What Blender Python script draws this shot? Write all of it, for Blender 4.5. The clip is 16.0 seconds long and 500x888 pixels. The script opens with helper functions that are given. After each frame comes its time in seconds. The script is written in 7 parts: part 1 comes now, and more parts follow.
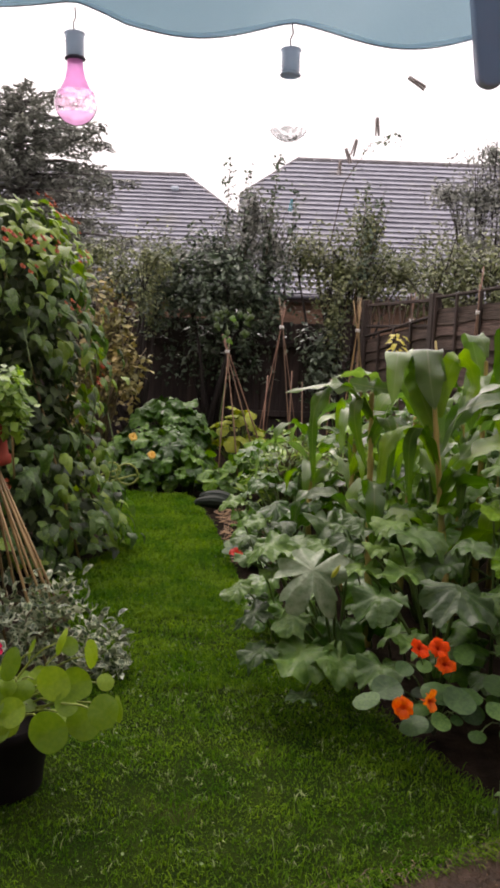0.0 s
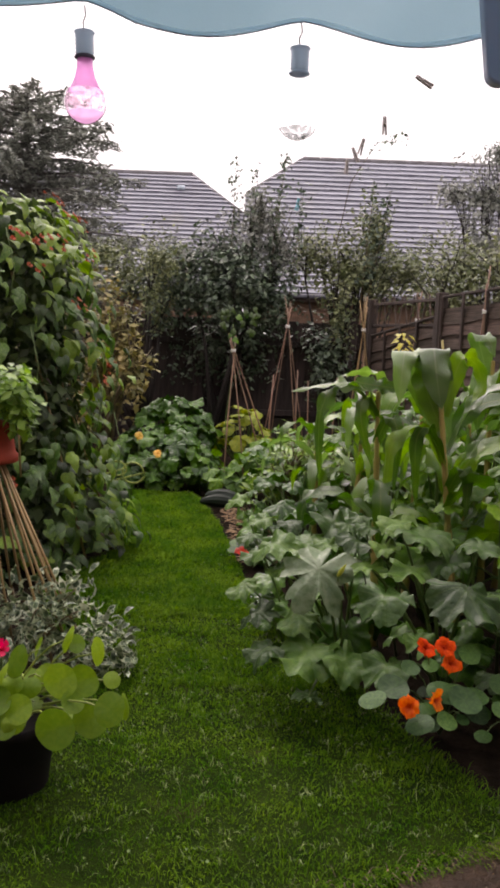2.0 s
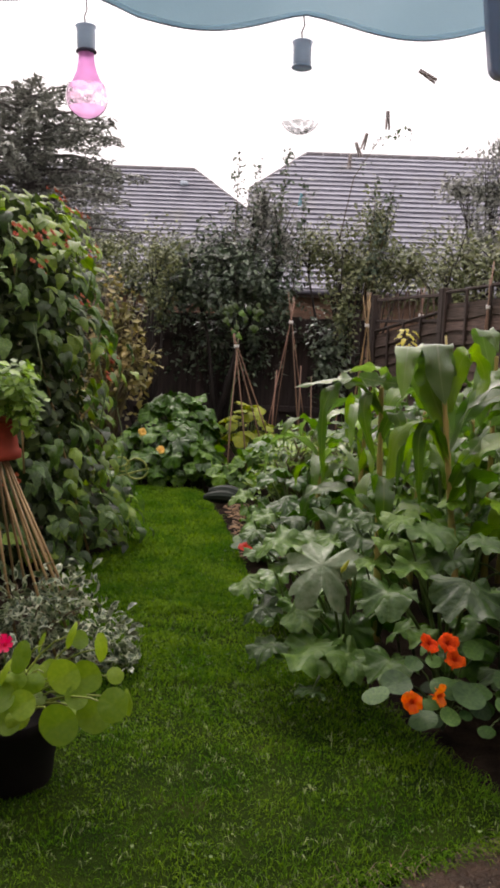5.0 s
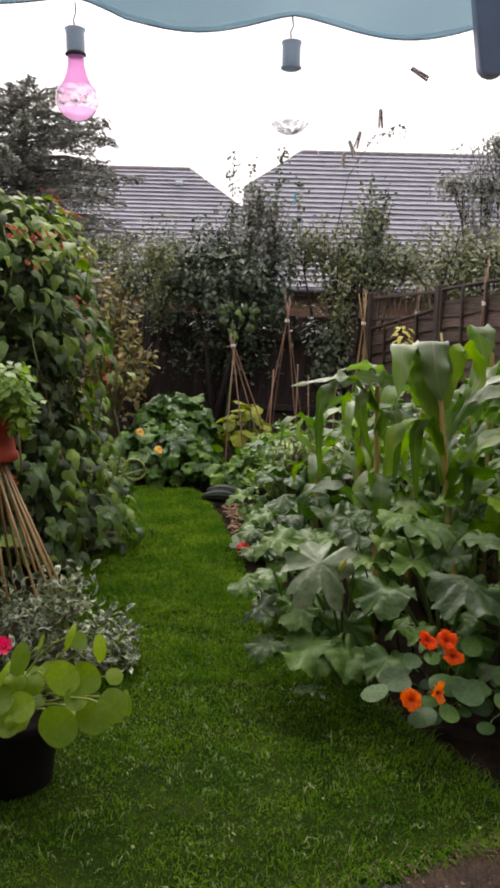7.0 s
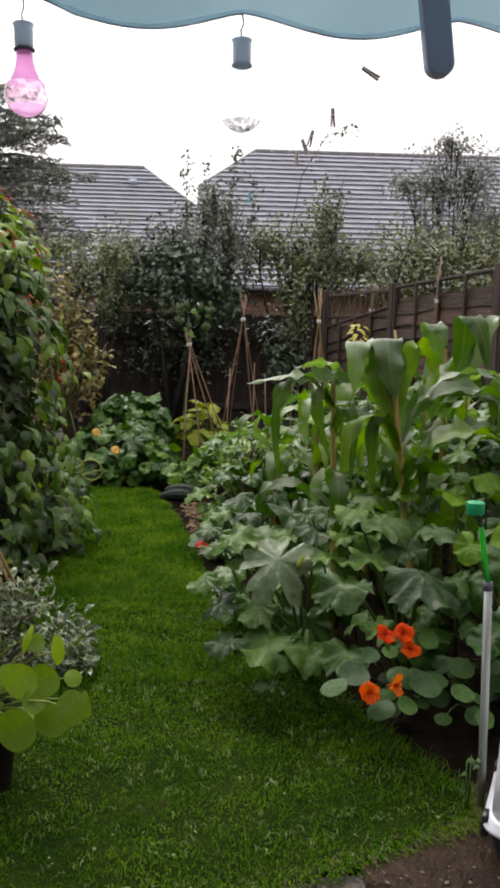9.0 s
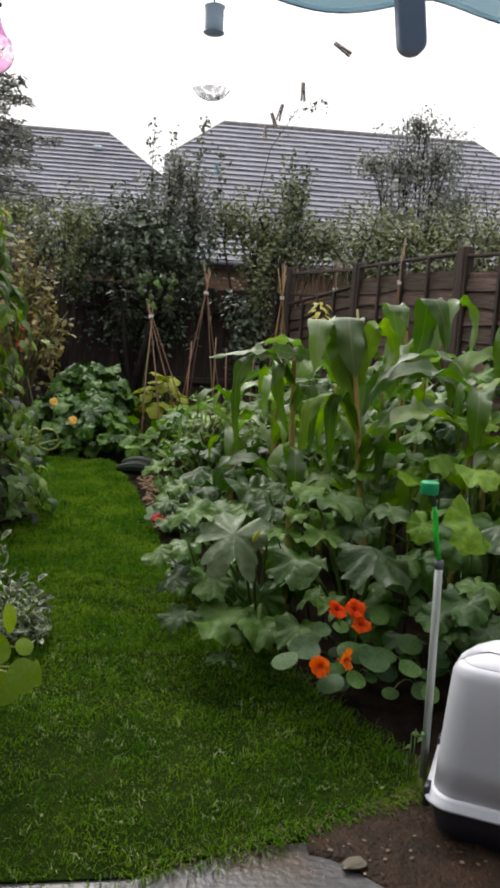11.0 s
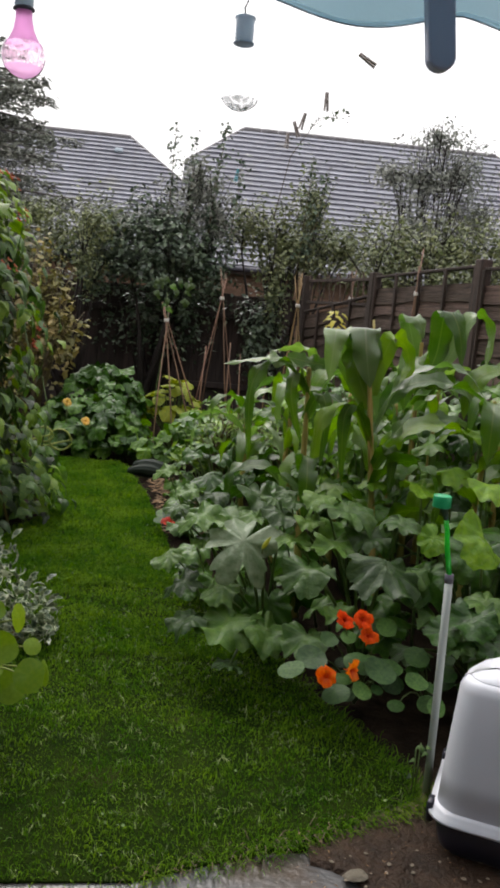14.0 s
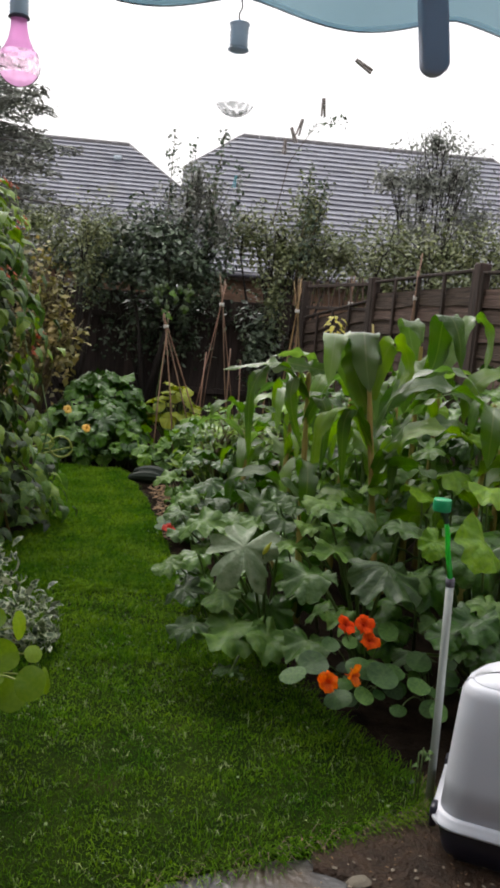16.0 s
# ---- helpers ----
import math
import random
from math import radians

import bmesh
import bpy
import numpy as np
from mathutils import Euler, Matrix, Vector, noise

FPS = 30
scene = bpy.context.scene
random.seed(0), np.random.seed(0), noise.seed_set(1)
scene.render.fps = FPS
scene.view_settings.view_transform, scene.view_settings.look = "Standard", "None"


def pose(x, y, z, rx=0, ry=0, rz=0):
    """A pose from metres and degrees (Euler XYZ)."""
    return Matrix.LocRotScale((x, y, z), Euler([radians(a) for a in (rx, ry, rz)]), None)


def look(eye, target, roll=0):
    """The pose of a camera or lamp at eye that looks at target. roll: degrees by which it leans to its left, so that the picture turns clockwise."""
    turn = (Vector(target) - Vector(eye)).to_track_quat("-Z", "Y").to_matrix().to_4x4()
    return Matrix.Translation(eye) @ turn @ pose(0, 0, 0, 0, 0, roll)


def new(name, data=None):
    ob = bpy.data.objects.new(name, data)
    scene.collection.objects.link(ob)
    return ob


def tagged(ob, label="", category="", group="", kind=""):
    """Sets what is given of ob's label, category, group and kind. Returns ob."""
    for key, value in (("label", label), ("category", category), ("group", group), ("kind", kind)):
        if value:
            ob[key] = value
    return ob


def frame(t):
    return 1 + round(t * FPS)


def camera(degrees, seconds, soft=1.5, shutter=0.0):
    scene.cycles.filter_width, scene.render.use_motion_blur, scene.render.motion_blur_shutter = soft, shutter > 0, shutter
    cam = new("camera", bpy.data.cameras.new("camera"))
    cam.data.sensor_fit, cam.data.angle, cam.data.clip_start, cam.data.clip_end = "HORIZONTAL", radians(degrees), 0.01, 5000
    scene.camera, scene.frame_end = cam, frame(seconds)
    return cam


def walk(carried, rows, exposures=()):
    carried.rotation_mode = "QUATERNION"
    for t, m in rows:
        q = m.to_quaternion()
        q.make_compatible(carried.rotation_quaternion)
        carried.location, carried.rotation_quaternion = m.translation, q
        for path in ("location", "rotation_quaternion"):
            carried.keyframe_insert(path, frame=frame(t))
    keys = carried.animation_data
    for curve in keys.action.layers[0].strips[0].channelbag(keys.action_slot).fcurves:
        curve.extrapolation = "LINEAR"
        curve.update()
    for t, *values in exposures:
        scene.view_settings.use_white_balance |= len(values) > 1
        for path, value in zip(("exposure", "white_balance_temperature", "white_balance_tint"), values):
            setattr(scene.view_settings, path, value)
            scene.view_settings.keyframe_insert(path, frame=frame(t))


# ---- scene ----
cam = camera(34.0, 16.0, soft=3.3)
PATH = [
    (0, (-0.001, 0.003, 1.396), (0.015, 1.986, 1.135), 2.1),
    (0.5, (-0.006, 0.007, 1.396), (-0.007, 1.989, 1.131), 2.1),
    (1, (-0.005, 0.012, 1.398), (0.012, 1.994, 1.13), 2.5),
    (1.5, (-0.003, 0.003, 1.396), (0.003, 1.985, 1.128), 2.0),
    (2, (-0.005, 0.0, 1.394), (-0.002, 1.983, 1.131), 2.2),
    (2.5, (-0.003, 0.011, 1.395), (-0.013, 1.992, 1.119), 1.7),
    (3, (-0.002, 0.003, 1.396), (-0.015, 1.983, 1.119), 1.7),
    (3.5, (-0.004, 0.008, 1.395), (-0.012, 1.989, 1.118), 1.8),
    (4, (-0.002, 0.004, 1.394), (-0.01, 1.984, 1.114), 1.6),
    (4.2, (-0.004, 0.006, 1.393), (-0.026, 1.986, 1.116), 2.1),
    (6.5, (-0.001, -0.006, 1.395), (0.024, 1.973, 1.124), 1.7),
    (7, (0.003, 0.0, 1.3955), (0.002, 1.978, 1.1205), 1.45),
    (7.5, (-0.001, 0.008, 1.395), (-0.003, 1.989, 1.12), 1.4),
    (8, (-0.002, 0.009, 1.398), (0.021, 1.991, 1.128), 1.2),
    (8.5, (0.003, -0.001, 1.396), (0.114, 1.977, 1.124), 1.5),
    (9, (0.006, -0.004, 1.393), (0.108, 1.975, 1.117), 1.1),
    (9.5, (0.015, -0.009, 1.394), (0.106, 1.967, 1.1133), 1.1),
    (10, (0.006, -0.001, 1.394), (0.199, 1.964, 1.083), 2.8),
    (10.2, (0.006, -0.009, 1.389), (0.205, 1.953, 1.056), 2.7),
    (12.3, (0.001, -0.006, 1.389), (0.199, 1.96, 1.079), 5.2),
    (12.5, (0.001, -0.015, 1.393), (0.189, 1.953, 1.087), 5.1),
    (13, (0.005, -0.004, 1.388), (0.182, 1.964, 1.081), 4.7),
    (13.5, (0.009, -0.012, 1.394), (0.184, 1.956, 1.085), 4.8),
    (14, (-0.006, -0.009, 1.394), (0.173, 1.958, 1.075), 5.1),
    (14.5, (-0.003, -0.014, 1.392), (0.184, 1.953, 1.079), 5.0),
    (15, (0.003, -0.008, 1.39), (0.172, 1.961, 1.082), 4.8),
    (15.5, (0.008, -0.004, 1.39), (0.155, 1.968, 1.088), 4.4),
    (16, (-0.001, -0.009, 1.393), (0.174, 1.959, 1.088), 4.6),
]
walk(cam, [(t, look(eye, target, roll)) for t, eye, target, roll in PATH], [(0, 0.42, 7050, 24), (3.5, 0.39, 7000, 23), (7, 0.39, 6900, 20), (8, 0.36, 6800, 17), (10, 0.23, 6700, 13), (12.5, 0.2, 6650, 12), (16, 0.2, 6650, 12)])

# ---- light ----
world = bpy.data.worlds.new("overcast_sky")
scene.world = world
world.use_nodes = True
wn, wl = world.node_tree.nodes, world.node_tree.links
wn.clear()
sky = wn.new("ShaderNodeTexSky")
sky.sky_type, sky.sun_disc = "NISHITA", False
sky.sun_elevation, sky.sun_rotation = radians(49), radians(-18)
sky.air_density, sky.dust_density = 1.0, 4.0
grey = wn.new("ShaderNodeHueSaturation")
grey.inputs["Saturation"].default_value = 0.12
cloud = wn.new("ShaderNodeMix")
cloud.data_type = "RGBA"
cloud.inputs["Factor"].default_value = 0.75
cloud.inputs[7].default_value = (10.6, 10.6, 10.9, 1)
back = wn.new("ShaderNodeBackground")
back.inputs["Strength"].default_value = 0.125
wout = wn.new("ShaderNodeOutputWorld")
# cloud cover: about twice as bright overhead as at the horizon
place = wn.new("ShaderNodeTexCoord")
axes = wn.new("ShaderNodeSeparateXYZ")
lift = wn.new("ShaderNodeMapRange")
lift.inputs["To Min"].default_value, lift.inputs["To Max"].default_value = 7.9, 14.5
tone = wn.new("ShaderNodeMix")
tone.data_type, tone.blend_type = "RGBA", "MULTIPLY"
tone.inputs["Factor"].default_value = 1.0
tone.inputs[6].default_value = (1.0, 1.0, 1.02, 1)
wl.new(place.outputs["Generated"], axes.inputs[0])
wl.new(axes.outputs[2], lift.inputs["Value"])
wl.new(lift.outputs[0], tone.inputs[7])
wl.new(tone.outputs[2], cloud.inputs[7])
wl.new(sky.outputs[0], grey.inputs["Color"])
wl.new(grey.outputs[0], cloud.inputs[6])
wl.new(cloud.outputs[2], back.inputs["Color"])
wl.new(back.outputs[0], wout.inputs["Surface"])
sun = new("sun", bpy.data.lights.new("sun", "SUN"))
sun.data.energy, sun.data.angle, sun.data.color = 1.5, radians(35), (1.0, 0.97, 0.92)
sun.matrix_world = look((-2.2, 6.6, 8.0), (0, 0, 0))


# ---- materials ----
def mat(name, col, col2=None, rough=0.6, scale=20.0, detail=4.0, bump=0.0, metal=0.0, spec=0.5, rnd=0.0,
        island=False, trans=0.0, fine=None, stain=None, stretch=None, coat=0.0):
    """A procedural surface: two colours mixed by noise at two scales, a random shift per piece, relief, and light through leaves."""
    m = bpy.data.materials.new(name)
    m.use_nodes = True
    n, l = m.node_tree.nodes, m.node_tree.links
    p = n["Principled BSDF"]
    p.inputs["Roughness"].default_value, p.inputs["Metallic"].default_value = rough, metal
    p.inputs["Specular IOR Level"].default_value = spec
    p.inputs["Coat Weight"].default_value, p.inputs["Coat Roughness"].default_value = coat, 0.3
    co = n.new("ShaderNodeTexCoord").outputs["Object"]
    if stretch:
        mp = n.new("ShaderNodeMapping")
        mp.inputs["Scale"].default_value = stretch
        l.new(co, mp.inputs["Vector"])
        co = mp.outputs[0]
    t = n.new("ShaderNodeTexNoise")
    t.inputs["Scale"].default_value, t.inputs["Detail"].default_value = scale, detail
    l.new(co, t.inputs["Vector"])
    ramp = n.new("ShaderNodeMapRange")
    ramp.inputs["From Min"].default_value, ramp.inputs["From Max"].default_value = 0.35, 0.65
    l.new(t.outputs["Fac"], ramp.inputs["Value"])
    mix = n.new("ShaderNodeMix")
    mix.data_type = "RGBA"
    mix.inputs[6].default_value = (*col, 1)
    mix.inputs[7].default_value = (*(col2 or [c * 0.7 for c in col]), 1)
    l.new(ramp.outputs[0], mix.inputs["Factor"])
    out = mix.outputs[2]
    if stain:
        s = n.new("ShaderNodeTexNoise")
        s.inputs["Scale"].default_value, s.inputs["Detail"].default_value = stain[1], 5
        l.new(co, s.inputs["Vector"])
        r = n.new("ShaderNodeMapRange")
        r.inputs["From Min"].default_value, r.inputs["From Max"].default_value = stain[2], stain[2] + 0.15
        l.new(s.outputs["Fac"], r.inputs["Value"])
        mx = n.new("ShaderNodeMix")
        mx.data_type = "RGBA"
        mx.inputs[7].default_value = (*stain[0], 1)
        l.new(r.outputs[0], mx.inputs["Factor"])
        l.new(out, mx.inputs[6])
        out = mx.outputs[2]
    if rnd or island:
        if island:
            src = n.new("ShaderNodeNewGeometry").outputs["Random Per Island"]
        else:
            src = n.new("ShaderNodeObjectInfo").outputs["Random"]
        hs = n.new("ShaderNodeHueSaturation")
        mr = n.new("ShaderNodeMapRange")
        mr.inputs["To Min"].default_value, mr.inputs["To Max"].default_value = 1 - rnd, 1 + rnd
        l.new(src, mr.inputs["Value"])
        l.new(mr.outputs[0], hs.inputs["Value"])
        hr = n.new("ShaderNodeMath")
        hr.operation = "MULTIPLY_ADD"
        hr.inputs[1].default_value, hr.inputs[2].default_value = -0.03 * min(1, rnd * 2), 0.5 + 0.015 * min(1, rnd * 2)
        l.new(src, hr.inputs[0])
        l.new(hr.outputs[0], hs.inputs["Hue"])
        l.new(out, hs.inputs["Color"])
        out = hs.outputs[0]
    l.new(out, p.inputs["Base Color"])
    if bump:
        b = n.new("ShaderNodeBump")
        b.inputs["Strength"].default_value, b.inputs["Distance"].default_value = bump, 0.02
        ft = n.new("ShaderNodeTexNoise")
        ft.inputs["Scale"].default_value, ft.inputs["Detail"].default_value = fine or scale * 3, 5
        l.new(co, ft.inputs["Vector"])
        l.new(ft.outputs["Fac"], b.inputs["Height"])
        l.new(b.outputs[0], p.inputs["Normal"])
    if trans:
        tr = n.new("ShaderNodeBsdfTranslucent")
        br = n.new("ShaderNodeHueSaturation")
        br.inputs["Value"].default_value, br.inputs["Saturation"].default_value = 1.5, 1.15
        l.new(out, br.inputs["Color"])
        l.new(br.outputs[0], tr.inputs["Color"])
        ms = n.new("ShaderNodeMixShader")
        ms.inputs[0].default_value = trans
        l.new(p.outputs[0], ms.inputs[1])
        l.new(tr.outputs[0], ms.inputs[2])
        l.new(ms.outputs[0], n["Material Output"].inputs["Surface"])
    return m


def veined(name, col, col2, vein, count, width, rough=0.5, rnd=0.25, trans=0.2, silver=0.0, spec=0.35, relief=0.4):
    """A broad leaf with pale veins that run out from the stalk, and mottling."""
    m = mat(name, col, col2, rough, 4.0, 3.0, relief, rnd=rnd, trans=trans, fine=5.5)
    n, l = m.node_tree.nodes, m.node_tree.links
    p = n["Principled BSDF"]
    co = n.new("ShaderNodeTexCoord").outputs["Object"]
    sep = n.new("ShaderNodeSeparateXYZ")
    l.new(co, sep.inputs[0])

    def math_node(op, a, b=None):
        k = n.new("ShaderNodeMath")
        k.operation = op
        for i, v in ((0, a), (1, b)):
            if v is None:
                continue
            if isinstance(v, (int, float)):
                k.inputs[i].default_value = v
            else:
                l.new(v, k.inputs[i])
        return k.outputs[0]

    ang = math_node("ARCTAN2", sep.outputs[1], sep.outputs[0])
    turns = math_node("MULTIPLY", ang, count / (2 * math.pi))
    off = math_node("ABSOLUTE", math_node("SUBTRACT", math_node("FRACT", math_node("ADD", turns, 20.5)), 0.5))
    r = math_node("SQRT", math_node("ADD", math_node("MULTIPLY", sep.outputs[0], sep.outputs[0]),
                                    math_node("MULTIPLY", sep.outputs[1], sep.outputs[1])))
    dist = math_node("MULTIPLY", off, math_node("MULTIPLY", r, 2 * math.pi / count))
    near = math_node("SUBTRACT", 1.0, math_node("DIVIDE", dist, width))
    near.node.use_clamp = True
    mx = n.new("ShaderNodeMix")
    mx.data_type = "RGBA"
    mx.inputs[7].default_value = (*vein, 1)
    l.new(math_node("MULTIPLY", near, 0.2), mx.inputs["Factor"])
    p.inputs["Specular IOR Level"].default_value = spec
    src = p.inputs["Base Color"].links[0].from_socket
    l.new(src, mx.inputs[6])
    out = mx.outputs[2]
    if silver:
        s = n.new("ShaderNodeTexNoise")
        s.inputs["Scale"].default_value, s.inputs["Detail"].default_value = 7.0, 6
        l.new(co, s.inputs["Vector"])
        rr = n.new("ShaderNodeMapRange")
        rr.inputs["From Min"].default_value, rr.inputs["From Max"].default_value = 0.52, 0.72
        rr.inputs["To Max"].default_value = silver
        l.new(s.outputs["Fac"], rr.inputs["Value"])
        m2 = n.new("ShaderNodeMix")
        m2.data_type = "RGBA"
        m2.inputs[7].default_value = (0.24, 0.30, 0.19, 1)
        l.new(rr.outputs[0], m2.inputs["Factor"])
        l.new(out, m2.inputs[6])
        out = m2.outputs[2]
    l.new(out, p.inputs["Base Color"])
    return m


def striped(name, col, col2, rib):
    """A strap leaf: fine stripes along it and a pale midrib, by the share of its width kept on the mesh as "across"."""
    m = mat(name, col, col2, 0.3, 5.0, 3.0, 0.0, rnd=0.5, trans=0.34, spec=0.7, coat=0.25)
    n, l = m.node_tree.nodes, m.node_tree.links
    p = n["Principled BSDF"]
    at = n.new("ShaderNodeAttribute")
    at.attribute_name = "across"
    ab = n.new("ShaderNodeMath")
    ab.operation = "ABSOLUTE"
    l.new(at.outputs["Fac"], ab.inputs[0])
    mr = n.new("ShaderNodeMapRange")
    mr.inputs["From Min"].default_value, mr.inputs["From Max"].default_value = 0.02, 0.09
    mr.inputs["To Min"].default_value, mr.inputs["To Max"].default_value = 0.5, 0.0
    l.new(ab.outputs[0], mr.inputs["Value"])
    mx = n.new("ShaderNodeMix")
    mx.data_type = "RGBA"
    mx.inputs[7].default_value = (*rib, 1)
    l.new(mr.outputs[0], mx.inputs["Factor"])
    l.new(p.inputs["Base Color"].links[0].from_socket, mx.inputs[6])
    l.new(mx.outputs[2], p.inputs["Base Color"])
    sn = n.new("ShaderNodeMath")
    sn.operation = "MULTIPLY"
    sn.inputs[1].default_value = 75.0
    l.new(at.outputs["Fac"], sn.inputs[0])
    si = n.new("ShaderNodeMath")
    si.operation = "SINE"
    l.new(sn.outputs[0], si.inputs[0])
    b = n.new("ShaderNodeBump")
    b.inputs["Strength"].default_value, b.inputs["Distance"].default_value = 0.5, 0.003
    l.new(si.outputs[0], b.inputs["Height"])
    l.new(b.outputs[0], p.inputs["Normal"])
    return m


# soil kept near-black: the shade under the plants is put into its colour
M_SOIL = mat("shade_dark_soil", (0.012, 0.009, 0.0065), (0.028, 0.02, 0.014), 0.95, 9, 8, 0.8, fine=60, spec=0.02)
M_DIRT = mat("wet_brown_dirt", (0.026, 0.0155, 0.0095), (0.054, 0.031, 0.019), 0.5, 14, 8, 0.9, fine=70, spec=0.18, stain=((0.02, 0.014, 0.01), 6.0, 0.55))
M_LAWN = mat("lawn_turf", (0.012, 0.027, 0.003), (0.026, 0.046, 0.005), 0.95, 6, 8, 0.8, spec=0.05, fine=160, stain=((0.06, 0.06, 0.02), 3, 0.62))
M_BLADE = mat("grass_blade", (0.051, 0.138, 0.008), (0.118, 0.215, 0.02), 0.85, 3.5, 8, rnd=0.5, island=True, trans=0.5, spec=0.04)
M_CLOVER = mat("clover_leaf", (0.13, 0.2, 0.05), (0.08, 0.15, 0.025), 0.6, 8, rnd=0.4, island=True)
M_PALE_GRASS = mat("pale_grass", (0.24, 0.3, 0.1), (0.12, 0.19, 0.04), 0.8, 8, rnd=0.3, island=True)
M_DRY = mat("straw", (0.18, 0.135, 0.06), (0.07, 0.05, 0.025), 0.8, 8, rnd=0.4, island=True)
M_CONC = mat("wet_concrete", (0.045, 0.045, 0.047), (0.072, 0.071, 0.071), 0.2, 7, 8, 0.12, fine=60, stain=((0.07, 0.05, 0.035), 3.0, 0.5), spec=0.6)
M_STONE = mat("pale_stone", (0.3, 0.25, 0.19), (0.17, 0.14, 0.1), 0.7, 30, 5, 0.4, rnd=0.4)
M_CHIP = mat("wood_chip", (0.3, 0.18, 0.085), (0.11, 0.062, 0.032), 0.8, 30, 5, 0.3, rnd=0.5)
M_SQUASH = veined("squash_leaf", (0.022, 0.076, 0.006), (0.056, 0.146, 0.013), (0.12, 0.18, 0.05), 7, 0.02, 0.29, 0.6, 0.17, 0.1, 0.38)
M_FRONT = veined("broad_squash_leaf", (0.036, 0.095, 0.011), (0.08, 0.155, 0.028), (0.21, 0.28, 0.1), 7, 0.025, 0.4, 0.65, 0.16, 0.12, 0.34)
M_SILVER = veined("silvered_squash_leaf", (0.1, 0.16, 0.07), (0.2, 0.255, 0.155), (0.27, 0.31, 0.19), 7, 0.03, 0.4, 0.2, 0.12, 0.6, 0.4)
M_SQUASH2 = veined("young_squash_leaf", (0.06, 0.165, 0.005), (0.12, 0.245, 0.011), (0.22, 0.3, 0.09), 7, 0.025, 0.4, 0.55, 0.2, 0.3)
M_YLEAF = veined("yellowing_leaf", (0.3, 0.32, 0.03), (0.2, 0.28, 0.03), (0.4, 0.4, 0.1), 7, 0.03, 0.5, 0.25, 0.3)
M_NAST = veined("nasturtium_leaf", (0.02, 0.062, 0.010), (0.042, 0.1, 0.016), (0.11, 0.17, 0.06), 9, 0.02, 0.5, 0.6, 0.1, 0.0, 0.22, 0.12)
M_POTLEAF = veined("light_green_leaf", (0.15, 0.255, 0.014), (0.19, 0.295, 0.018), (0.3, 0.38, 0.07), 9, 0.014, 0.42, 0.35, 0.42, 0.0, 0.3, 0.05)
M_BEAN = mat("bean_leaf", (0.034, 0.096, 0.016), (0.098, 0.185, 0.038), 0.32, 6, 4, 0.3, rnd=0.75, trans=0.25, fine=14, spec=0.55)
M_BEAN_L = mat("young_lit_bean_leaf", (0.11, 0.22, 0.018), (0.2, 0.3, 0.035), 0.42, 6, 4, 0.3, rnd=0.3, trans=0.3, fine=14)
# darker copy of the bean leaf: the tower's inner shade put into colour
M_BEAN_IN = mat("shaded_bean_leaf", (0.024, 0.05, 0.011), (0.05, 0.085, 0.02), 0.6, 6, rnd=0.5, island=True, trans=0.15)
M_CORN = striped("corn_leaf", (0.055, 0.15, 0.004), (0.11, 0.225, 0.01), (0.3, 0.36, 0.1))
# paler copy of the corn leaf, with the sky's sheen put into its colour
M_CORN_P = striped("sky_sheen_corn_leaf", (0.085, 0.185, 0.025), (0.15, 0.255, 0.07), (0.34, 0.4, 0.2))
M_CORN_P.node_tree.nodes["Principled BSDF"].inputs["Coat Weight"].default_value = 1.0
M_CORNST = mat("corn_stalk", (0.24, 0.24, 0.05), (0.33, 0.24, 0.07), 0.5, 14, 4, 0.2, stretch=(1, 1, 0.3))
M_STEM = mat("green_stem", (0.07, 0.13, 0.03), (0.11, 0.17, 0.045), 0.5, 20)
M_VINE = mat("brown_vine", (0.09, 0.065, 0.035), (0.14, 0.11, 0.05), 0.7, 20)
M_CANE = mat("bamboo_cane", (0.36, 0.25, 0.11), (0.2, 0.13, 0.055), 0.5, 10, 5, 0.2, stretch=(1, 1, 0.25), rnd=0.25)
M_CANE_D = mat("weathered_cane", (0.3, 0.175, 0.11), (0.17, 0.1, 0.07), 0.6, 10, 5, 0.2, stretch=(1, 1, 0.25), rnd=0.3)
M_TIE = mat("white_string", (0.85, 0.84, 0.8), None, 0.8, 60)
M_VARIEG = mat("variegated_leaf", (0.03, 0.065, 0.024), (0.07, 0.115, 0.045), 0.45, 30, 4, rnd=0.5, island=True, trans=0.1)
M_CREAM = mat("cream_leaf_edge", (0.46, 0.5, 0.36), (0.2, 0.26, 0.13), 0.45, 12, 4, rnd=0.4, island=True, trans=0.15)
M_YSTEM = mat("yellow_green_stem", (0.3, 0.36, 0.06), (0.22, 0.28, 0.05), 0.5, 20)
M_LIME = mat("lime_leaf", (0.5, 0.42, 0.035), (0.34, 0.34, 0.035), 0.5, 20, rnd=0.2, trans=0.3)
M_PARSLEY = mat("parsley_leaf", (0.12, 0.23, 0.03), (0.18, 0.31, 0.05), 0.5, 14, rnd=0.4, island=True, trans=0.3)
M_BUSH = mat("bush_bean_leaf", (0.1, 0.2, 0.03), (0.2, 0.3, 0.06), 0.45, 12, rnd=0.5, island=True, trans=0.25)
M_SHRUB_D = mat("dark_shrub_leaf", (0.04, 0.07, 0.041), (0.096, 0.135, 0.08), 0.4, 3, 4, rnd=0.65, island=True, trans=0.12)
M_SHRUB_G = mat("olive_shrub_leaf", (0.115, 0.15, 0.06), (0.185, 0.21, 0.1), 0.5, 3, 4, rnd=0.6, island=True, trans=0.15)
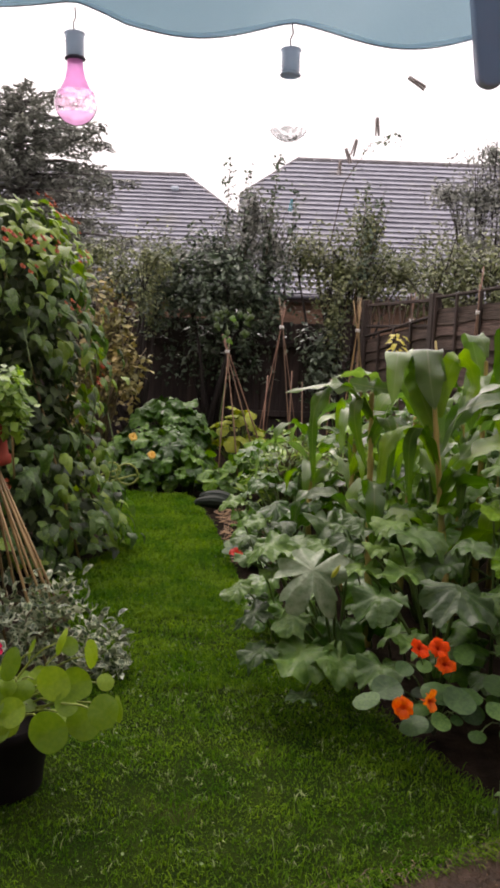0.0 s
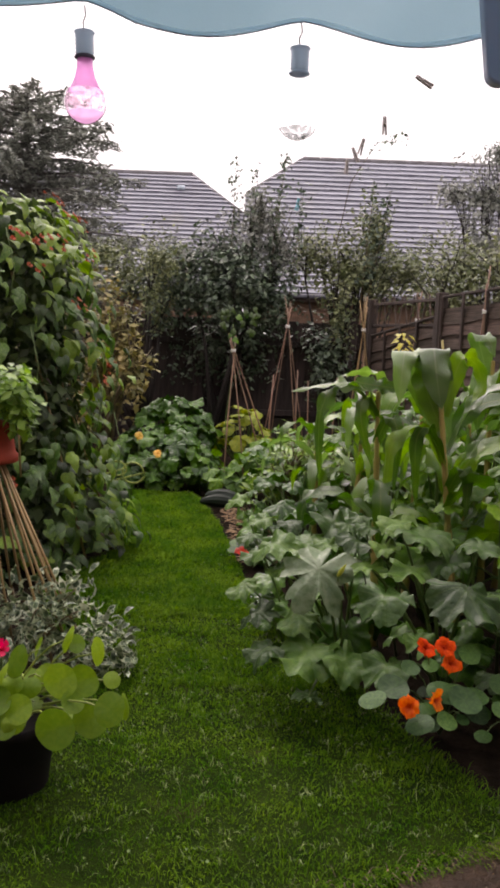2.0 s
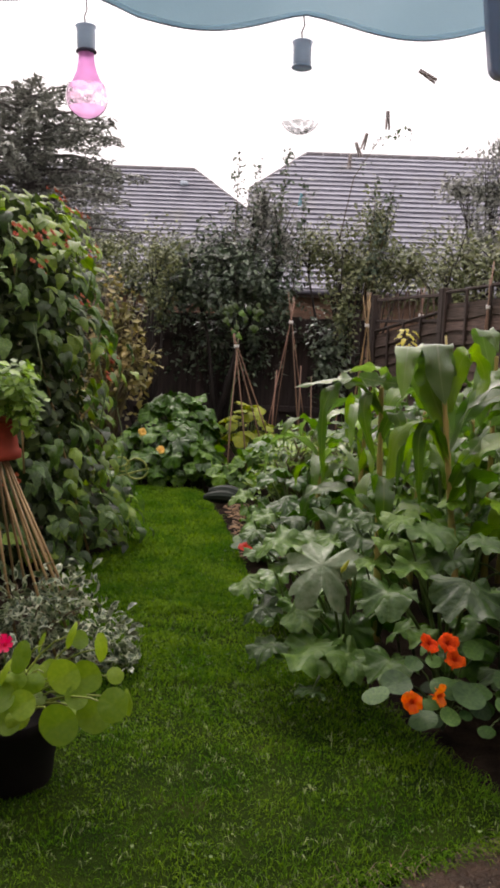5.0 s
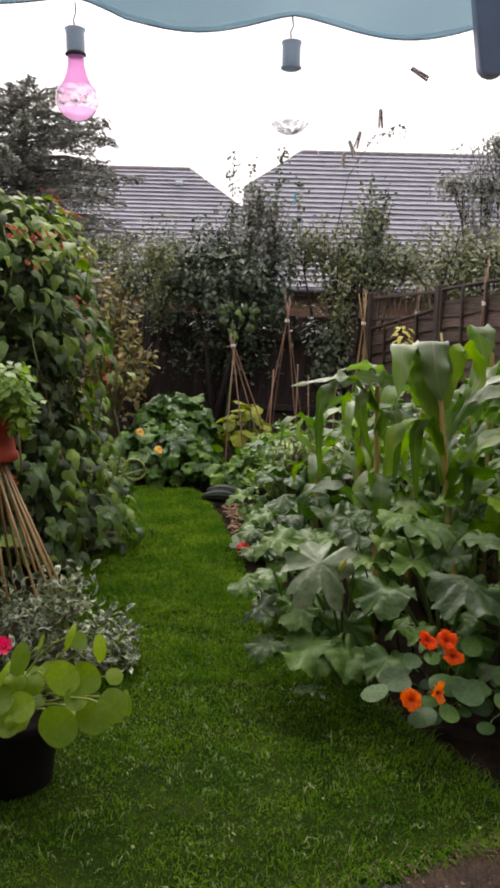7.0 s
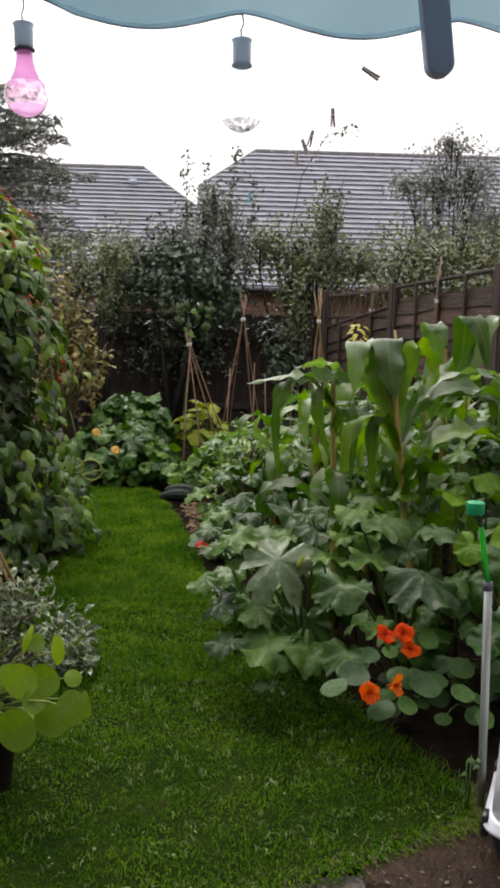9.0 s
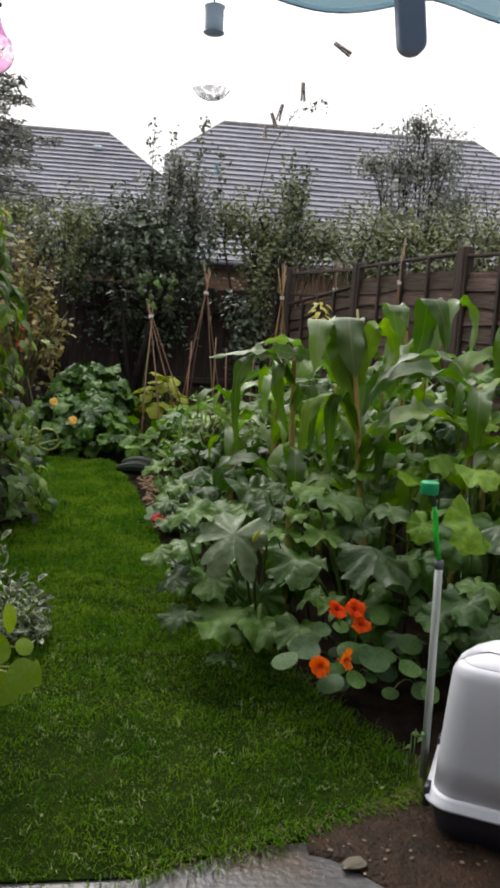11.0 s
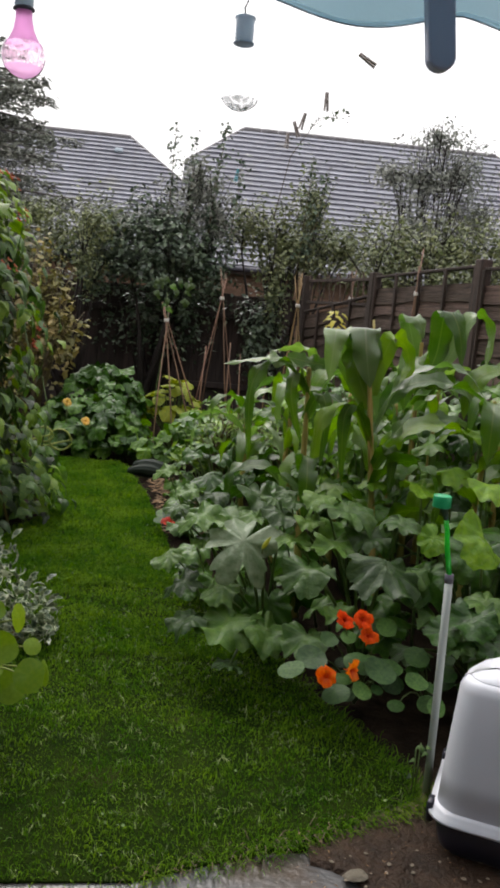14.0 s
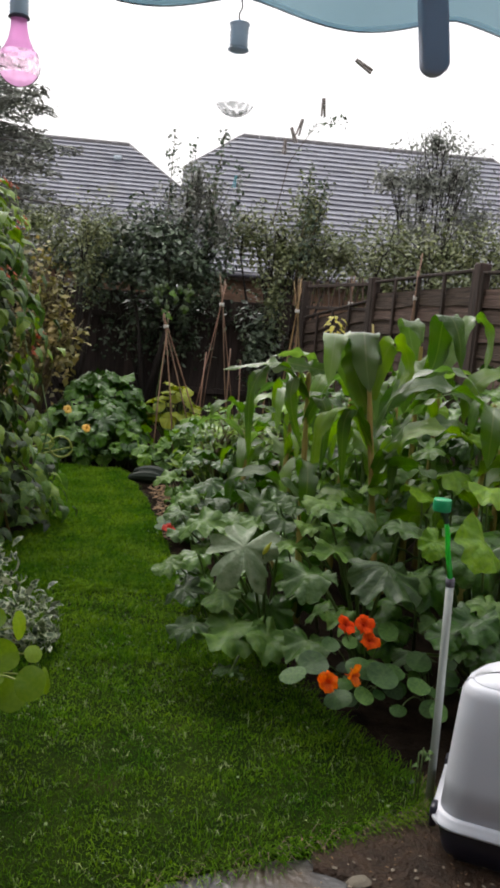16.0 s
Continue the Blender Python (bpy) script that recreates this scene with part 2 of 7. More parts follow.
M_SHRUB_Y = mat("dry_yellow_leaf", (0.17, 0.17, 0.05), (0.27, 0.215, 0.08), 0.55, 3, 4, rnd=0.5, island=True, trans=0.2)
# grey-green leaf lightened so that haze and sky glare sit in its colour
M_TREE = mat("haze_paled_tree_leaf", (0.17, 0.19, 0.16), (0.23, 0.24, 0.21), 0.5, 1, 4, rnd=0.6, island=True, trans=0.25)
M_BARK = mat("bark", (0.016, 0.013, 0.011), (0.03, 0.024, 0.02), 0.85, 12, 6, 0.6, stretch=(1, 1, 0.3))
# bark lightened: the haze round the conifer is put into its colour
M_BARK_G = mat("hazed_conifer_bark", (0.085, 0.08, 0.075), (0.14, 0.13, 0.12), 0.85, 10, 6, 0.5, stretch=(1, 1, 0.3))
M_FENCE = mat("weathered_fence_board", (0.034, 0.023, 0.018), (0.135, 0.094, 0.074), 0.75, 5, 8, 0.6, rnd=0.45, stretch=(0.6, 0.6, 9), fine=12, stain=((0.07, 0.048, 0.036), 2.0, 0.5), spec=0.25)
M_POST = mat("fence_post_wood", (0.06, 0.04, 0.032), (0.036, 0.026, 0.022), 0.85, 8, 6, 0.5, stretch=(3, 3, 0.4), rnd=0.2)
M_FENCE_D = mat("dark_fence_board", (0.03, 0.022, 0.021), (0.058, 0.042, 0.038), 0.85, 6, 6, 0.5, stretch=(4, 4, 0.4), rnd=0.35)
M_TILE = mat("grey_roof_tile", (0.35, 0.358, 0.41), (0.29, 0.298, 0.345), 0.6, 1.2, 8, 0.3, rnd=0.1, fine=14, stain=((0.3, 0.3, 0.29), 0.9, 0.6))
M_UNDER = mat("roof_underlay", (0.04, 0.04, 0.042), (0.06, 0.055, 0.055), 0.9, 5)
M_BRICKW = mat("tan_brick", (0.27, 0.17, 0.115), (0.2, 0.12, 0.08), 0.85, 4, 6, 0.3, rnd=0.2)
M_HOUSE = mat("unseen_wall_brick", (0.3, 0.19, 0.14), (0.24, 0.15, 0.11), 0.85, 5, 6, 0.2)
M_AWN = mat("teal_awning_canvas", (0.225, 0.335, 0.392), (0.285, 0.395, 0.45), 0.85, 3, 5, 0.1, fine=200, trans=0.6, spec=0.1)
M_HEM = mat("blue_grey_hem", (0.66, 0.74, 0.78), (0.74, 0.81, 0.84), 0.85, 12, 4, 0.1, fine=200, trans=0.65, spec=0.1)
M_AWNB = mat("grey_canvas_binding", (0.42, 0.49, 0.55), None, 0.8, 40)
M_ARM = mat("blue_grey_metal_paint", (0.55, 0.57, 0.72), (0.6, 0.62, 0.77), 0.45, 6, 4, 0.05)
# cap plastic made paler to carry the veil of bright sky behind it
M_CAPS = mat("grey_green_plastic", (0.74, 0.8, 0.85), (0.65, 0.71, 0.77), 0.45, 30, trans=0.35)
M_RIMD = mat("dark_plastic", (0.12, 0.12, 0.15), None, 0.5, 30)
M_CORD = mat("dark_cord", (0.03, 0.035, 0.035), None, 0.7, 30)
# grey peg wood, lightened further so the sky glare is in its colour
M_PEG = mat("weathered_peg_wood", (0.37, 0.34, 0.33), (0.27, 0.25, 0.24), 0.8, 60, rnd=0.3)
M_PEGB = mat("blue_peg_plastic", (0.15, 0.5, 0.62), None, 0.4, 30)
M_SPRING = mat("peg_spring_steel", (0.35, 0.34, 0.32), None, 0.4, 30, metal=1.0)
M_LINE = mat("pale_washing_line", (0.75, 0.76, 0.78), None, 0.5, 30)
M_TERRA = mat("red_clay_pot", (0.3, 0.045, 0.02), (0.21, 0.03, 0.014), 0.8, 9, 5, 0.1, spec=0.2)
M_BLACKP = mat("black_pot_plastic", (0.008, 0.006, 0.007), (0.014, 0.011, 0.012), 0.85, 10, spec=0.15)
M_WHITEP = mat("pale_grey_plastic", (0.72, 0.735, 0.79), (0.67, 0.685, 0.74), 0.4, 3, 4, 0.02, fine=200)
M_NAVY = mat("dark_navy_plastic", (0.02, 0.02, 0.035), (0.028, 0.028, 0.042), 0.35, 8)
M_GREENP = mat("bright_green_plastic", (0.015, 0.42, 0.17), (0.012, 0.36, 0.14), 0.3, 20, trans=0.15)
M_GREYPOLE = mat("galvanised_pole", (0.42, 0.45, 0.42), (0.33, 0.36, 0.33), 0.5, 20, stretch=(1, 1, 0.2), metal=0.2)
M_NOZZLE = mat("smoky_plastic", (0.05, 0.11, 0.07), (0.09, 0.15, 0.1), 0.2, 40, trans=0.5)
M_NECK = mat("clear_green_plastic", (0.06, 0.56, 0.1), (0.04, 0.46, 0.08), 0.25, 40, trans=0.5)
M_ORANGE = mat("orange_petal", (0.9, 0.23, 0.006), (0.78, 0.11, 0.003), 0.55, 4, rnd=0.2, trans=0.3, spec=0.2)
M_ORANGE_D = mat("deep_orange_petal", (0.72, 0.1, 0.003), (0.5, 0.045, 0.002), 0.7, 9, rnd=0.25, trans=0.3, spec=0.08)
M_RED = mat("scarlet_petal", (0.44, 0.095, 0.025), (0.3, 0.055, 0.02), 0.5, 25, rnd=0.25, trans=0.3)
M_SCARLET = mat("crimson_petal", (0.7, 0.03, 0.018), (0.55, 0.02, 0.012), 0.5, 25, rnd=0.2, trans=0.3)
M_PINK = mat("pink_petal", (0.85, 0.05, 0.16), (0.7, 0.03, 0.1), 0.5, 25, trans=0.3)
M_YELLOW = mat("yellow_petal", (0.85, 0.58, 0.12), (0.85, 0.45, 0.08), 0.5, 25, rnd=0.2, trans=0.3)
# ridge and hip tiles, darker than the roof courses
M_HIP = mat("dark_hip_tile", (0.2, 0.195, 0.21), (0.13, 0.125, 0.13), 0.8, 6, 5, 0.3)
M_MARROW = mat("dark_marrow_skin", (0.010, 0.018, 0.011), (0.028, 0.04, 0.03), 0.6, 5, 3, 0.1, stretch=(0.6, 5, 5), spec=0.2)


def thin_glass(name, tint, milky=0.0, milk=(1, 1, 1), ior=1.04, patchy=False):
    """A thin blown-glass wall: tinted, see-through, glossy at grazing angles, with some lacquer that scatters light."""
    m = bpy.data.materials.new(name)
    m.use_nodes = True
    n, l = m.node_tree.nodes, m.node_tree.links
    n.remove(n["Principled BSDF"])
    tr, gl, df, fr = (n.new("ShaderNodeBsdfTransparent"), n.new("ShaderNodeBsdfGlossy"), n.new("ShaderNodeBsdfTranslucent"), n.new("ShaderNodeFresnel"))
    tr.inputs["Color"].default_value, df.inputs["Color"].default_value = (*tint, 1), (*milk, 1)
    gl.inputs["Roughness"].default_value, fr.inputs["IOR"].default_value = 0.2, ior
    m1, m2 = n.new("ShaderNodeMixShader"), n.new("ShaderNodeMixShader")
    m1.inputs[0].default_value = milky
    if patchy:
        nz, mr = n.new("ShaderNodeTexNoise"), n.new("ShaderNodeMapRange")
        nz.inputs["Scale"].default_value, nz.inputs["Detail"].default_value = 130, 4
        mr.inputs["From Min"].default_value, mr.inputs["From Max"].default_value = 0.4, 0.65
        mr.inputs["To Max"].default_value = milky * 2
        l.new(n.new("ShaderNodeTexCoord").outputs["Object"], nz.inputs["Vector"])
        l.new(nz.outputs["Fac"], mr.inputs["Value"])
        l.new(mr.outputs[0], m1.inputs[0])
    l.new(tr.outputs[0], m1.inputs[1])
    l.new(df.outputs[0], m1.inputs[2])
    l.new(fr.outputs[0], m2.inputs[0])
    l.new(m1.outputs[0], m2.inputs[1])
    l.new(gl.outputs[0], m2.inputs[2])
    l.new(m2.outputs[0], n["Material Output"].inputs["Surface"])
    return m


M_GPINK = thin_glass("pink_lacquered_glass", (0.98, 0.7, 0.93), 0.6, (0.95, 0.52, 0.84))
M_GPALE = thin_glass("pale_pink_glass", (1.0, 0.93, 0.975), 0.42, (1.0, 0.76, 0.91), 1.03, True)
M_GCLEAR = thin_glass("clear_glass", (0.997, 0.997, 0.997), ior=1.008)
M_GPINKB = thin_glass("pink_lacquered_glass_end", (0.97, 0.68, 0.9), 0.6, (0.82, 0.48, 0.73))
# lower end of the clear bulb, mixed with patchy grey
M_GCLEARB = thin_glass("patchy_grey_glass_end", (0.9, 0.9, 0.905), 0.62, (0.36, 0.37, 0.37), 1.02, True)


# ---- building helpers ----
class Geo:
    """Collects points and faces for one mesh."""

    def __init__(self):
        self.v, self.f, self.n = [], [], 0

    def add(self, v, f):
        v = np.asarray(v, float).reshape(-1, 3)
        self.v.append(v)
        self.f += [tuple(i + self.n for i in q) for q in f]
        self.n += len(v)
        return self

    def mesh(self, name, shift=(0, 0, 0), smooth=True):
        me = bpy.data.meshes.new(name)
        v = np.concatenate(self.v) - np.asarray(shift, float)
        me.from_pydata(v.tolist(), [], self.f)
        if smooth:
            me.polygons.foreach_set("use_smooth", [True] * len(me.polygons))
        me.update()
        return me


def thing(name, loc, label, category, group="", kind=""):
    ob = new(name)
    ob.empty_display_size = 0.1
    ob.location = loc
    return tagged(ob, label, category, group, kind)


def base_of(ob):
    p = Vector((0, 0, 0))
    while ob:
        p = p + ob.location
        ob = ob.parent
    return p


def part(name, geo, material, parent=None, label="", smooth=True, kind=""):
    """Links a Geo (in world metres) as one mesh object under a thing or a part."""
    ob = new(name, geo.mesh(name, base_of(parent) if parent else (0, 0, 0), smooth))
    ob.data.materials.append(material)
    ob.parent = parent
    return tagged(ob, label, kind=kind)


def piece(name, mesh, m, parent, label=""):
    """A part on a shared mesh at the world pose m."""
    ob = new(name, mesh)
    ob.parent = parent
    ob.matrix_basis = Matrix.Translation(-base_of(parent)) @ m
    return tagged(ob, label)


def frame_of(p, normal, tip, size=1.0):
    """A pose at p with z along the normal and x towards tip."""
    z = Vector(normal).normalized()
    x = Vector(tip)
    x = x - z * x.dot(z)
    if x.length < 1e-4:
        x = z.orthogonal()
    x.normalize()
    y = z.cross(x)
    m = Matrix((x, y, z)).transposed().to_4x4()
    return Matrix.Translation(p) @ m @ Matrix.Diagonal((size, size, size, 1))


def tube(geo, pts, radii, seg=6):
    pts = [Vector(p) for p in pts]
    if not hasattr(radii, "__len__"):
        radii = [radii] * len(pts)
    v, f = [], []
    for i, p in enumerate(pts):
        d = (pts[min(i + 1, len(pts) - 1)] - pts[max(i - 1, 0)]).normalized()
        a = d.cross(Vector((0.13, 0.9, 0.41))).normalized()
        b = d.cross(a)
        for k in range(seg):
            w = 2 * math.pi * k / seg
            v.append(p + (a * math.cos(w) + b * math.sin(w)) * radii[i])
    for i in range(len(pts) - 1):
        for k in range(seg):
            f.append((i * seg + k, i * seg + (k + 1) % seg, (i + 1) * seg + (k + 1) % seg, (i + 1) * seg + k))
    f.append(tuple(range(seg))[::-1])
    f.append(tuple((len(pts) - 1) * seg + k for k in range(seg)))
    return geo.add([tuple(q) for q in v], f)


def lathe(geo, profile, centre, seg=24, closed=False, m=None):
    """Turns a profile of (radius, height) round the upright axis through centre."""
    v, f = [], []
    for r, z in profile:
        for k in range(seg):
            a = 2 * math.pi * k / seg
            p = Vector((r * math.cos(a), r * math.sin(a), z))
            v.append(tuple((m @ p if m else p) + Vector(centre)))
    for i in range(len(profile) - 1):
        for k in range(seg):
            f.append((i * seg + k, i * seg + (k + 1) % seg, (i + 1) * seg + (k + 1) % seg, (i + 1) * seg + k))
    if closed:
        f.append(tuple(range(seg))[::-1])
        f.append(tuple((len(profile) - 1) * seg + k for k in range(seg)))
    return geo.add(v, f)


def block(geo, centre, size, bevel=0.004, turn=None):
    """A box with chamfered edges; turn: a 3x3 rotation."""
    bm = bmesh.new()
    bmesh.ops.create_cube(bm, size=1.0)
    for w in bm.verts:
        w.co = Vector((w.co.x * size[0], w.co.y * size[1], w.co.z * size[2]))
    if bevel:
        bmesh.ops.bevel(bm, geom=bm.edges[:], offset=bevel, segments=1, affect="EDGES")
    bm.verts.index_update()
    v = [tuple((turn @ w.co if turn else w.co) + Vector(centre)) for w in bm.verts]
    f = [tuple(w.index for w in q.verts) for q in bm.faces]
    bm.free()
    return geo.add(v, f)


def slab(geo, outline, z0, z1):
    """An upright prism over a plan outline."""
    n = len(outline)
    v = [(x, y, z1) for x, y in outline] + [(x, y, z0) for x, y in outline]
    f = [tuple(range(n)), tuple(range(2 * n - 1, n - 1, -1))]
    f += [(i, i + n, (i + 1) % n + n, (i + 1) % n) for i in range(n)]
    return geo.add(v, f)


def inside(x, y, poly):
    """Which of the plan points lie in the outline."""
    hit = np.zeros(len(x), bool)
    for (x0, y0), (x1, y1) in zip(poly, poly[1:] + poly[:1]):
        c = ((y0 > y) != (y1 > y))
        hit ^= c & (x < (x1 - x0) * (y - y0) / ((y1 - y0) or 1e-9) + x0)
    return hit


RNG = np.random.default_rng(7)


def rand(a=0.0, b=1.0):
    return float(RNG.uniform(a, b))


# ---- leaves ----
def fan_leaf(name, radius, material, rings=3, seg=36, droop=0.25, wave=0.06, waves=5, phase=0.0, fold=0.0, ruffle=0.05, crease=0.0, roll_=0.0, blister=0.0):
    """A broad leaf as a fan of rings round the point where its stalk joins; radius(angle) is its outline, the tip along x."""
    v, f = [(0, 0, 0)], []
    for i in range(1, rings + 1):
        for k in range(seg):
            a = 2 * math.pi * k / seg - math.pi
            r = radius(a) * i / rings
            z = -droop * r * r + wave * r * math.sin(waves * a + phase) * (i / rings) + fold * abs(math.sin(a)) * r
            z -= crease * r * (1 - abs(math.sin(3.5 * a))) * (i / rings) + roll_ * (r * math.cos(a - 1.3 * phase)) ** 2
            z += ruffle * math.sin(9 * a + phase * 3) * (i / rings) ** 3 + 0.06 * r * math.sin(3.0 * r + phase + 2 * a)
            z += blister * math.sin(4.3 * r * math.cos(a) + 2.1 * phase) * math.sin(3.7 * r * math.sin(a) + 1.3 * phase + 0.7)
            v.append((r * math.cos(a), r * math.sin(a), z))
    for k in range(seg):
        f.append((0, 1 + k, 1 + (k + 1) % seg))
        for i in range(rings - 1):
            f.append((1 + i * seg + k, 1 + (i + 1) * seg + k, 1 + (i + 1) * seg + (k + 1) % seg, 1 + i * seg + (k + 1) % seg))
    g = Geo().add(v, f)
    me = g.mesh(name)
    me.materials.append(material)
    return me


def squash_outline(lobes, depth, tooth, ph):
    def r(a):
        b = abs(a)
        notch = 1 - 0.75 * math.exp(-((math.pi - b) / 0.2) ** 2)
        notch *= 1 - depth * math.exp(-((b - 0.56 - 0.06 * math.sin(ph)) / 0.15) ** 2) - 0.8 * depth * math.exp(-((b - 1.62 + 0.05 * math.cos(ph)) / 0.17) ** 2)
        return notch * (0.9 + 0.09 * math.cos(a) + 0.05 * math.sin(2 * a + ph) + 0.03 * math.sin(lobes * a + ph) + tooth * (abs(math.sin(6.5 * a + ph)) - 0.5) + 0.15 * tooth * math.sin(23 * a + ph))
    return r


def round_outline(ph):
    return lambda a: 0.93 + 0.015 * math.cos(5 * a + ph) + 0.07 * math.sin(2 * a + ph) + 0.03 * math.cos(a + 2 * ph)


def heart_outline(a):
    b = abs(a)
    r = 0.66 + 0.62 * math.exp(-(b / 0.36) ** 2) + 0.05 * math.cos(3 * b)
    return r * (1 - 0.33 * math.exp(-((math.pi - b) / 0.35) ** 2))


SQUASH = [fan_leaf("squash_leaf", squash_outline(5, (0.02, 0.07, 0.15)[k % 3], 0.07 + 0.03 * (k % 2), k * 1.3), M_SQUASH, 5, 92, 0.05 + 0.1 * (k % 3), 0.2, 2 + k % 2, k * 1.7, ruffle=0.09, crease=0.01, blister=0.13, roll_=(0.45, -0.3, 0.2, 0.5, -0.15, 0.3)[k]) for k in range(6)]
SQUASH_Y = [fan_leaf("young_squash_leaf", squash_outline(5, 0.05 + 0.07 * (k % 3), 0.06, k), M_SQUASH2, 3, 78, 0.05 + 0.15 * (k % 3), 0.22, 2 + k % 2, k * 1.3, ruffle=0.07, crease=0.012, blister=0.1, roll_=(0.4, -0.3, 0.2, 0.5)[k]) for k in range(4)]
FRONTLEAF = [fan_leaf("broad_squash_leaf", squash_outline(5, (0.1, 0.17, 0.13)[k % 3], 0.1 + 0.03 * (k % 2), k * 1.3 + 0.4), M_FRONT, 6, 92, 0.06 + 0.1 * (k % 3), 0.24, 2 + k % 2, k * 1.7, ruffle=0.11, crease=0.012, blister=0.13, roll_=(0.25, -0.15, 0.15, 0.3, -0.1, 0.2)[k]) for k in range(6)]
LOBED = fan_leaf("silvery_lobed_leaf", squash_outline(5, 0.5, 0.16, 1.0), M_SILVER, 5, 96, 0.15, 0.15, 3, 0.6, ruffle=0.1, crease=0.04, roll_=0.35)
YELLOWED = [fan_leaf("yellowing_leaf", squash_outline(5, 0.1, 0.03, k), M_YLEAF, 2, 30, 0.3, 0.1, 5, k) for k in range(2)]
NAST = [fan_leaf("round_leaf", round_outline(k * 2.1), M_NAST, 2, 30, -0.12 + 0.15 * (k % 3), 0.08, 2, k * 1.9, 0.0, 0.015) for k in range(4)]
POTLEAF = [fan_leaf("pot_leaf", round_outline(k * 2.1), M_POTLEAF, 3, 36, -0.1 + 0.2 * (k % 3), 0.1, 2, k * 1.9, 0.0, 0.015) for k in range(4)]
BEANLEAF = [fan_leaf("bean_leaf", heart_outline, M_BEAN, 3, 18, 0.3 + 0.2 * k, 0.14, 2, k, (0.25, -0.1, 0.4)[k], 0.03) for k in range(3)]
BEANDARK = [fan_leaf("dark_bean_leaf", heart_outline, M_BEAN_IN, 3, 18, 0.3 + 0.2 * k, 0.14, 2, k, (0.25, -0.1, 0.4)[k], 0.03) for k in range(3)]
BEANPALE = [fan_leaf("young_lit_bean_leaf", heart_outline, M_BEAN_L, 3, 18, 0.3 + 0.2 * k, 0.12, 2, k, (0.3, 0.0)[k], 0.03) for k in range(2)]


def petal_flower(name, material, petals=5, open_=0.6, width=0.5):
    g = Geo()
    for k in range(petals):
        a0 = 2 * math.pi * k / petals
        pts, fac = [], []
        for i in range(4):
            s = i / 3
            r, h = 0.12 + s * open_, 0.75 * math.sin(s * 1.3)
            w = width * (0.25 + 0.9 * s - 0.35 * s ** 3)
            for j in (-1, 0, 1):
                a = a0 + j * w / max(r, 0.25) * 0.55
                pts.append((r * math.cos(a), r * math.sin(a), h + 0.1 * abs(j) * s + 0.05 * math.sin(5 * a + k)))
        for i in range(3):
            for j in range(2):
                fac.append((i * 3 + j, i * 3 + j + 1, i * 3 + j + 4, i * 3 + j + 3))
        g.add(pts, fac)
    lathe(g, [(0.02, -0.35), (0.06, -0.2), (0.16, 0.1), (0.1, 0.2), (0.01, 0.3)], (0, 0, 0), 8)
    me = g.mesh(name)
    me.materials.append(material)
    return me




def trumpet_flower(name, material, seed, most=0.9):
    """A spurred trumpet with five broad, ruffled, uneven petals."""
    r_, g = np.random.default_rng(seed), Geo()
    for k in range(5):
        a0 = 2 * math.pi * k / 5 + r_.uniform(-0.15, 0.15)
        long_, flare, pts, fac = r_.uniform(0.75, 1.15), r_.uniform(0.05, most), [], []
        for i in range(6):
            s = i / 5
            rr = 0.1 + 0.75 * long_ * s ** 1.3
            h = 0.75 * s * (1 - flare * s)
            half = 0.16 + 0.55 * math.sin(min(1, s * 1.15) * math.pi * 0.62)
            for j in range(-2, 3):
                q = j / 2
                c = (rr * math.cos(a0), rr * math.sin(a0))
                w = half * q * 0.62
                z = h - 0.18 * q * q * s + 0.07 * s * math.sin(7 * q + 3 * k + seed)
                pts.append((c[0] - w * math.sin(a0) - 0.08 * q * q * math.cos(a0), c[1] + w * math.cos(a0) - 0.08 * q * q * math.sin(a0), z))
        for i in range(5):
            for j in range(4):
                fac.append((i * 5 + j, i * 5 + j + 1, i * 5 + j + 6, i * 5 + j + 5))
        g.add(pts, fac)
    lathe(g, [(0.02, -0.7), (0.05, -0.4), (0.12, -0.1), (0.17, 0.1), (0.1, 0.12)], (0, 0, 0), 8)
    me = g.mesh(name)
    me.materials.append(material)
    return me


def throat(m, deep):
    """Darkens a petal material towards the flower's throat."""
    n, l = m.node_tree.nodes, m.node_tree.links
    p = n["Principled BSDF"]
    ln = n.new("ShaderNodeVectorMath")
    ln.operation = "LENGTH"
    l.new(n.new("ShaderNodeTexCoord").outputs["Object"], ln.inputs[0])
    mr = n.new("ShaderNodeMapRange")
    mr.inputs["From Min"].default_value, mr.inputs["From Max"].default_value = 0.15, 0.75
    l.new(ln.outputs["Value"], mr.inputs["Value"])
    mx = n.new("ShaderNodeMix")
    mx.data_type = "RGBA"
    mx.inputs[6].default_value = (*deep, 1)
    l.new(mr.outputs[0], mx.inputs["Factor"])
    l.new(p.inputs["Base Color"].links[0].from_socket, mx.inputs[7])
    l.new(mx.outputs[2], p.inputs["Base Color"])


throat(M_ORANGE, (0.35, 0.02, 0.002))
throat(M_ORANGE_D, (0.3, 0.016, 0.002))
FLOWER_O = [trumpet_flower("orange_flower", M_ORANGE, k) for k in (3, 8, 14)]
FLOWER_D = [trumpet_flower("deep_orange_flower", M_ORANGE_D, k) for k in (4, 11, 17)]
FLOWER_R = trumpet_flower("scarlet_flower", M_RED, 5)
FLOWER_S = trumpet_flower("crimson_flower", M_SCARLET, 9)
FLOWER_P = petal_flower("pink_flower", M_PINK, 7)
FLOWER_Y = trumpet_flower("yellow_flower", M_YELLOW, 21)


def bend(a, b, sag, n=6):
    """Points from a to b along an arch that rises by sag."""
    a, b = Vector(a), Vector(b)
    return [a.lerp(b, s) + Vector((0, 0, sag * 4 * s * (1 - s))) for s in [i / (n - 1) for i in range(n)]]


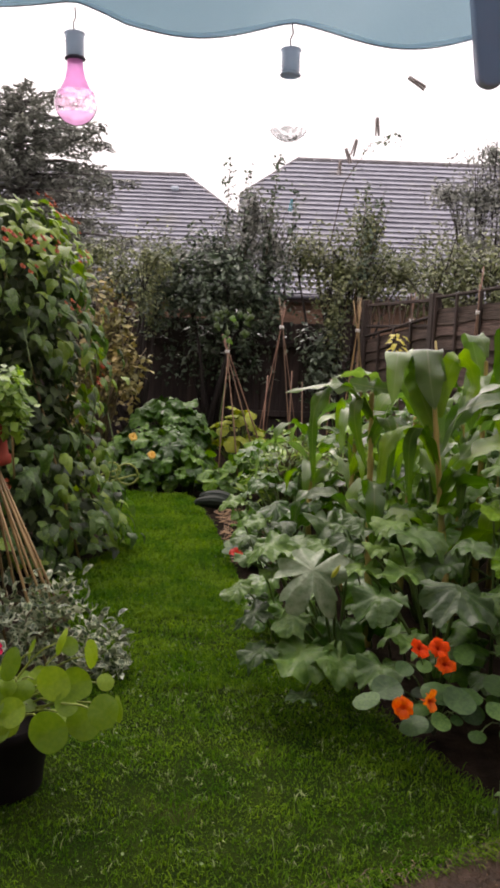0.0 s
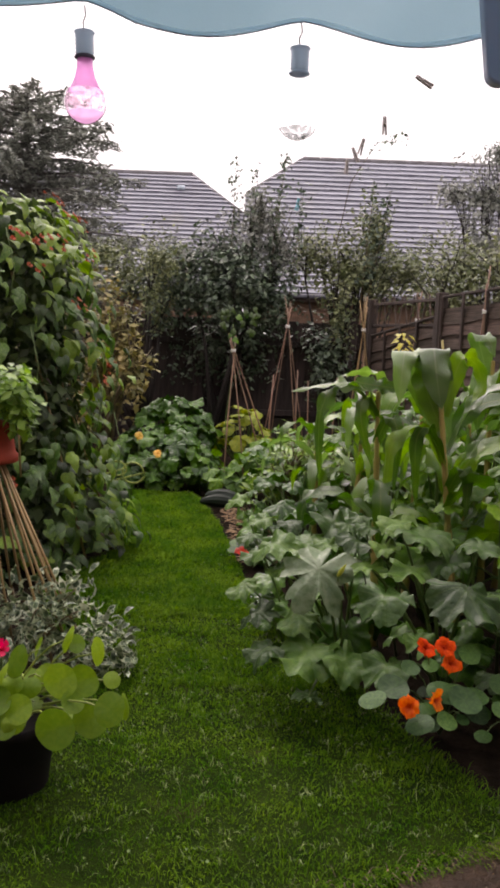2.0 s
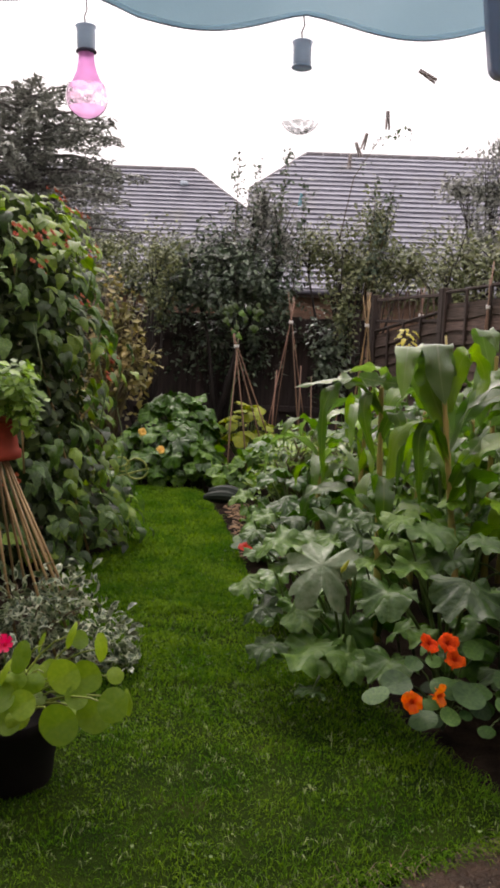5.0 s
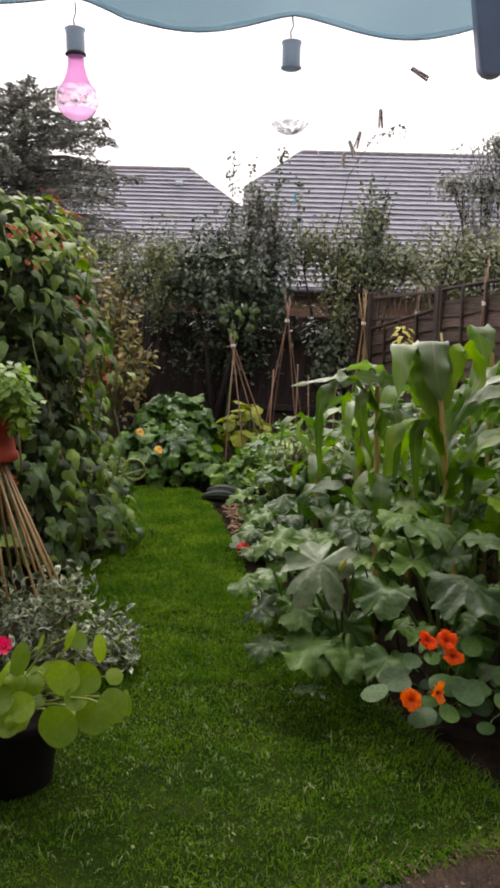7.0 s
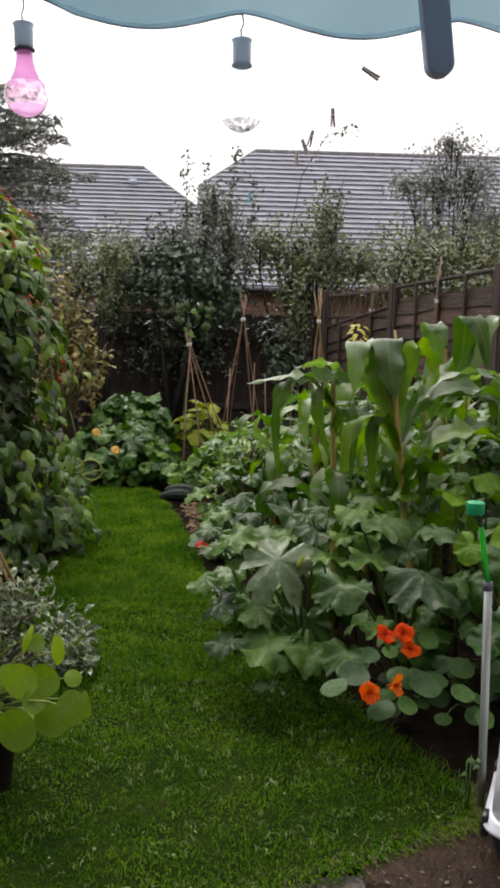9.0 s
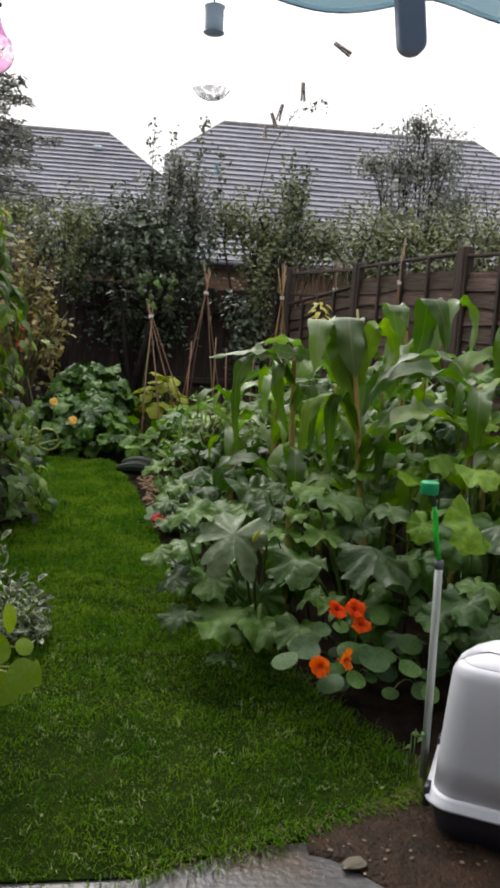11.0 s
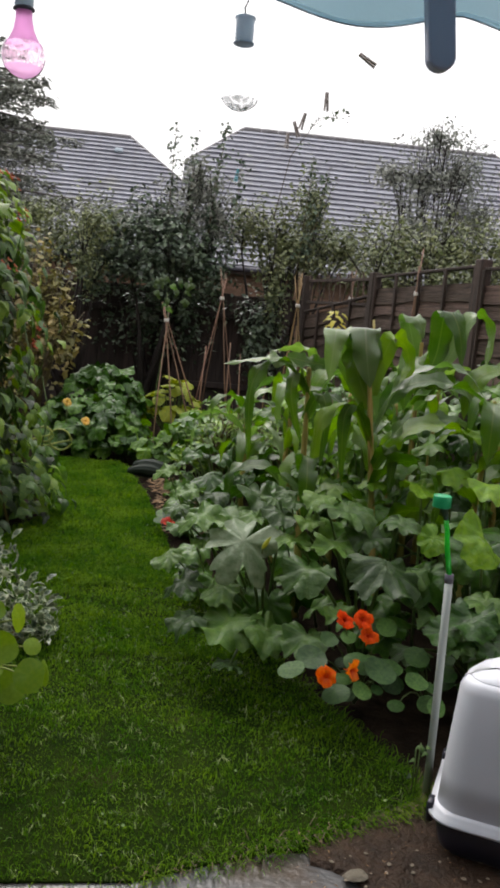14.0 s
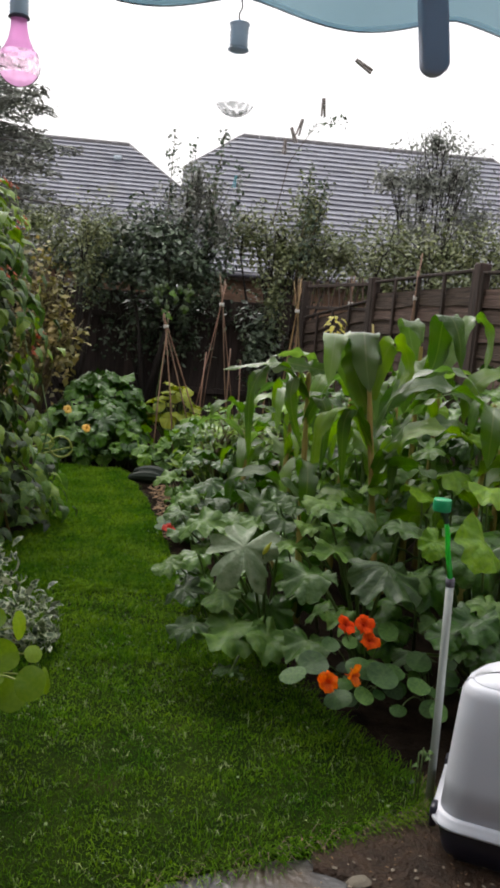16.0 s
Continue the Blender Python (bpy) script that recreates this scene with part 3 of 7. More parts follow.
def small_leaves(geo, pts, normals, size, spread=0.35, long_=1.7):
    """Many small folded leaves, four triangles each, at the points given."""
    n = len(pts)
    nr = normals + RNG.normal(0, spread, (n, 3))
    nr /= np.linalg.norm(nr, axis=1)[:, None] + 1e-9
    t = RNG.normal(0, 1, (n, 3)) + np.array([0, 0, -0.3])
    t -= nr * (t * nr).sum(1)[:, None]
    t /= np.linalg.norm(t, axis=1)[:, None] + 1e-9
    b = np.cross(nr, t)
    s = (size * RNG.uniform(0.6, 1.3, n))[:, None]
    quad = [pts - t * s * long_ * 0.5, pts + b * s * 0.5 + nr * s * 0.12, pts + t * s * long_ * 0.6, pts - b * s * 0.5 + nr * s * 0.12]
    v = np.stack(quad, 1).reshape(-1, 3)
    f = []
    for i in range(n):
        k = 4 * i
        f += [(k, k + 1, k + 2), (k, k + 2, k + 3)]
    return geo.add(v, f)


def edged_leaves(inner, rim, pts, normals, size, spread=0.5, long_=1.6):
    """Small oval leaves in two layers: a green blade lying on a slightly larger pale one."""
    n = len(pts)
    nr = normals + RNG.normal(0, spread, (n, 3))
    nr /= np.linalg.norm(nr, axis=1)[:, None] + 1e-9
    t = RNG.normal(0, 1, (n, 3))
    t -= nr * (t * nr).sum(1)[:, None]
    t /= np.linalg.norm(t, axis=1)[:, None] + 1e-9
    b = np.cross(nr, t)
    s = (size * RNG.uniform(0.6, 1.3, n))[:, None]
    for geo, q, up in ((rim, 1.0, 0.0), (inner, 0.74, 0.0012)):
        ring_ = []
        for u, w in ((1.0, 0.0), (0.35, 0.42), (-0.35, 0.4), (-1.0, 0.0), (-0.35, -0.4), (0.35, -0.42)):
            ring_.append(pts + t * s * q * long_ * 0.5 * u + b * s * q * w + nr * (up + s * (0.3 * abs(w) * q - 0.35 * u * u)))
        v = np.stack([pts + nr * up] + ring_, 1).reshape(-1, 3)
        geo.add(v, [(7 * i, 7 * i + 1 + k, 7 * i + 1 + (k + 1) % 6) for i in range(n) for k in range(6)])


def cloud_points(blobs, n, rough=0.25, shell=0.55):
    """Points and outward directions in a group of uneven lumps (centre, radii)."""
    vol = np.array([r[0] * r[1] * r[2] for _, r in blobs]) ** 0.7
    which = RNG.choice(len(blobs), n, p=vol / vol.sum())
    d = RNG.normal(0, 1, (n, 3))
    d /= np.linalg.norm(d, axis=1)[:, None]
    c = np.array([b[0] for b in blobs])[which]
    r = np.array([b[1] for b in blobs])[which]
    lump = 1 + rough * (np.sin(5 * d[:, 0] + 3 * which) * np.cos(4 * d[:, 2] + which) + 0.6 * np.sin(9 * d[:, 1] + 7 * d[:, 2] + which))
    dist = (shell + (1 - shell) * RNG.uniform(0, 1, n) ** 0.6) * lump + RNG.normal(0, 0.06, n)
    return c + d * r * dist[:, None], d


# ---- ground ----
ground_z = Geo()
ground_z.add([(-300, -300, -0.03), (300, -300, -0.03), (300, 400, -0.03), (-300, 400, -0.03)], [(0, 1, 2, 3)])
g = part("ground", ground_z, M_SOIL, None, "", False)
tagged(g, "damp garden soil with crumbs, darkened for shade under the plants", "ground", kind="structure")

LAWN = [(-2.4, 1.70), (-0.04, 1.80), (0.23, 1.90), (0.38, 1.962), (0.53, 2.03), (0.71, 2.11), (0.80, 2.16), (0.82, 2.24), (0.72, 2.48), (0.60, 2.76), (0.41, 3.3), (0.26, 3.8), (0.11, 4.25), (0.0, 4.6),
        (-0.18, 5.8), (-0.40, 6.85), (-0.55, 7.06), (-1.08, 7.08), (-1.25, 6.5), (-0.88, 5.6), (-0.8, 5.2), (-0.95, 4.7), (-1.1, 4.2),
        (-0.9, 3.7), (-0.62, 3.42), (-0.55, 3.2), (-0.9, 3.0), (-2.4, 2.8)]
lawn_g = Geo()
slab(lawn_g, LAWN[::-1], -0.028, 0.0)
lawn = part("lawn", lawn_g, M_LAWN, None, "", False)
tagged(lawn, "short mown green lawn, damp, with an uneven edge", "lawn", kind="structure")


def blades(n, y0, y1, h, w):
    x, y = RNG.uniform(-2.4, 0.85, n * 3), RNG.uniform(y0, y1, n * 3)
    keep = inside(x, y, LAWN)
    x, y = x[keep][:n], y[keep][:n]
    m = len(x)
    tuft = 0.8 + 0.4 * np.sin(9 * x + 3 * np.sin(7 * y)) * np.sin(8 * y + 2 * np.sin(6 * x)) + 0.4 * np.sin(37 * x + 5 * np.sin(13 * y)) * np.sin(31 * y + 4 * np.sin(17 * x))
    hh = h * RNG.uniform(0.45, 1.25, m) * np.clip(tuft, 0.4, 1.4)
    a, lean = RNG.uniform(0, 2 * np.pi, m), RNG.uniform(0.2, 2.1, m)
    dx, dy = np.cos(a), np.sin(a)
    ww = w * RNG.uniform(0.6, 1.3, m)
    base = np.stack([x, y, np.zeros(m)], 1)
    side = np.stack([-dy * ww, dx * ww, np.zeros(m)], 1)
    mid = base + np.stack([dx * hh * lean * 0.3, dy * hh * lean * 0.3, hh * 0.62], 1)
    tip = base + np.stack([dx * hh * lean, dy * hh * lean, hh * np.clip(1.15 - lean * 0.4, 0.3, 1)], 1)
    v = np.stack([base - side, base + side, mid + side * 0.8, mid - side * 0.8, tip], 1).reshape(-1, 3)
    f = []
    for i in range(m):
        k = 5 * i
        f += [(k, k + 1, k + 2, k + 3), (k + 3, k + 2, k + 4)]
    return Geo().add(v, f)


gb = blades(52000, 1.7, 3.5, 0.0165, 0.0013)
for args in ((17000, 2.5, 4.4, 0.022, 0.0018), (15000, 3.1, 4.6, 0.027, 0.0022), (56000, 3.9, 7.1, 0.034, 0.0027)):
    more = blades(*args)
    gb.add(np.concatenate(more.v), more.f)
tagged(part("grass", gb, M_BLADE, None, "", True), "short green grass blades of the lawn", "grass", kind="stuff")
gs = blades(800, 1.72, 4.8, 0.034, 0.0013)
tx, ty = RNG.uniform(-1.4, 0.85, 1000), RNG.uniform(1.75, 4.6, 1000)
ok = inside(tx, ty, LAWN)
for x, y in zip(tx[ok], ty[ok]):
    # tufts of longer grass, their paler colour also standing in for glints
    m = 6
    c = np.stack([np.full(m, x), np.full(m, y), np.zeros(m)], 1) + np.c_[RNG.normal(0, 0.009, (m, 2)), np.zeros(m)]
    d = np.c_[RNG.normal(0, 1, (m, 2)), np.zeros(m)] * 0.0075
    sd = np.c_[-d[:, 1], d[:, 0], np.zeros(m)] * 0.1
    up = np.c_[np.zeros((m, 2)), RNG.uniform(0.008, 0.016, m)]
    v = np.stack([c - sd, c + sd, c + d * 0.4 + up + sd * 0.7, c + d * 0.4 + up - sd * 0.7, c + d * 1.3 + up * 0.8], 1).reshape(-1, 3)
    gs.add(v, [q for i in range(m) for q in ((5 * i, 5 * i + 1, 5 * i + 2, 5 * i + 3), (5 * i + 3, 5 * i + 2, 5 * i + 4))])
tagged(part("dry_clippings", gs, M_PALE_GRASS, None), "paler grass tufts and blades scattered on the lawn", "grass", kind="stuff")

def fringe(n, path, h, w):
    """Longer, partly dry blades that hang over the edge of the lawn."""
    seg = RNG.integers(0, len(path) - 1, n)
    u = RNG.uniform(0, 1, n)
    p = np.array(path)
    xy = p[seg] + (p[seg + 1] - p[seg]) * u[:, None] + RNG.normal(0, 0.022, (n, 2))
    out = np.stack([(p[seg + 1] - p[seg])[:, 1], -(p[seg + 1] - p[seg])[:, 0]], 1)
    out /= np.linalg.norm(out, axis=1)[:, None]
    d = out + RNG.normal(0, 0.7, (n, 2))
    d /= np.linalg.norm(d, axis=1)[:, None]
    hh = h * RNG.uniform(0.4, 1.3, n)
    base = np.c_[xy, np.full(n, -0.004)]
    side = np.c_[-d[:, 1], d[:, 0], np.zeros(n)] * w
    mid = base + np.c_[d * (hh * 0.5)[:, None], hh * 0.55]
    tip = base + np.c_[d * (hh * 1.2)[:, None], hh * RNG.uniform(0.1, 0.7, n)]
    v = np.stack([base - side, base + side, mid + side * 0.8, mid - side * 0.8, tip], 1).reshape(-1, 3)
    f = []
    for i in range(n):
        k = 5 * i
        f += [(k, k + 1, k + 2, k + 3), (k + 3, k + 2, k + 4)]
    return Geo().add(v, f)


FRONT = LAWN[0:8]
BEDSIDE = LAWN[6:11]
tagged(part("edge_grass", fringe(1500, FRONT, 0.034, 0.0016), M_BLADE, None), "longer green grass hanging over the lawn edge", "grass", kind="stuff")
tagged(part("dry_edge_grass", fringe(260, FRONT[1:], 0.042, 0.0013), M_DRY, None), "dry straw-coloured grass along the lawn edge", "grass", kind="stuff")
tagged(part("bed_edge_grass", fringe(900, BEDSIDE, 0.03, 0.0015), M_BLADE, None), "green grass straggling into the bed soil", "grass", kind="stuff")
cl = Geo()
cx, cy = RNG.uniform(-2.0, 0.8, 1500), RNG.uniform(1.8, 7.0, 1500)
ok = inside(cx, cy, LAWN) & (np.sin(5 * cx + 2) * np.sin(4 * cy + 1) > 0.0)
cp = np.stack([cx[ok], cy[ok], RNG.uniform(0.012, 0.026, ok.sum())], 1)
small_leaves(cl, cp, np.tile([0, 0, 1.0], (len(cp), 1)), 0.009, 0.35, 1.0)
tagged(part("clover", cl, M_CLOVER, None), "tiny clover leaves scattered through the lawn", "clover", kind="stuff")

# patio and the worn edge beside it
pg = Geo()
slab(pg, [(-3.0, -1.0), (3.2, -1.0), (3.2, 1.9), (1.3, 1.86), (0.6, 1.95), (0.3, 1.92), (0.05, 1.84), (-3.0, 1.74)], -0.06, -0.006)
patio = part("patio", pg, M_CONC, None, "", False)
tagged(patio, "wet grey concrete patio with brown dirt stains", "patio", kind="structure")

# ---- fences ----
FD = Vector((-0.211, 0.977, 0)).normalized()
FN = Vector((-FD.y, FD.x, 0))
FPOSTS = [Vector((2.147, 6.0, 0)) + FD * 1.84 * k for k in (-2, -1, 0, 1, 2)]
FTURN = Matrix((FD, FN, Vector((0, 0, 1)))).transposed()
fence = thing("garden_fence", FPOSTS[0], "weathered brown waney-board garden fence with vertical battens", "fence", kind="structure")
for k, p in enumerate(FPOSTS):
    gp = Geo()
    h = 1.9 if k > 2 else 1.96
    block(gp, p + Vector((0, 0, h / 2 - 0.04)), (0.095, 0.095, h), 0.008, FTURN @ Matrix.Rotation(radians(rand(-1, 1)), 3, "Y"))
    part("post", gp, M_POST, fence, smooth=False)
board_meshes = []
for k in range(5):
    gb_ = Geo()
    nseg, v, f = 14, [], []
    for i in range(nseg + 1):
        x = -0.87 + 1.74 * i / nseg
        low = -0.075 + 0.012 * math.sin(3.1 * x + k * 2) + 0.007 * math.sin(8.3 * x + k)
        for y, z in ((-0.007, low), (0.007, low), (0.006, 0.07), (-0.006, 0.07)):
            v.append((x, y, z))
    for i in range(nseg):
        for j in range(4):
            f.append((4 * i + j, 4 * i + (j + 1) % 4, 4 * i + 4 + (j + 1) % 4, 4 * i + 4 + j))
    f += [(3, 2, 1, 0), tuple(4 * nseg + j for j in range(4))]
    gb_.add(v, f)
    me = gb_.mesh("fence_board", smooth=False)
    me.materials.append(M_FENCE)
    board_meshes.append(me)
for s in range(4):
    mid = (FPOSTS[s] + FPOSTS[s + 1]) / 2
    far = s == 3
    top = 1.5 if far else 1.80
    rows = int((top - 0.05) / 0.118)
    tilt = Matrix.Rotation(radians(9), 3, "X")
    drop = Matrix.Rotation(radians(6.5 if far else 1.8 if s == 2 else rand(-0.4, 0.4)), 3, "Y")
    for r in range(rows):
        z = 0.13 + r * 0.118
        turn = FTURN @ drop @ tilt @ Matrix.Rotation(radians(rand(-0.5, 0.5)), 3, "Y")
        piece("board", board_meshes[(r * 3 + s) % 5], Matrix.Translation(mid + Vector((0, 0, z)) + FN * rand(-0.003, 0.003)) @ turn.to_4x4(), fence)
    for k in range(5):
        gp = Geo()
        u = -0.86 + 1.72 * k / 4
        block(gp, mid + FD * u + FN * 0.026 + Vector((0, 0, top / 2 + 0.03 - ((0.11 if far else 0.03 if s == 2 else 0) * u))), (0.035, 0.022, top + 0.02), 0.003, FTURN)
        part("batten", gp, M_POST, fence, smooth=False)
    gp = Geo()
    block(gp, mid + Vector((0, 0, top + 0.045)), (1.74, 0.055, 0.022), 0.004, FTURN @ drop)
    part("capping_rail", gp, M_POST, fence, smooth=False)
# lattice above the far panel
lat = thing("trellis", (FPOSTS[3] + FPOSTS[4]) / 2 + Vector((0, 0, 1.58)), "narrow wooden trellis strip above the lower fence panel", "trellis")
for k in range(12):
    gp = Geo()
    u = -0.82 + 1.64 * k / 11
    c = (FPOSTS[3] + FPOSTS[4]) / 2 + FD * u + Vector((0, 0, 1.70))
    block(gp, c, (0.02, 0.012, 0.34), 0.002, FTURN @ Matrix.Rotation(radians(16 if k % 2 else -16), 3, "Y"))
    part("lath", gp, M_FENCE, lat, smooth=False)
for z in (1.56, 1.80):
    gp = Geo()
    block(gp, (FPOSTS[3] + FPOSTS[4]) / 2 + Vector((0, 0, z)), (1.72, 0.03, 0.03), 0.003, FTURN)
    part("rail", gp, M_POST, lat, smooth=False)

# out-of-view fence, added to cut the low light from the left
side_f = thing("unseen_side_fence", (-3.1, 2.0, 0), "unseen timber fence added along the other side to block light", "fence", kind="structure")
gm = Geo()
block(gm, (0, 0, 0.9), (1.82, 0.03, 1.8), 0.004)
PANEL = gm.mesh("fence_panel", smooth=False)
PANEL.materials.append(M_FENCE)
for k in range(7):
    piece("panel", PANEL, pose(-3.0 - 0.21 * k * 0.9, -0.1 + 1.84 * k, 0, 0, 0, 96.5), side_f)

back = thing("back_fence", (-1.5, 10.75, 0), "dark close-boarded timber fence behind the shrubs", "fence", kind="structure")
gm = Geo()
block(gm, (0, 0, 0.8), (0.136, 0.014, 1.6), 0.003)
BACKB = gm.mesh("dark_board", smooth=False)
BACKB.materials.append(M_FENCE_D)
for k in range(56):
    piece("board", BACKB, pose(-5.3 + k * 0.121, 10.75 + 0.017 * (k % 2), rand(-0.02, 0.01), 0, rand(-0.3, 0.3), 0), back)
for z in (0.4, 1.3):
    gp = Geo()
    block(gp, (-1.95, 10.70, z), (6.9, 0.045, 0.075), 0.005)
    part("rail", gp, M_FENCE_D, back, smooth=False)
for k in range(5):
    gp = Geo()
    block(gp, (-5.2 + k * 1.62, 10.66, 0.85), (0.1, 0.1, 1.72), 0.006)
    part("post", gp, M_FENCE_D, back, smooth=False)

# ---- houses behind ----
def bungalow(label, x0, x1, ridge0, ridge1, zr, yr, ze, ye):
    """A half-hipped bungalow: brick walls, roof of overlapping tile courses, ridge tiles."""
    h = thing("bungalow", ((x0 + x1) / 2, yr, 0), label, "house")
    yb = 2 * yr - ye
    gw = Geo()
    slab(gw, [(x0 + 0.3, ye + 0.35), (x1 - 0.3, ye + 0.35), (x1 - 0.3, yb - 0.35), (x0 + 0.3, yb - 0.35)], -0.03, ze - 0.05)
    wall = part("wall", gw, M_BRICKW, h, smooth=False)
    gu = Geo()
    zt = zr - 0.03
    left_hip, right_hip = ridge0 > x0 + 0.05, ridge1 < x1 - 0.05
    zh = zr - 1.1
    yh = ye + (yr - ye) * (zh - ze) / (zr - ze)
    prof = [(x0, ye, ze), (x1, ye, ze), (x1, yh, zh), (ridge1, yr, zt), (ridge0, yr, zt), (x0, yh, zh)]
    rear = [(x, 2 * yr - y, z) for x, y, z in prof]
    gu.add([(x, y + 0.02, z - 0.03) for x, y, z in prof] + [(x, y - 0.02, z - 0.03) for x, y, z in rear],
           [(0, 1, 2, 3, 4, 5), (11, 10, 9, 8, 7, 6), (1, 7, 8, 2), (2, 8, 9, 3), (6, 0, 5, 11), (5, 4, 10, 11), (0, 6, 7, 1)])
    roof = part("roof", gu, M_UNDER, h, smooth=False)
    n = 27
    for i in range(n):
        a, b = i / n, (i + 1.12) / n
        row = []
        for s in (a, min(b, 1.0)):
            z = ze + (zr - ze) * s
            y = ye + (yr - ye) * s
            k = max(0.0, (z - zh) / (zr - zh))
            row.append((x0 + (ridge0 - x0) * k - (0.04 if left_hip else 0), x1 + (ridge1 - x1) * k + (0.04 if right_hip else 0), y, z))
        (a0, a1, ya, za), (b0, b1, yb_, zb) = row
        gt, m = Geo(), 24
        v, f = [], []
        for j in range(m + 1):
            u = j / m
            w = 0.004 * math.sin(j * 2.3 + i * 1.7) + rand(-0.003, 0.003)
            xa, xb = a0 + (a1 - a0) * u, b0 + (b1 - b0) * u
            v += [(xa, ya - 0.062, za + 0.034 + w), (xb, yb_ - 0.008, zb - 0.006 + w * 0.3), (xa, ya - 0.012, za + 0.0 + w)]
        for j in range(m):
            k = 3 * j
            f += [(k, k + 3, k + 4, k + 1), (k + 2, k + 5, k + 3, k)]
        gt.add(v, f)
        part("tile_course", gt, M_TILE, roof, smooth=False)
    m = round((ridge1 - ridge0) / 0.45)
    step = (ridge1 - ridge0) / m
    gr = Geo()
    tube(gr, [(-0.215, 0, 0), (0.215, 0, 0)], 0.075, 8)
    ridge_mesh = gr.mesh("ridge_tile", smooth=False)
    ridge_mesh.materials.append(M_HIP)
    for j in range(m):
        piece("ridge_tile", ridge_mesh, pose(ridge0 + (j + 0.5) * step, yr, zr, 0, rand(-1, 1), 0), roof)
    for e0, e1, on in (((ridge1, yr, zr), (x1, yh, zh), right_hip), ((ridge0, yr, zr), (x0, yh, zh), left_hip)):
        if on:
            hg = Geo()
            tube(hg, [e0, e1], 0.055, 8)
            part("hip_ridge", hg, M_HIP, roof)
    fg = Geo()
    block(fg, ((x0 + x1) / 2, ye + 0.0, ze - 0.09), (x1 - x0, 0.03, 0.16), 0.005)
    part("fascia", fg, M_POST, h, smooth=False)
    gg = Geo()
    tube(gg, [(x0, ye - 0.06, ze - 0.05), (x1, ye - 0.06, ze - 0.05)], 0.055, 8)
    part("gutter", gg, M_RIMD, h)
    # bricks of the upper wall, where gaps in the shrubs show it
    bg = Geo()
    block(bg, (0, 0, 0), (0.215, 0.1, 0.065), 0.004)
    bm_ = bg.mesh("brick", smooth=False)
    bm_.materials.append(M_BRICKW)
    rest = Geo()
    for r in range(28):
        z = 0.45 + r * 0.075
        if z > ze - 0.1:
            break
        cols = int((x1 - x0 - 0.7) / 0.225)
        for c in range(cols):
            x = x0 + 0.45 + c * 0.225 + (0.112 if r % 2 else 0)
            shown = z > 1.85 and (0.7 < x < 1.9 or -3.8 < x < -2.7)
            if shown:
                piece("brick", bm_, pose(x, ye + 0.325, z), wall)
            else:
                block(rest, (x, ye + 0.325, z), (0.215, 0.1, 0.065), 0)
    part("brickwork", rest, M_BRICKW, wall, smooth=False, kind="stuff")
    return h


left_house = bungalow("grey-tiled brick bungalow with a half-hipped roof", -11.0, -0.36, -11.0, -1.74, 5.47, 22.0, 2.35, 18.9)
bungalow("larger grey-tiled brick bungalow with a half-hipped roof", -0.28, 9.2, 1.12, 7.8, 5.97, 22.0, 2.35, 18.4)
gvn = Geo()
block(gvn, (-1.977, 21.48, 5.056), (0.2, 0.14, 0.08), 0.02, Matrix.Rotation(radians(45), 3, "X"))
part("roof_vent", gvn, M_AWNB, left_house, "pale plastic roof vent")

# ---- the unseen house wall behind the camera, tall and dark to block light ----
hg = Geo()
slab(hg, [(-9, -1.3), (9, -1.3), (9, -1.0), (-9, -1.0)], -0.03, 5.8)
tagged(part("wall_south", hg, M_HOUSE, None, "", False), "unseen brown house wall behind the patio, made to block light", "wall", kind="structure")

# ---- awning, bulbs, washing line ----
AY = 1.27
awn = thing("awning", (0, -1.0, 2.35), "teal canvas awning with a scalloped valance over the patio", "awning")
def scallop(x):
    s = ((x - 0.051) / 0.316) % 1.0
    deep = 0.0305 if x > -0.265 else 0.0135
    lift = 0.016 * min(1.0, max(0.0, (-0.195 - x) / 0.08))
    return 1.8545 + lift - deep * math.sin(math.pi * s ** 1.12) ** 1.3
vg = Geo()
N = 260
v, f = [], []
for i in range(N + 1):
    x = -2.3 + 4.6 * i / N
    ripple = 0.006 * math.sin(x * 7.3) + 0.004 * math.sin(x * 17) + 0.003 * math.sin(x * 41)
    zl = scallop(x)
    for k in range(5):
        z = 2.0 + (zl - 2.0) * k / 4
        v += [(x, AY + ripple * k / 4, z)]
for i in range(N):
    for k in range(4):
        a = i * 5 + k
        f.append((a, a + 1, a + 6, a + 5))
vg.add(v, f)
part("valance", vg, M_AWN, awn)
bgeo = Geo()
tube(bgeo, [(-2.3 + 4.6 * i / N, AY + 0.006 * math.sin((-2.3 + 4.6 * i / N) * 7.3) + 0.004 * math.sin((-2.3 + 4.6 * i / N) * 17), scallop(-2.3 + 4.6 * i / N)) for i in range(N + 1)], 0.0013, 5)
part("binding", bgeo, M_AWNB, awn, "grey edge binding")
hem = Geo()
v, f = [], []
for i in range(N + 1):
    x = -2.3 + 4.6 * i / N
    y = AY + 0.006 * math.sin(x * 7.3) + 0.004 * math.sin(x * 17) + 0.003 * math.sin(x * 41) - 0.002
    v += [(x, y, scallop(x) + 0.0065), (x, y - 0.001, scallop(x) + 0.0035), (x, y, scallop(x) + 0.0008)]
for i in range(N):
    f += [(3 * i + k, 3 * i + k + 1, 3 * i + k + 4, 3 * i + k + 3) for k in (0, 1)]
hem.add(v, f)
part("hem", hem, M_HEM, awn, "bluish stitched hem")
cg = Geo()
v, f = [], []
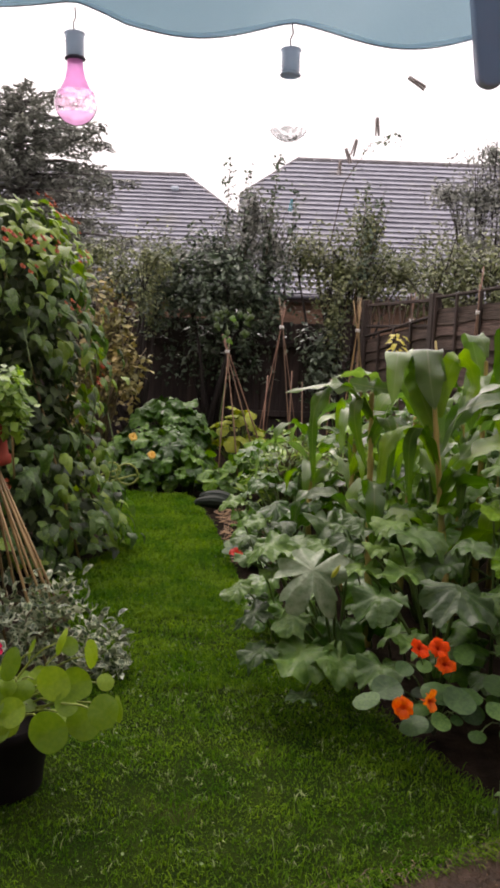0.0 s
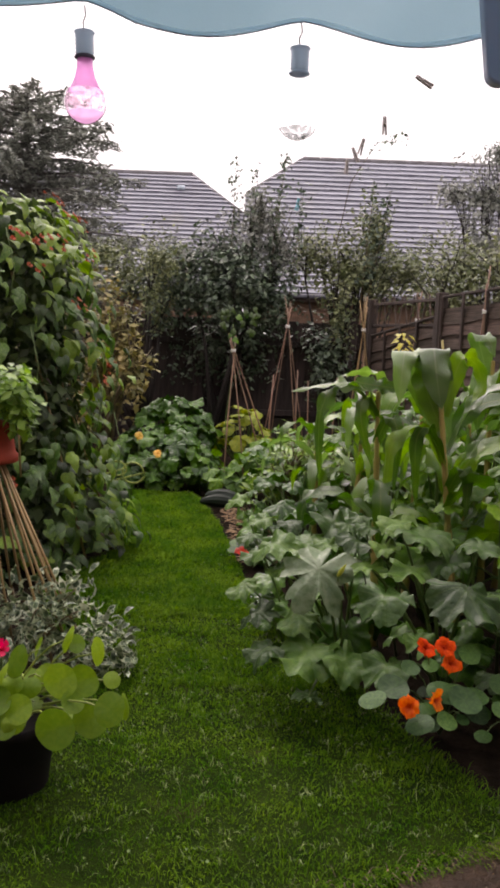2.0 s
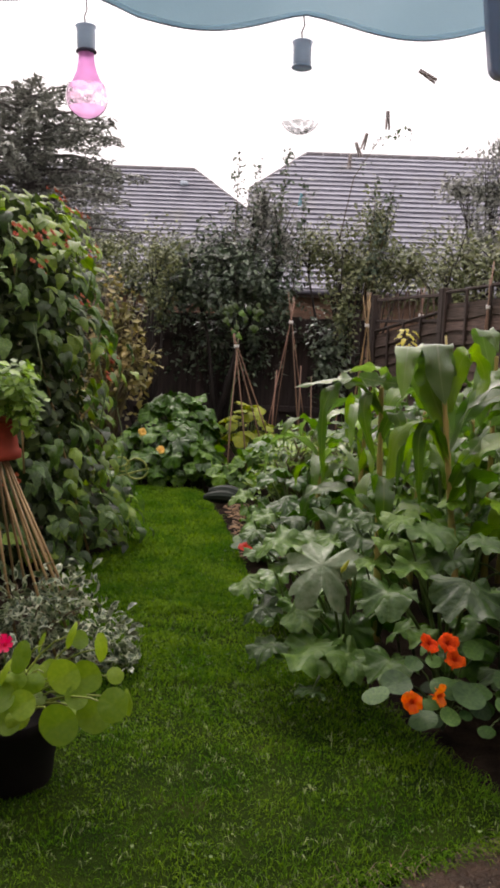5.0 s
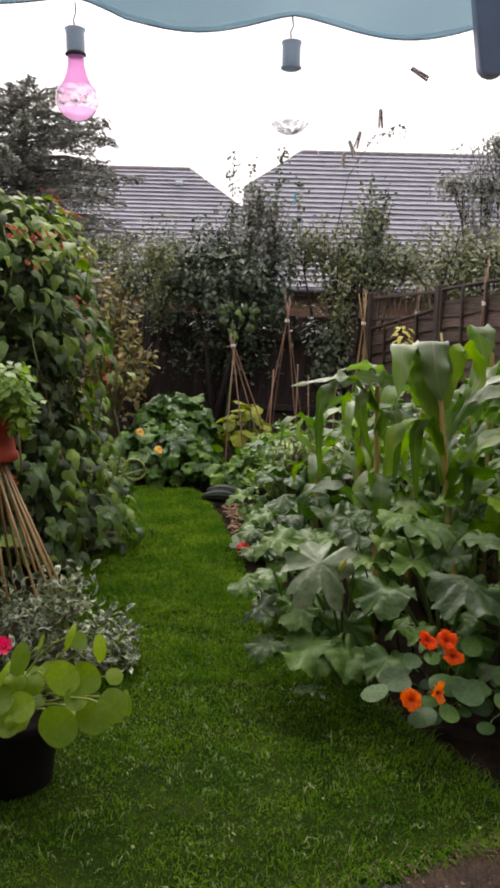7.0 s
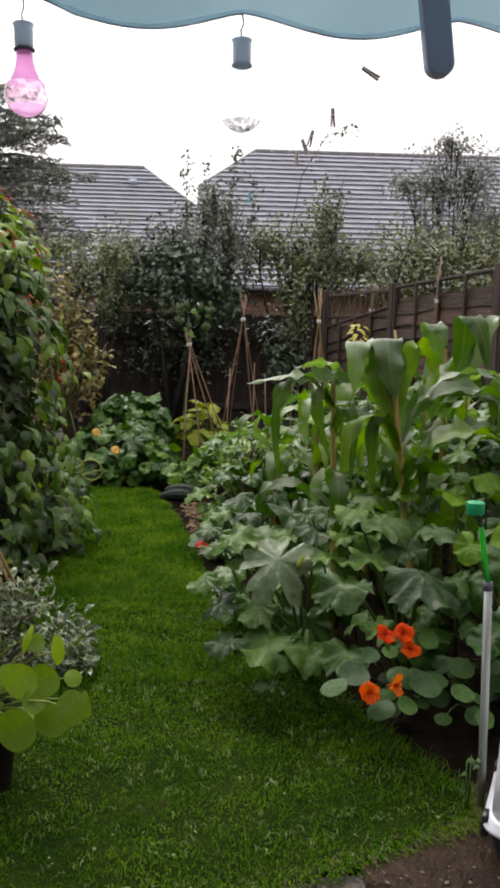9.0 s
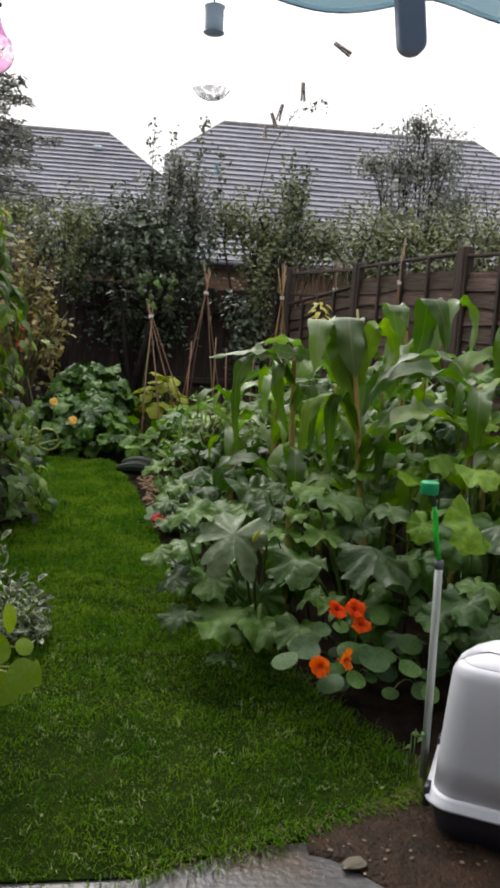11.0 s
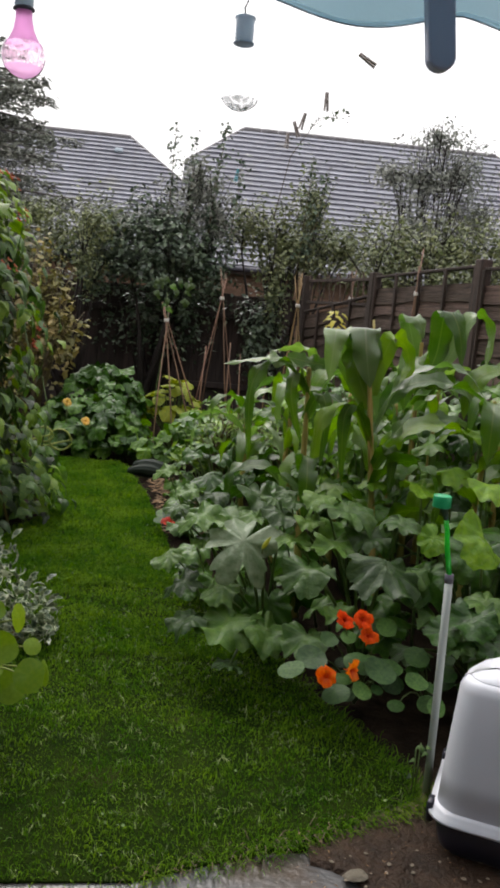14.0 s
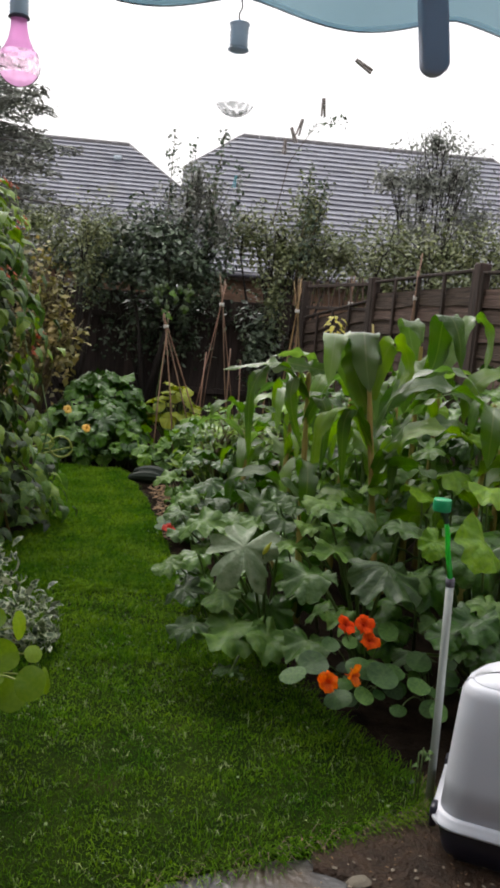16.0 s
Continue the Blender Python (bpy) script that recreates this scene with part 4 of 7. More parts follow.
for i in range(25):
    for k in range(9):
        x, w = -2.3 + 4.6 * i / 24, k / 8
        v.append((x, -1.0 + (AY + 1.0) * w, 2.35 - 0.34 * w - 0.03 * math.sin(math.pi * w)))
for i in range(24):
    for k in range(8):
        f.append((i * 9 + k, i * 9 + k + 1, i * 9 + k + 10, i * 9 + k + 9))
cg.add(v, f)
part("canopy", cg, M_AWN, awn)
# unseen second layer, added to dim the light that passes the canopy
lg_ = Geo()
lg_.add(np.array(v) - np.array([0, 0, 0.012]), f)
part("canopy_lining", lg_, M_AWN, awn)
rg = Geo()
tube(rg, [(-2.3, AY - 0.02, 2.005), (2.3, AY - 0.02, 2.005)], 0.018, 10)
part("front_rail", rg, M_ARM, awn)
ag = Geo()
prof = []
for k in range(13):
    a = math.pi * k / 12
    prof.append((-0.0205 * math.cos(a), -0.018 * math.sin(a)))
outline = [(-0.0205, 0.26)] + prof + [(0.0205, 0.26)]
v = [(x, y, z) for y in (-0.012, 0.012) for x, z in outline]
n = len(outline)
tilt = Matrix.Rotation(radians(-8), 3, "Y")
v = [tuple(tilt @ Vector(p) + Vector((0.332, 1.225, 1.777))) for p in v]
ag.add(v, [tuple(range(n)), tuple(range(2 * n - 1, n - 1, -1))] + [(i, i + n, (i + 1) % n + n, (i + 1) % n) for i in range(n)])
arm = part("arm", ag, M_ARM, awn, "blue-grey painted arm with a rounded end", smooth=False)
bv = arm.modifiers.new("edge", "BEVEL")
bv.width, bv.segments, bv.limit_method = 0.004, 2, "ANGLE"


def bulb(x, ztop, lean, glass_mat, belly_mat, end_mat, collar_mat, label):
    """A hanging party bulb: cord, ribbed cap, collar, glass."""
    b = thing("hanging_bulb", (x, AY, ztop), label, "light bulb", "bulbs along the awning")
    tilt = Matrix.Rotation(radians(lean), 3, "Y")
    gc = Geo()
    tube(gc, [(x, AY, ztop + 0.035), (x + 0.002, AY - 0.003, ztop + 0.02), (x - 0.002, AY - 0.001, ztop + 0.012), (x, AY, ztop - 0.003)], 0.0011, 6)
    part("cord", gc, M_CORD, b)
    prof = [(0.004, 0), (0.0138, -0.0004), (0.0152, -0.0014), (0.0152, -0.0032)]
    for i in range(5):
        z = -0.0052 - i * 0.0056
        prof += [(0.0124, z), (0.0141, z - 0.0026)]
    prof += [(0.0126, -0.0325), (0.0136, -0.035)]
    gk = Geo()
    lathe(gk, prof, (x, AY, ztop), 24, True, tilt)
    part("cap", gk, M_CAPS, b)
    gl = Geo()
    lathe(gl, [(0.0136, -0.0345), (0.0154, -0.0365), (0.0154, -0.038), (0.0125, -0.0395)], (x, AY, ztop), 24, True, tilt)
    part("collar", gl, collar_mat, b)
    R = 0.0315
    out = [(0.0118, -0.0395), (0.0125, -0.052), (0.016, -0.066), (0.0225, -0.078)]
    zc = -0.1
    out += [(R * math.cos(a), zc - R * math.sin(a)) for a in [radians(-30 + 12 * k) for k in range(10)]] + [(0.001, zc - R)]
    gg = Geo()
    lathe(gg, out[4:-5], (x, AY, ztop), 32, False, tilt)
    part("glass", gg, belly_mat, b).visible_shadow = False
    gn = Geo()
    lathe(gn, out[:5], (x, AY, ztop), 32, False, tilt)
    part("glass_neck", gn, glass_mat, b).visible_shadow = False
    ge = Geo()
    lathe(ge, out[-6:], (x, AY, ztop), 32, False, tilt)
    part("glass_end", ge, end_mat, b).visible_shadow = False
    return b


bulb(-0.2695, 1.828, -1.5, M_GPINK, M_GPALE, M_GPINKB, M_RIMD, "pink-tinted glass party bulb with a grey-green cap")
bulb(0.0485, 1.817, -0.5, M_GCLEAR, M_GCLEAR, M_GCLEARB, M_CAPS, "clear glass party bulb with a grey-green cap")

L0, L1 = Vector((0.66, 2.76, 2.39)), Vector((-0.55, 10.2, 1.80))
def line_at(y):
    s = (y - L0.y) / (L1.y - L0.y)
    return L0.lerp(L1, s) + Vector((0.36 * s * (1 - s), 0, 0.24 * s * (1 - s)))
wl_ = thing("washing_line", (0.9, 1.0, 2.4), "thin pale washing line running down the garden", "washing line")
lg = Geo()
tube(lg, [(1.05, -0.98, 2.5)] + [line_at(2.76 + 7.44 * i / 14) for i in range(15)], 0.0003, 4)
part("line", lg, M_LINE, wl_)
for s in (-1, 1):
    v, f = [], []
    prof = [(0.0, 0.0035 * s, 0.006), (-0.03, 0.005 * s, 0.006), (-0.078, 0.0085 * s, 0.005)]
    for z, x, w in prof:
        for a, b in ((-w / 2, -0.005), (w / 2, -0.005), (w / 2, 0.005), (-w / 2, 0.005)):
            v.append((x + a, b, z + 0.012))
    for i in range(2):
        for j in range(4):
            f.append((4 * i + j, 4 * i + (j + 1) % 4, 4 * i + 4 + (j + 1) % 4, 4 * i + 4 + j))
    f += [(3, 2, 1, 0), (8, 9, 10, 11)]
    half = Geo().add(v, f).mesh("peg_half", smooth=False)
    if s < 0:
        PEG_A = half
    else:
        PEG_B = half
sg = Geo()
tube(sg, [(0, -0.008, -0.02), (0, 0.008, -0.02)], 0.005, 8)
PEG_S = sg.mesh("peg_spring")
PEG_S.materials.append(M_SPRING)
def peg(p, ry, material, label):
    t = thing("clothes_peg", p, label, "clothes peg", "pegs on the washing line")
    for me, nm in ((PEG_A, "leg"), (PEG_B, "leg"), (PEG_S, "spring")):
        o = piece(nm, me if nm == "spring" else me.copy(), Matrix.Translation(p) @ Matrix.Rotation(radians(ry), 4, "Y") @ Matrix.Rotation(radians(25), 4, "Z") @ Matrix.Diagonal((0.95, 0.95, 0.95, 1)), t)
        if nm == "leg":
            o.data.materials.append(material)
for (x, y, z), ry, mm, lab in (((0.575, 3.2, 2.368), -60, M_PEG, "weathered wooden clothes peg tipped sideways on the line"),
                           ((0.515, 3.6, 2.318), -3, M_PEG, "weathered wooden clothes peg hanging on the line"),
                           ((0.466, 3.9, 2.296), 14, M_PEG, "weathered wooden clothes peg hanging on the line"),
                           ((0.446, 4.1, 2.30), -22, M_PEG, "weathered wooden clothes peg hanging on the line"),
                           ((0.438, 4.3, 2.286), 2, M_PEG, "weathered wooden clothes peg hanging on the line"),
                           ((0.243, 5.2, 2.232), 8, M_PEGB, "light blue plastic clothes peg on the line")):
    peg(Vector((x, y, z)), ry, mm, lab)

# ---- trees and shrubs ----
def shrub(name, label, base, blobs, n, size, material, limbs=6, rough=0.25, shell=0.5, long_=1.7, category="shrub", apart=False):
    """Tapered stems from the base into lumps of small leaves."""
    t = thing(name, base, label, category)
    gt = Geo()
    base = Vector(base)
    for k in range(limbs):
        c, r = blobs[k % len(blobs)]
        end = Vector(c) + Vector((rand(-0.5, 0.5) * r[0], rand(-0.5, 0.5) * r[1], rand(0.0, 0.7) * r[2]))
        mid = base.lerp(end, 0.5) + Vector((rand(-0.1, 0.1), rand(-0.1, 0.1), 0.1))
        if apart:
            gt = Geo()
        tube(gt, [base + Vector((rand(-0.08, 0.08), rand(-0.08, 0.08), -0.03)), mid, end], [0.03 + 0.004 * (end - base).length, 0.02, 0.005], 6)
        for _ in range(4):
            e2 = end + Vector((rand(-1, 1) * r[0], rand(-1, 1) * r[1], rand(-0.3, 1) * r[2])) * 0.7
            tube(gt, [mid.lerp(end, rand(0.3, 0.9)), e2], [0.009, 0.003], 4)
        if apart:
            part("stem", gt, M_VINE, t)
    if not apart:
        part("stem", gt, M_BARK, t)
    pts, d = cloud_points(blobs, n, rough, shell)
    keep = pts[:, 2] > 0.02
    gl = Geo()
    small_leaves(gl, pts[keep], d[keep] * 0.5 + np.array([0, 0, 0.6]), size, 0.45, long_)
    part("crown", gl, material, t, kind="stuff")
    return t


shrub("climber_shrub", "dense dark green climbing shrub covering the back fence", (-0.5, 10.2, 0),
      [((-0.95, 10.2, 1.9), (0.5, 0.4, 0.4)), ((-0.35, 10.05, 1.9), (0.55, 0.45, 0.45)), ((0.12, 10.25, 1.9), (0.4, 0.4, 0.5)),
       ((-0.5, 10.2, 2.25), (0.5, 0.35, 0.35)), ((0.95, 10.4, 1.1), (0.3, 0.25, 0.6)), ((-0.35, 10.45, 1.25), (0.75, 0.14, 0.5))], 9500, 0.041, M_SHRUB_D, 3, 0.5, 0.3)
shrub("flowering_shrub", "loose grey-green shrub with thin twigs above the dark climber", (-0.4, 10.5, 0),
      [((-0.95, 10.4, 2.3), (0.4, 0.4, 0.33)), ((-0.3, 10.5, 2.4), (0.45, 0.4, 0.4)), ((0.25, 10.5, 2.5), (0.42, 0.4, 0.42)), ((0.0, 10.4, 2.8), (0.4, 0.3, 0.3)), ((0.05, 10.4, 3.0), (0.18, 0.2, 0.25))],
      5200, 0.032, M_TREE, 9, 0.5, 0.1)
shrub("olive_shrub", "olive green shrub showing over the fence corner", (1.2, 10.9, 0),
      [((1.1, 10.7, 2.3), (0.45, 0.45, 0.45)), ((1.5, 10.8, 2.25), (0.5, 0.5, 0.45)), ((2.0, 10.9, 2.3), (0.55, 0.5, 0.36)), ((1.45, 10.6, 2.75), (0.3, 0.3, 0.45)),
       ((1.08, 10.3, 1.75), (0.2, 0.3, 0.55)), ((0.7, 10.7, 2.45), (0.35, 0.35, 0.35))], 7800, 0.034, M_SHRUB_G, 16, 0.5, 0.15)
shrub("olive_shrub", "olive green shrub beyond the wooden fence", (3.1, 10.2, 0),
      [((2.5, 10.2, 2.3), (0.6, 0.5, 0.4)), ((3.2, 10.0, 2.35), (0.7, 0.5, 0.45)), ((3.9, 9.8, 2.3), (0.7, 0.5, 0.5)), ((2.3, 9.9, 1.95), (0.6, 0.4, 0.35)),
       ((3.2, 9.6, 1.95), (0.8, 0.4, 0.4))], 7800, 0.034, M_SHRUB_G, 16, 0.5, 0.15)
shrub("garden_shrub", "mixed green shrub with open twigs beside the back fence", (-1.35, 10.3, 0),
      [((-1.1, 9.65, 2.2), (0.34, 0.22, 0.36)), ((-1.2, 9.6, 1.8), (0.2, 0.15, 0.3)), ((-1.25, 10.4, 2.15), (0.3, 0.35, 0.4)), ((-2.2, 10.4, 1.9), (0.45, 0.35, 0.3)), ((-2.6, 10.2, 1.5), (0.5, 0.4, 0.5)), ((-1.2, 10.2, 1.7), (0.22, 0.3, 0.35)), ((-1.6, 10.3, 2.1), (0.45, 0.3, 0.28)), ((-1.9, 10.4, 2.35), (0.35, 0.3, 0.2))],
      6600, 0.03, M_SHRUB_G, 7, 0.5, 0.15)
shrub("drying_bean_row", "yellowing climbing bean stems going over", (-1.5, 8.2, 0),
      [((-1.33, 8.2, 1.3), (0.2, 0.25, 0.55)), ((-1.6, 8.3, 1.0), (0.35, 0.3, 0.9)), ((-1.17, 8.0, 1.0), (0.2, 0.2, 0.4))], 1800, 0.045, M_SHRUB_Y, 14, 0.4, 0.2, apart=True)
t = thing("climbing_rose", (0.0, 10.3, 0), "tall thin leafy shoots standing above the shrub", "climbing plant")
gl_ = Geo()
for x, zt, lx in ((-0.28, 3.5, 0.06), (-0.05, 3.35, 0.02), (0.25, 3.2, 0.1), (0.32, 3.55, 0.2), (0.55, 3.2, 0.15), (1.4, 3.3, 0.1), (1.6, 3.2, 0.25)):
    pts = [(x - lx, 10.3, 1.6), (x - lx * 0.5, 10.28, (1.6 + zt) / 2), (x, 10.25, zt)]
    gs_ = Geo()
    tube(gs_, pts, [0.008, 0.006, 0.002], 5)
    part("shoot", gs_, M_VINE, t)
    m = 130
    s = RNG.uniform(0.3, 1, m)
    pp = np.array([Vector(pts[0]).lerp(Vector(pts[2]), k) for k in s]) + RNG.normal(0, 0.04, (m, 3))
    small_leaves(gl_, pp, np.tile([0, -0.6, 0.5], (m, 1)), 0.034, 0.6)
arch = [Vector(q) for q in ((0.966, 10.2, 2.532), (1.102, 10.2, 3.267), (1.372, 10.2, 3.699), (1.729, 10.2, 3.833))]
gs_ = Geo()
tube(gs_, arch, [0.006, 0.005, 0.003, 0.0015], 5)
part("shoot", gs_, M_VINE, t)
for q0, q1, m in ((arch[1], arch[2], 14), (arch[2], arch[3], 34)):
    pp = np.array([q0.lerp(q1, k) for k in RNG.uniform(0, 1, m)]) + RNG.normal(0, 0.035, (m, 3))
    small_leaves(gl_, pp, np.tile([0, -0.6, 0.5], (m, 1)), 0.032, 0.6)
part("leaves", gl_, M_SHRUB_D, t, kind="stuff")


def layered_tree(label, base, height, reach, n):
    """A conifer-like tree: trunk and tiers of drooping boughs."""
    t = thing("conifer_tree", base, label, "tree")
    b = Vector(base)
    gt, gl = Geo(), Geo()
    tube(gt, [b, b + Vector((0.05, 0, height * 0.5)), b + Vector((0, 0, height))], [0.16, 0.09, 0.015], 8)
    P = []
    for k in range(n):
        z = height * (0.3 + 0.7 * (k / n) ** 0.9)
        a = k * 2.4
        L = reach * (1.05 - 0.7 * ((z / height - 0.3) / 0.7) ** 1.4) * rand(0.7, 1.15)
        low = z < 0.72 * height
        L *= 0.74 if low else 1.0
        e = b + Vector((math.cos(a) * L, math.sin(a) * L, z - 0.06 * L + rand(-0.15, 0.15)))
        s = b + Vector((0, 0, z - 0.1))
        tube(gt, [s, s.lerp(e, 0.5) + Vector((0, 0, 0.1)), e], [0.03, 0.02, 0.006], 5)
        for _ in range(int((120 if low else 205) * L)):
            u = rand(0.15, 1.0)
            P.append(s.lerp(e, u) + Vector((rand(-1, 1) * 0.24 * (1.2 - u), rand(-1, 1) * 0.24 * (1.2 - u), rand(-0.1, 0.06))))
    P = np.array([tuple(p) for p in P])
    small_leaves(gl, P, np.tile([0, 0, 1.0], (len(P), 1)), 0.042, 0.4, 2.8)
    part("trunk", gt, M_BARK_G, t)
    part("crown", gl, M_TREE, t, kind="stuff")


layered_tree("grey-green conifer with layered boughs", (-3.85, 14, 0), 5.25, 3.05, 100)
shrub("garden_tree", "sparse grey-green tree in front of the tiled roof", (4.9, 16.8, 0),
      [((4.5, 16.8, 4.3), (0.8, 0.7, 0.55)), ((5.3, 16.9, 4.5), (0.7, 0.7, 0.6)), ((4.8, 16.9, 5.15), (0.55, 0.5, 0.3)), ((5.6, 16.8, 3.6), (0.9, 0.8, 0.7)),
       ((4.4, 16.7, 3.3), (0.8, 0.7, 0.6)), ((3.9, 16.8, 4.35), (0.45, 0.4, 0.28))], 6500, 0.052, M_TREE, 22, 0.5, 0.1, category="tree")
shrub("garden_tree", "grey-green tree beside the roof", (-3.4, 16.0, 0),
      [((-3.4, 16, 3.2), (0.7, 0.6, 0.6)), ((-2.5, 15.8, 3.0), (0.5, 0.5, 0.3)), ((-4.0, 16, 3.6), (0.9, 0.8, 0.8))], 3000, 0.052, M_TREE, 16, 0.5, 0.1, category="tree")

# ---- vegetable bed ----
def squash_plant(label, c, R, H, n, size, young=False, lean=0.0, leaves=None, group="squash plants", extra=()):
    """Lobed leaves on long stalks that rise from one crown."""
    t = thing("squash_plant", (c[0], c[1], 0), label, "squash plant", group)
    root = Vector((c[0], c[1], -0.02))
    for k in range(n):
        a = k * 2.39996 + rand(-0.3, 0.3)
        rho = math.sqrt((k + 0.6) / n)
        out = Vector((math.cos(a), math.sin(a), 0))
        p = Vector((c[0], c[1], 0)) + out * R * rho * rand(0.85, 1.1)
        p.z = H * (1.0 - 0.6 * rho ** 2) * rand(0.8, 1.12) + 0.05
        nrm = Vector((0, 0, 1)) + out * (0.1 + 0.8 * rho * rho) + Vector((rand(-0.6, 0.6), rand(-0.6, 0.5), 0))
        tip = out + Vector((rand(-0.5, 0.5), rand(-0.5, 0.5), -0.5))
        pool = leaves or (SQUASH_Y if young else SQUASH)
        piece("leaf", pool[int(rand(0, len(pool)))], frame_of(p, nrm, tip, size * rand(0.7, 1.15)), t)
        sk = Geo()
        tube(sk, bend(root + out * 0.03, p - Vector((0, 0, 0.004)), 0.08), [0.009, 0.008, 0.007, 0.006, 0.005, 0.004], 5)
        part("stalk", sk, M_STEM, t)
    for p, nrm, tip, sz in extra:
        piece("leaf", SQUASH[int(rand(0, 6))], frame_of(p, Vector(nrm) + Vector((0, 0.3, 0.15)), tip, sz), t)
        sk = Geo()
        tube(sk, bend(root, Vector(p) - Vector((0, 0, 0.004)), 0.06), [0.009, 0.008, 0.007, 0.006, 0.005, 0.004], 5)
        part("stalk", sk, M_STEM, t)
    return t


# lying leaves: (x, y, z, radius, tilt towards the patio, sideways tilt, heading of the tip)
def lying_leaf(parent, row, mesh, root, thick=0.0045, material=None, spread=1.08, lift=0.35):
    x, y, z, r, pitch, roll_, head = row
    pitch, r = pitch * lift, r * spread
    p = Vector((x, y, z))
    flat = math.cos(radians(roll_))
    nrm = (math.sin(radians(roll_)), -math.sin(radians(pitch)) * flat, math.cos(radians(pitch)) * flat)
    tip = (math.cos(radians(head)), math.sin(radians(head)), -0.6 * math.sin(radians(pitch)) * (1 if head > 180 else -1.5))
    piece("leaf", mesh, frame_of(p, nrm, tip, r), parent)
    sk = Geo()
    tube(sk, bend(root, p - Vector((0, 0, 0.004)), 0.06), [thick * q for q in (2, 1.8, 1.6, 1.4, 1.2, 1)], 5)
    part("stalk", sk, material or M_STEM, parent)


COURGETTE = "large courgette plant with broad lobed dark green leaves"
SHADED = [
    (0.126, 3.15, 0.583, 0.092, 25, -10, 200),
    (0.061, 3.2, 0.535, 0.066, 20, -20, 190),
    (0.26, 3.3, 0.579, 0.103, 20, 0, 250),
    (0.373, 3.4, 0.631, 0.106, 15, 10, 280),
    (0.445, 3.2, 0.598, 0.078, 30, 10, 300),
    (0.201, 2.95, 0.367, 0.074, 35, -15, 220),
    (0.061, 3.05, 0.337, 0.072, 25, -20, 190),
    (0.24, 2.85, 0.268, 0.114, 40, -5, 240),
    (0.091, 2.9, 0.255, 0.076, 15, -15, 180),
    (0.37, 2.78, 0.269, 0.087, 65, 10, 290),
    (0.236, 2.72, 0.155, 0.05, -10, 10, 250),
]
SPREAD = [
    (0.507, 2.85, 0.483, 0.095, 45, -10, 260),
    (0.625, 3.0, 0.544, 0.087, 25, 5, 280),
    (0.691, 3.1, 0.671, 0.107, 15, 5, 270),
    (0.603, 3.2, 0.684, 0.071, 15, -10, 230),
    (0.48, 3.1, 0.522, 0.077, 20, 0, 240),
    (0.764, 2.72, 0.55, 0.124, 42, 8, 285),
    (0.503, 2.7, 0.285, 0.086, 40, -5, 260),
    (0.605, 2.68, 0.374, 0.061, 50, 15, 60),
    (0.869, 2.95, 0.663, 0.082, 20, 5, 300),
    (0.773, 3.05, 0.575, 0.084, 20, 0, 250),
]
for c, row_list in (((0.44, 3.4), SHADED), ((0.82, 3.2), SPREAD)):
    t = squash_plant(COURGETTE, c, 0.25, 0.24, 4, 0.11)
    for k, row in enumerate(row_list):
        lying_leaf(t, row, FRONTLEAF[k % 6], (c[0], c[1], -0.02), spread=1.22)
SMALL = [
    (0.079, 3.7, 0.56, 0.067, 20, -10, 220),
    (0.197, 3.6, 0.573, 0.06, 15, 0, 250),
    (0.225, 3.1, 0.56, 0.056, 30, -10, 230),
    (0.332, 3.2, 0.576, 0.062, 25, 5, 270),
    (0.428, 3.35, 0.62, 0.06, 15, 10, 300),
    (0.494, 3.5, 0.63, 0.053, 20, 0, 260),
    (0.138, 3.1, 0.505, 0.052, 20, -20, 200),
    (0.02, 3.5, 0.53, 0.058, 15, -15, 190),
    (0.55, 3.15, 0.595, 0.061, 20, 0, 260),
    (0.5, 3.25, 0.639, 0.054, 25, 10, 290),
    (-0.003, 3.3, 0.366, 0.069, 25, -15, 200),
    (-0.044, 4.0, 0.583, 0.066, 20, -10, 210),
]
t = thing("squash_plant", (0.5, 3.5, 0), "courgette plant with smaller pale leaves between the larger ones", "squash plant", "squash plants")
for k, row in enumerate(SMALL):
    lying_leaf(t, row, FRONTLEAF[(k + 1) % 6], (row[0] + 0.2, row[1] + 0.3, -0.02), 0.003, spread=1.15)
BRIGHT = [
    (1.0, 3.58, 0.8, 0.11, 25, 0, 250),
    (1.022, 3.25, 0.734, 0.077, 35, 10, 290),
    (1.232, 3.5, 0.776, 0.087, 20, 0, 250),
    (1.179, 3.7, 0.854, 0.087, 25, -10, 220),
    (1.282, 3.2, 0.78, 0.093, 25, 5, 290),
    (1.411, 3.6, 0.928, 0.1, 20, 0, 270),
    (0.898, 3.9, 0.841, 0.065, 20, 0, 260),
    (0.879, 3.5, 0.698, 0.063, 20, 0, 260),
]
t = thing("squash_plant", (1.1, 3.5, 0), "squash plant with bright fresh leaves under the sweetcorn", "squash plant", "squash plants")
for k, row in enumerate(BRIGHT):
    lying_leaf(t, row, SQUASH_Y[k % 4], (row[0] + 0.08, row[1] + 0.12, -0.02), 0.004, spread=1.15)
t = squash_plant(COURGETTE, (1.28, 3.05), 0.42, 0.56, 26, 0.13, extra=[
    ((1.06, 2.62, 0.42), (-0.2, -0.7, 0.7), (-0.3, -0.6, -0.5), 0.1), ((1.14, 2.58, 0.33), (0.1, -0.7, 0.7), (0.3, -0.6, -0.5), 0.1), ((0.97, 2.64, 0.36), (-0.3, -0.6, 0.7), (-0.5, -0.5, -0.5), 0.075)])
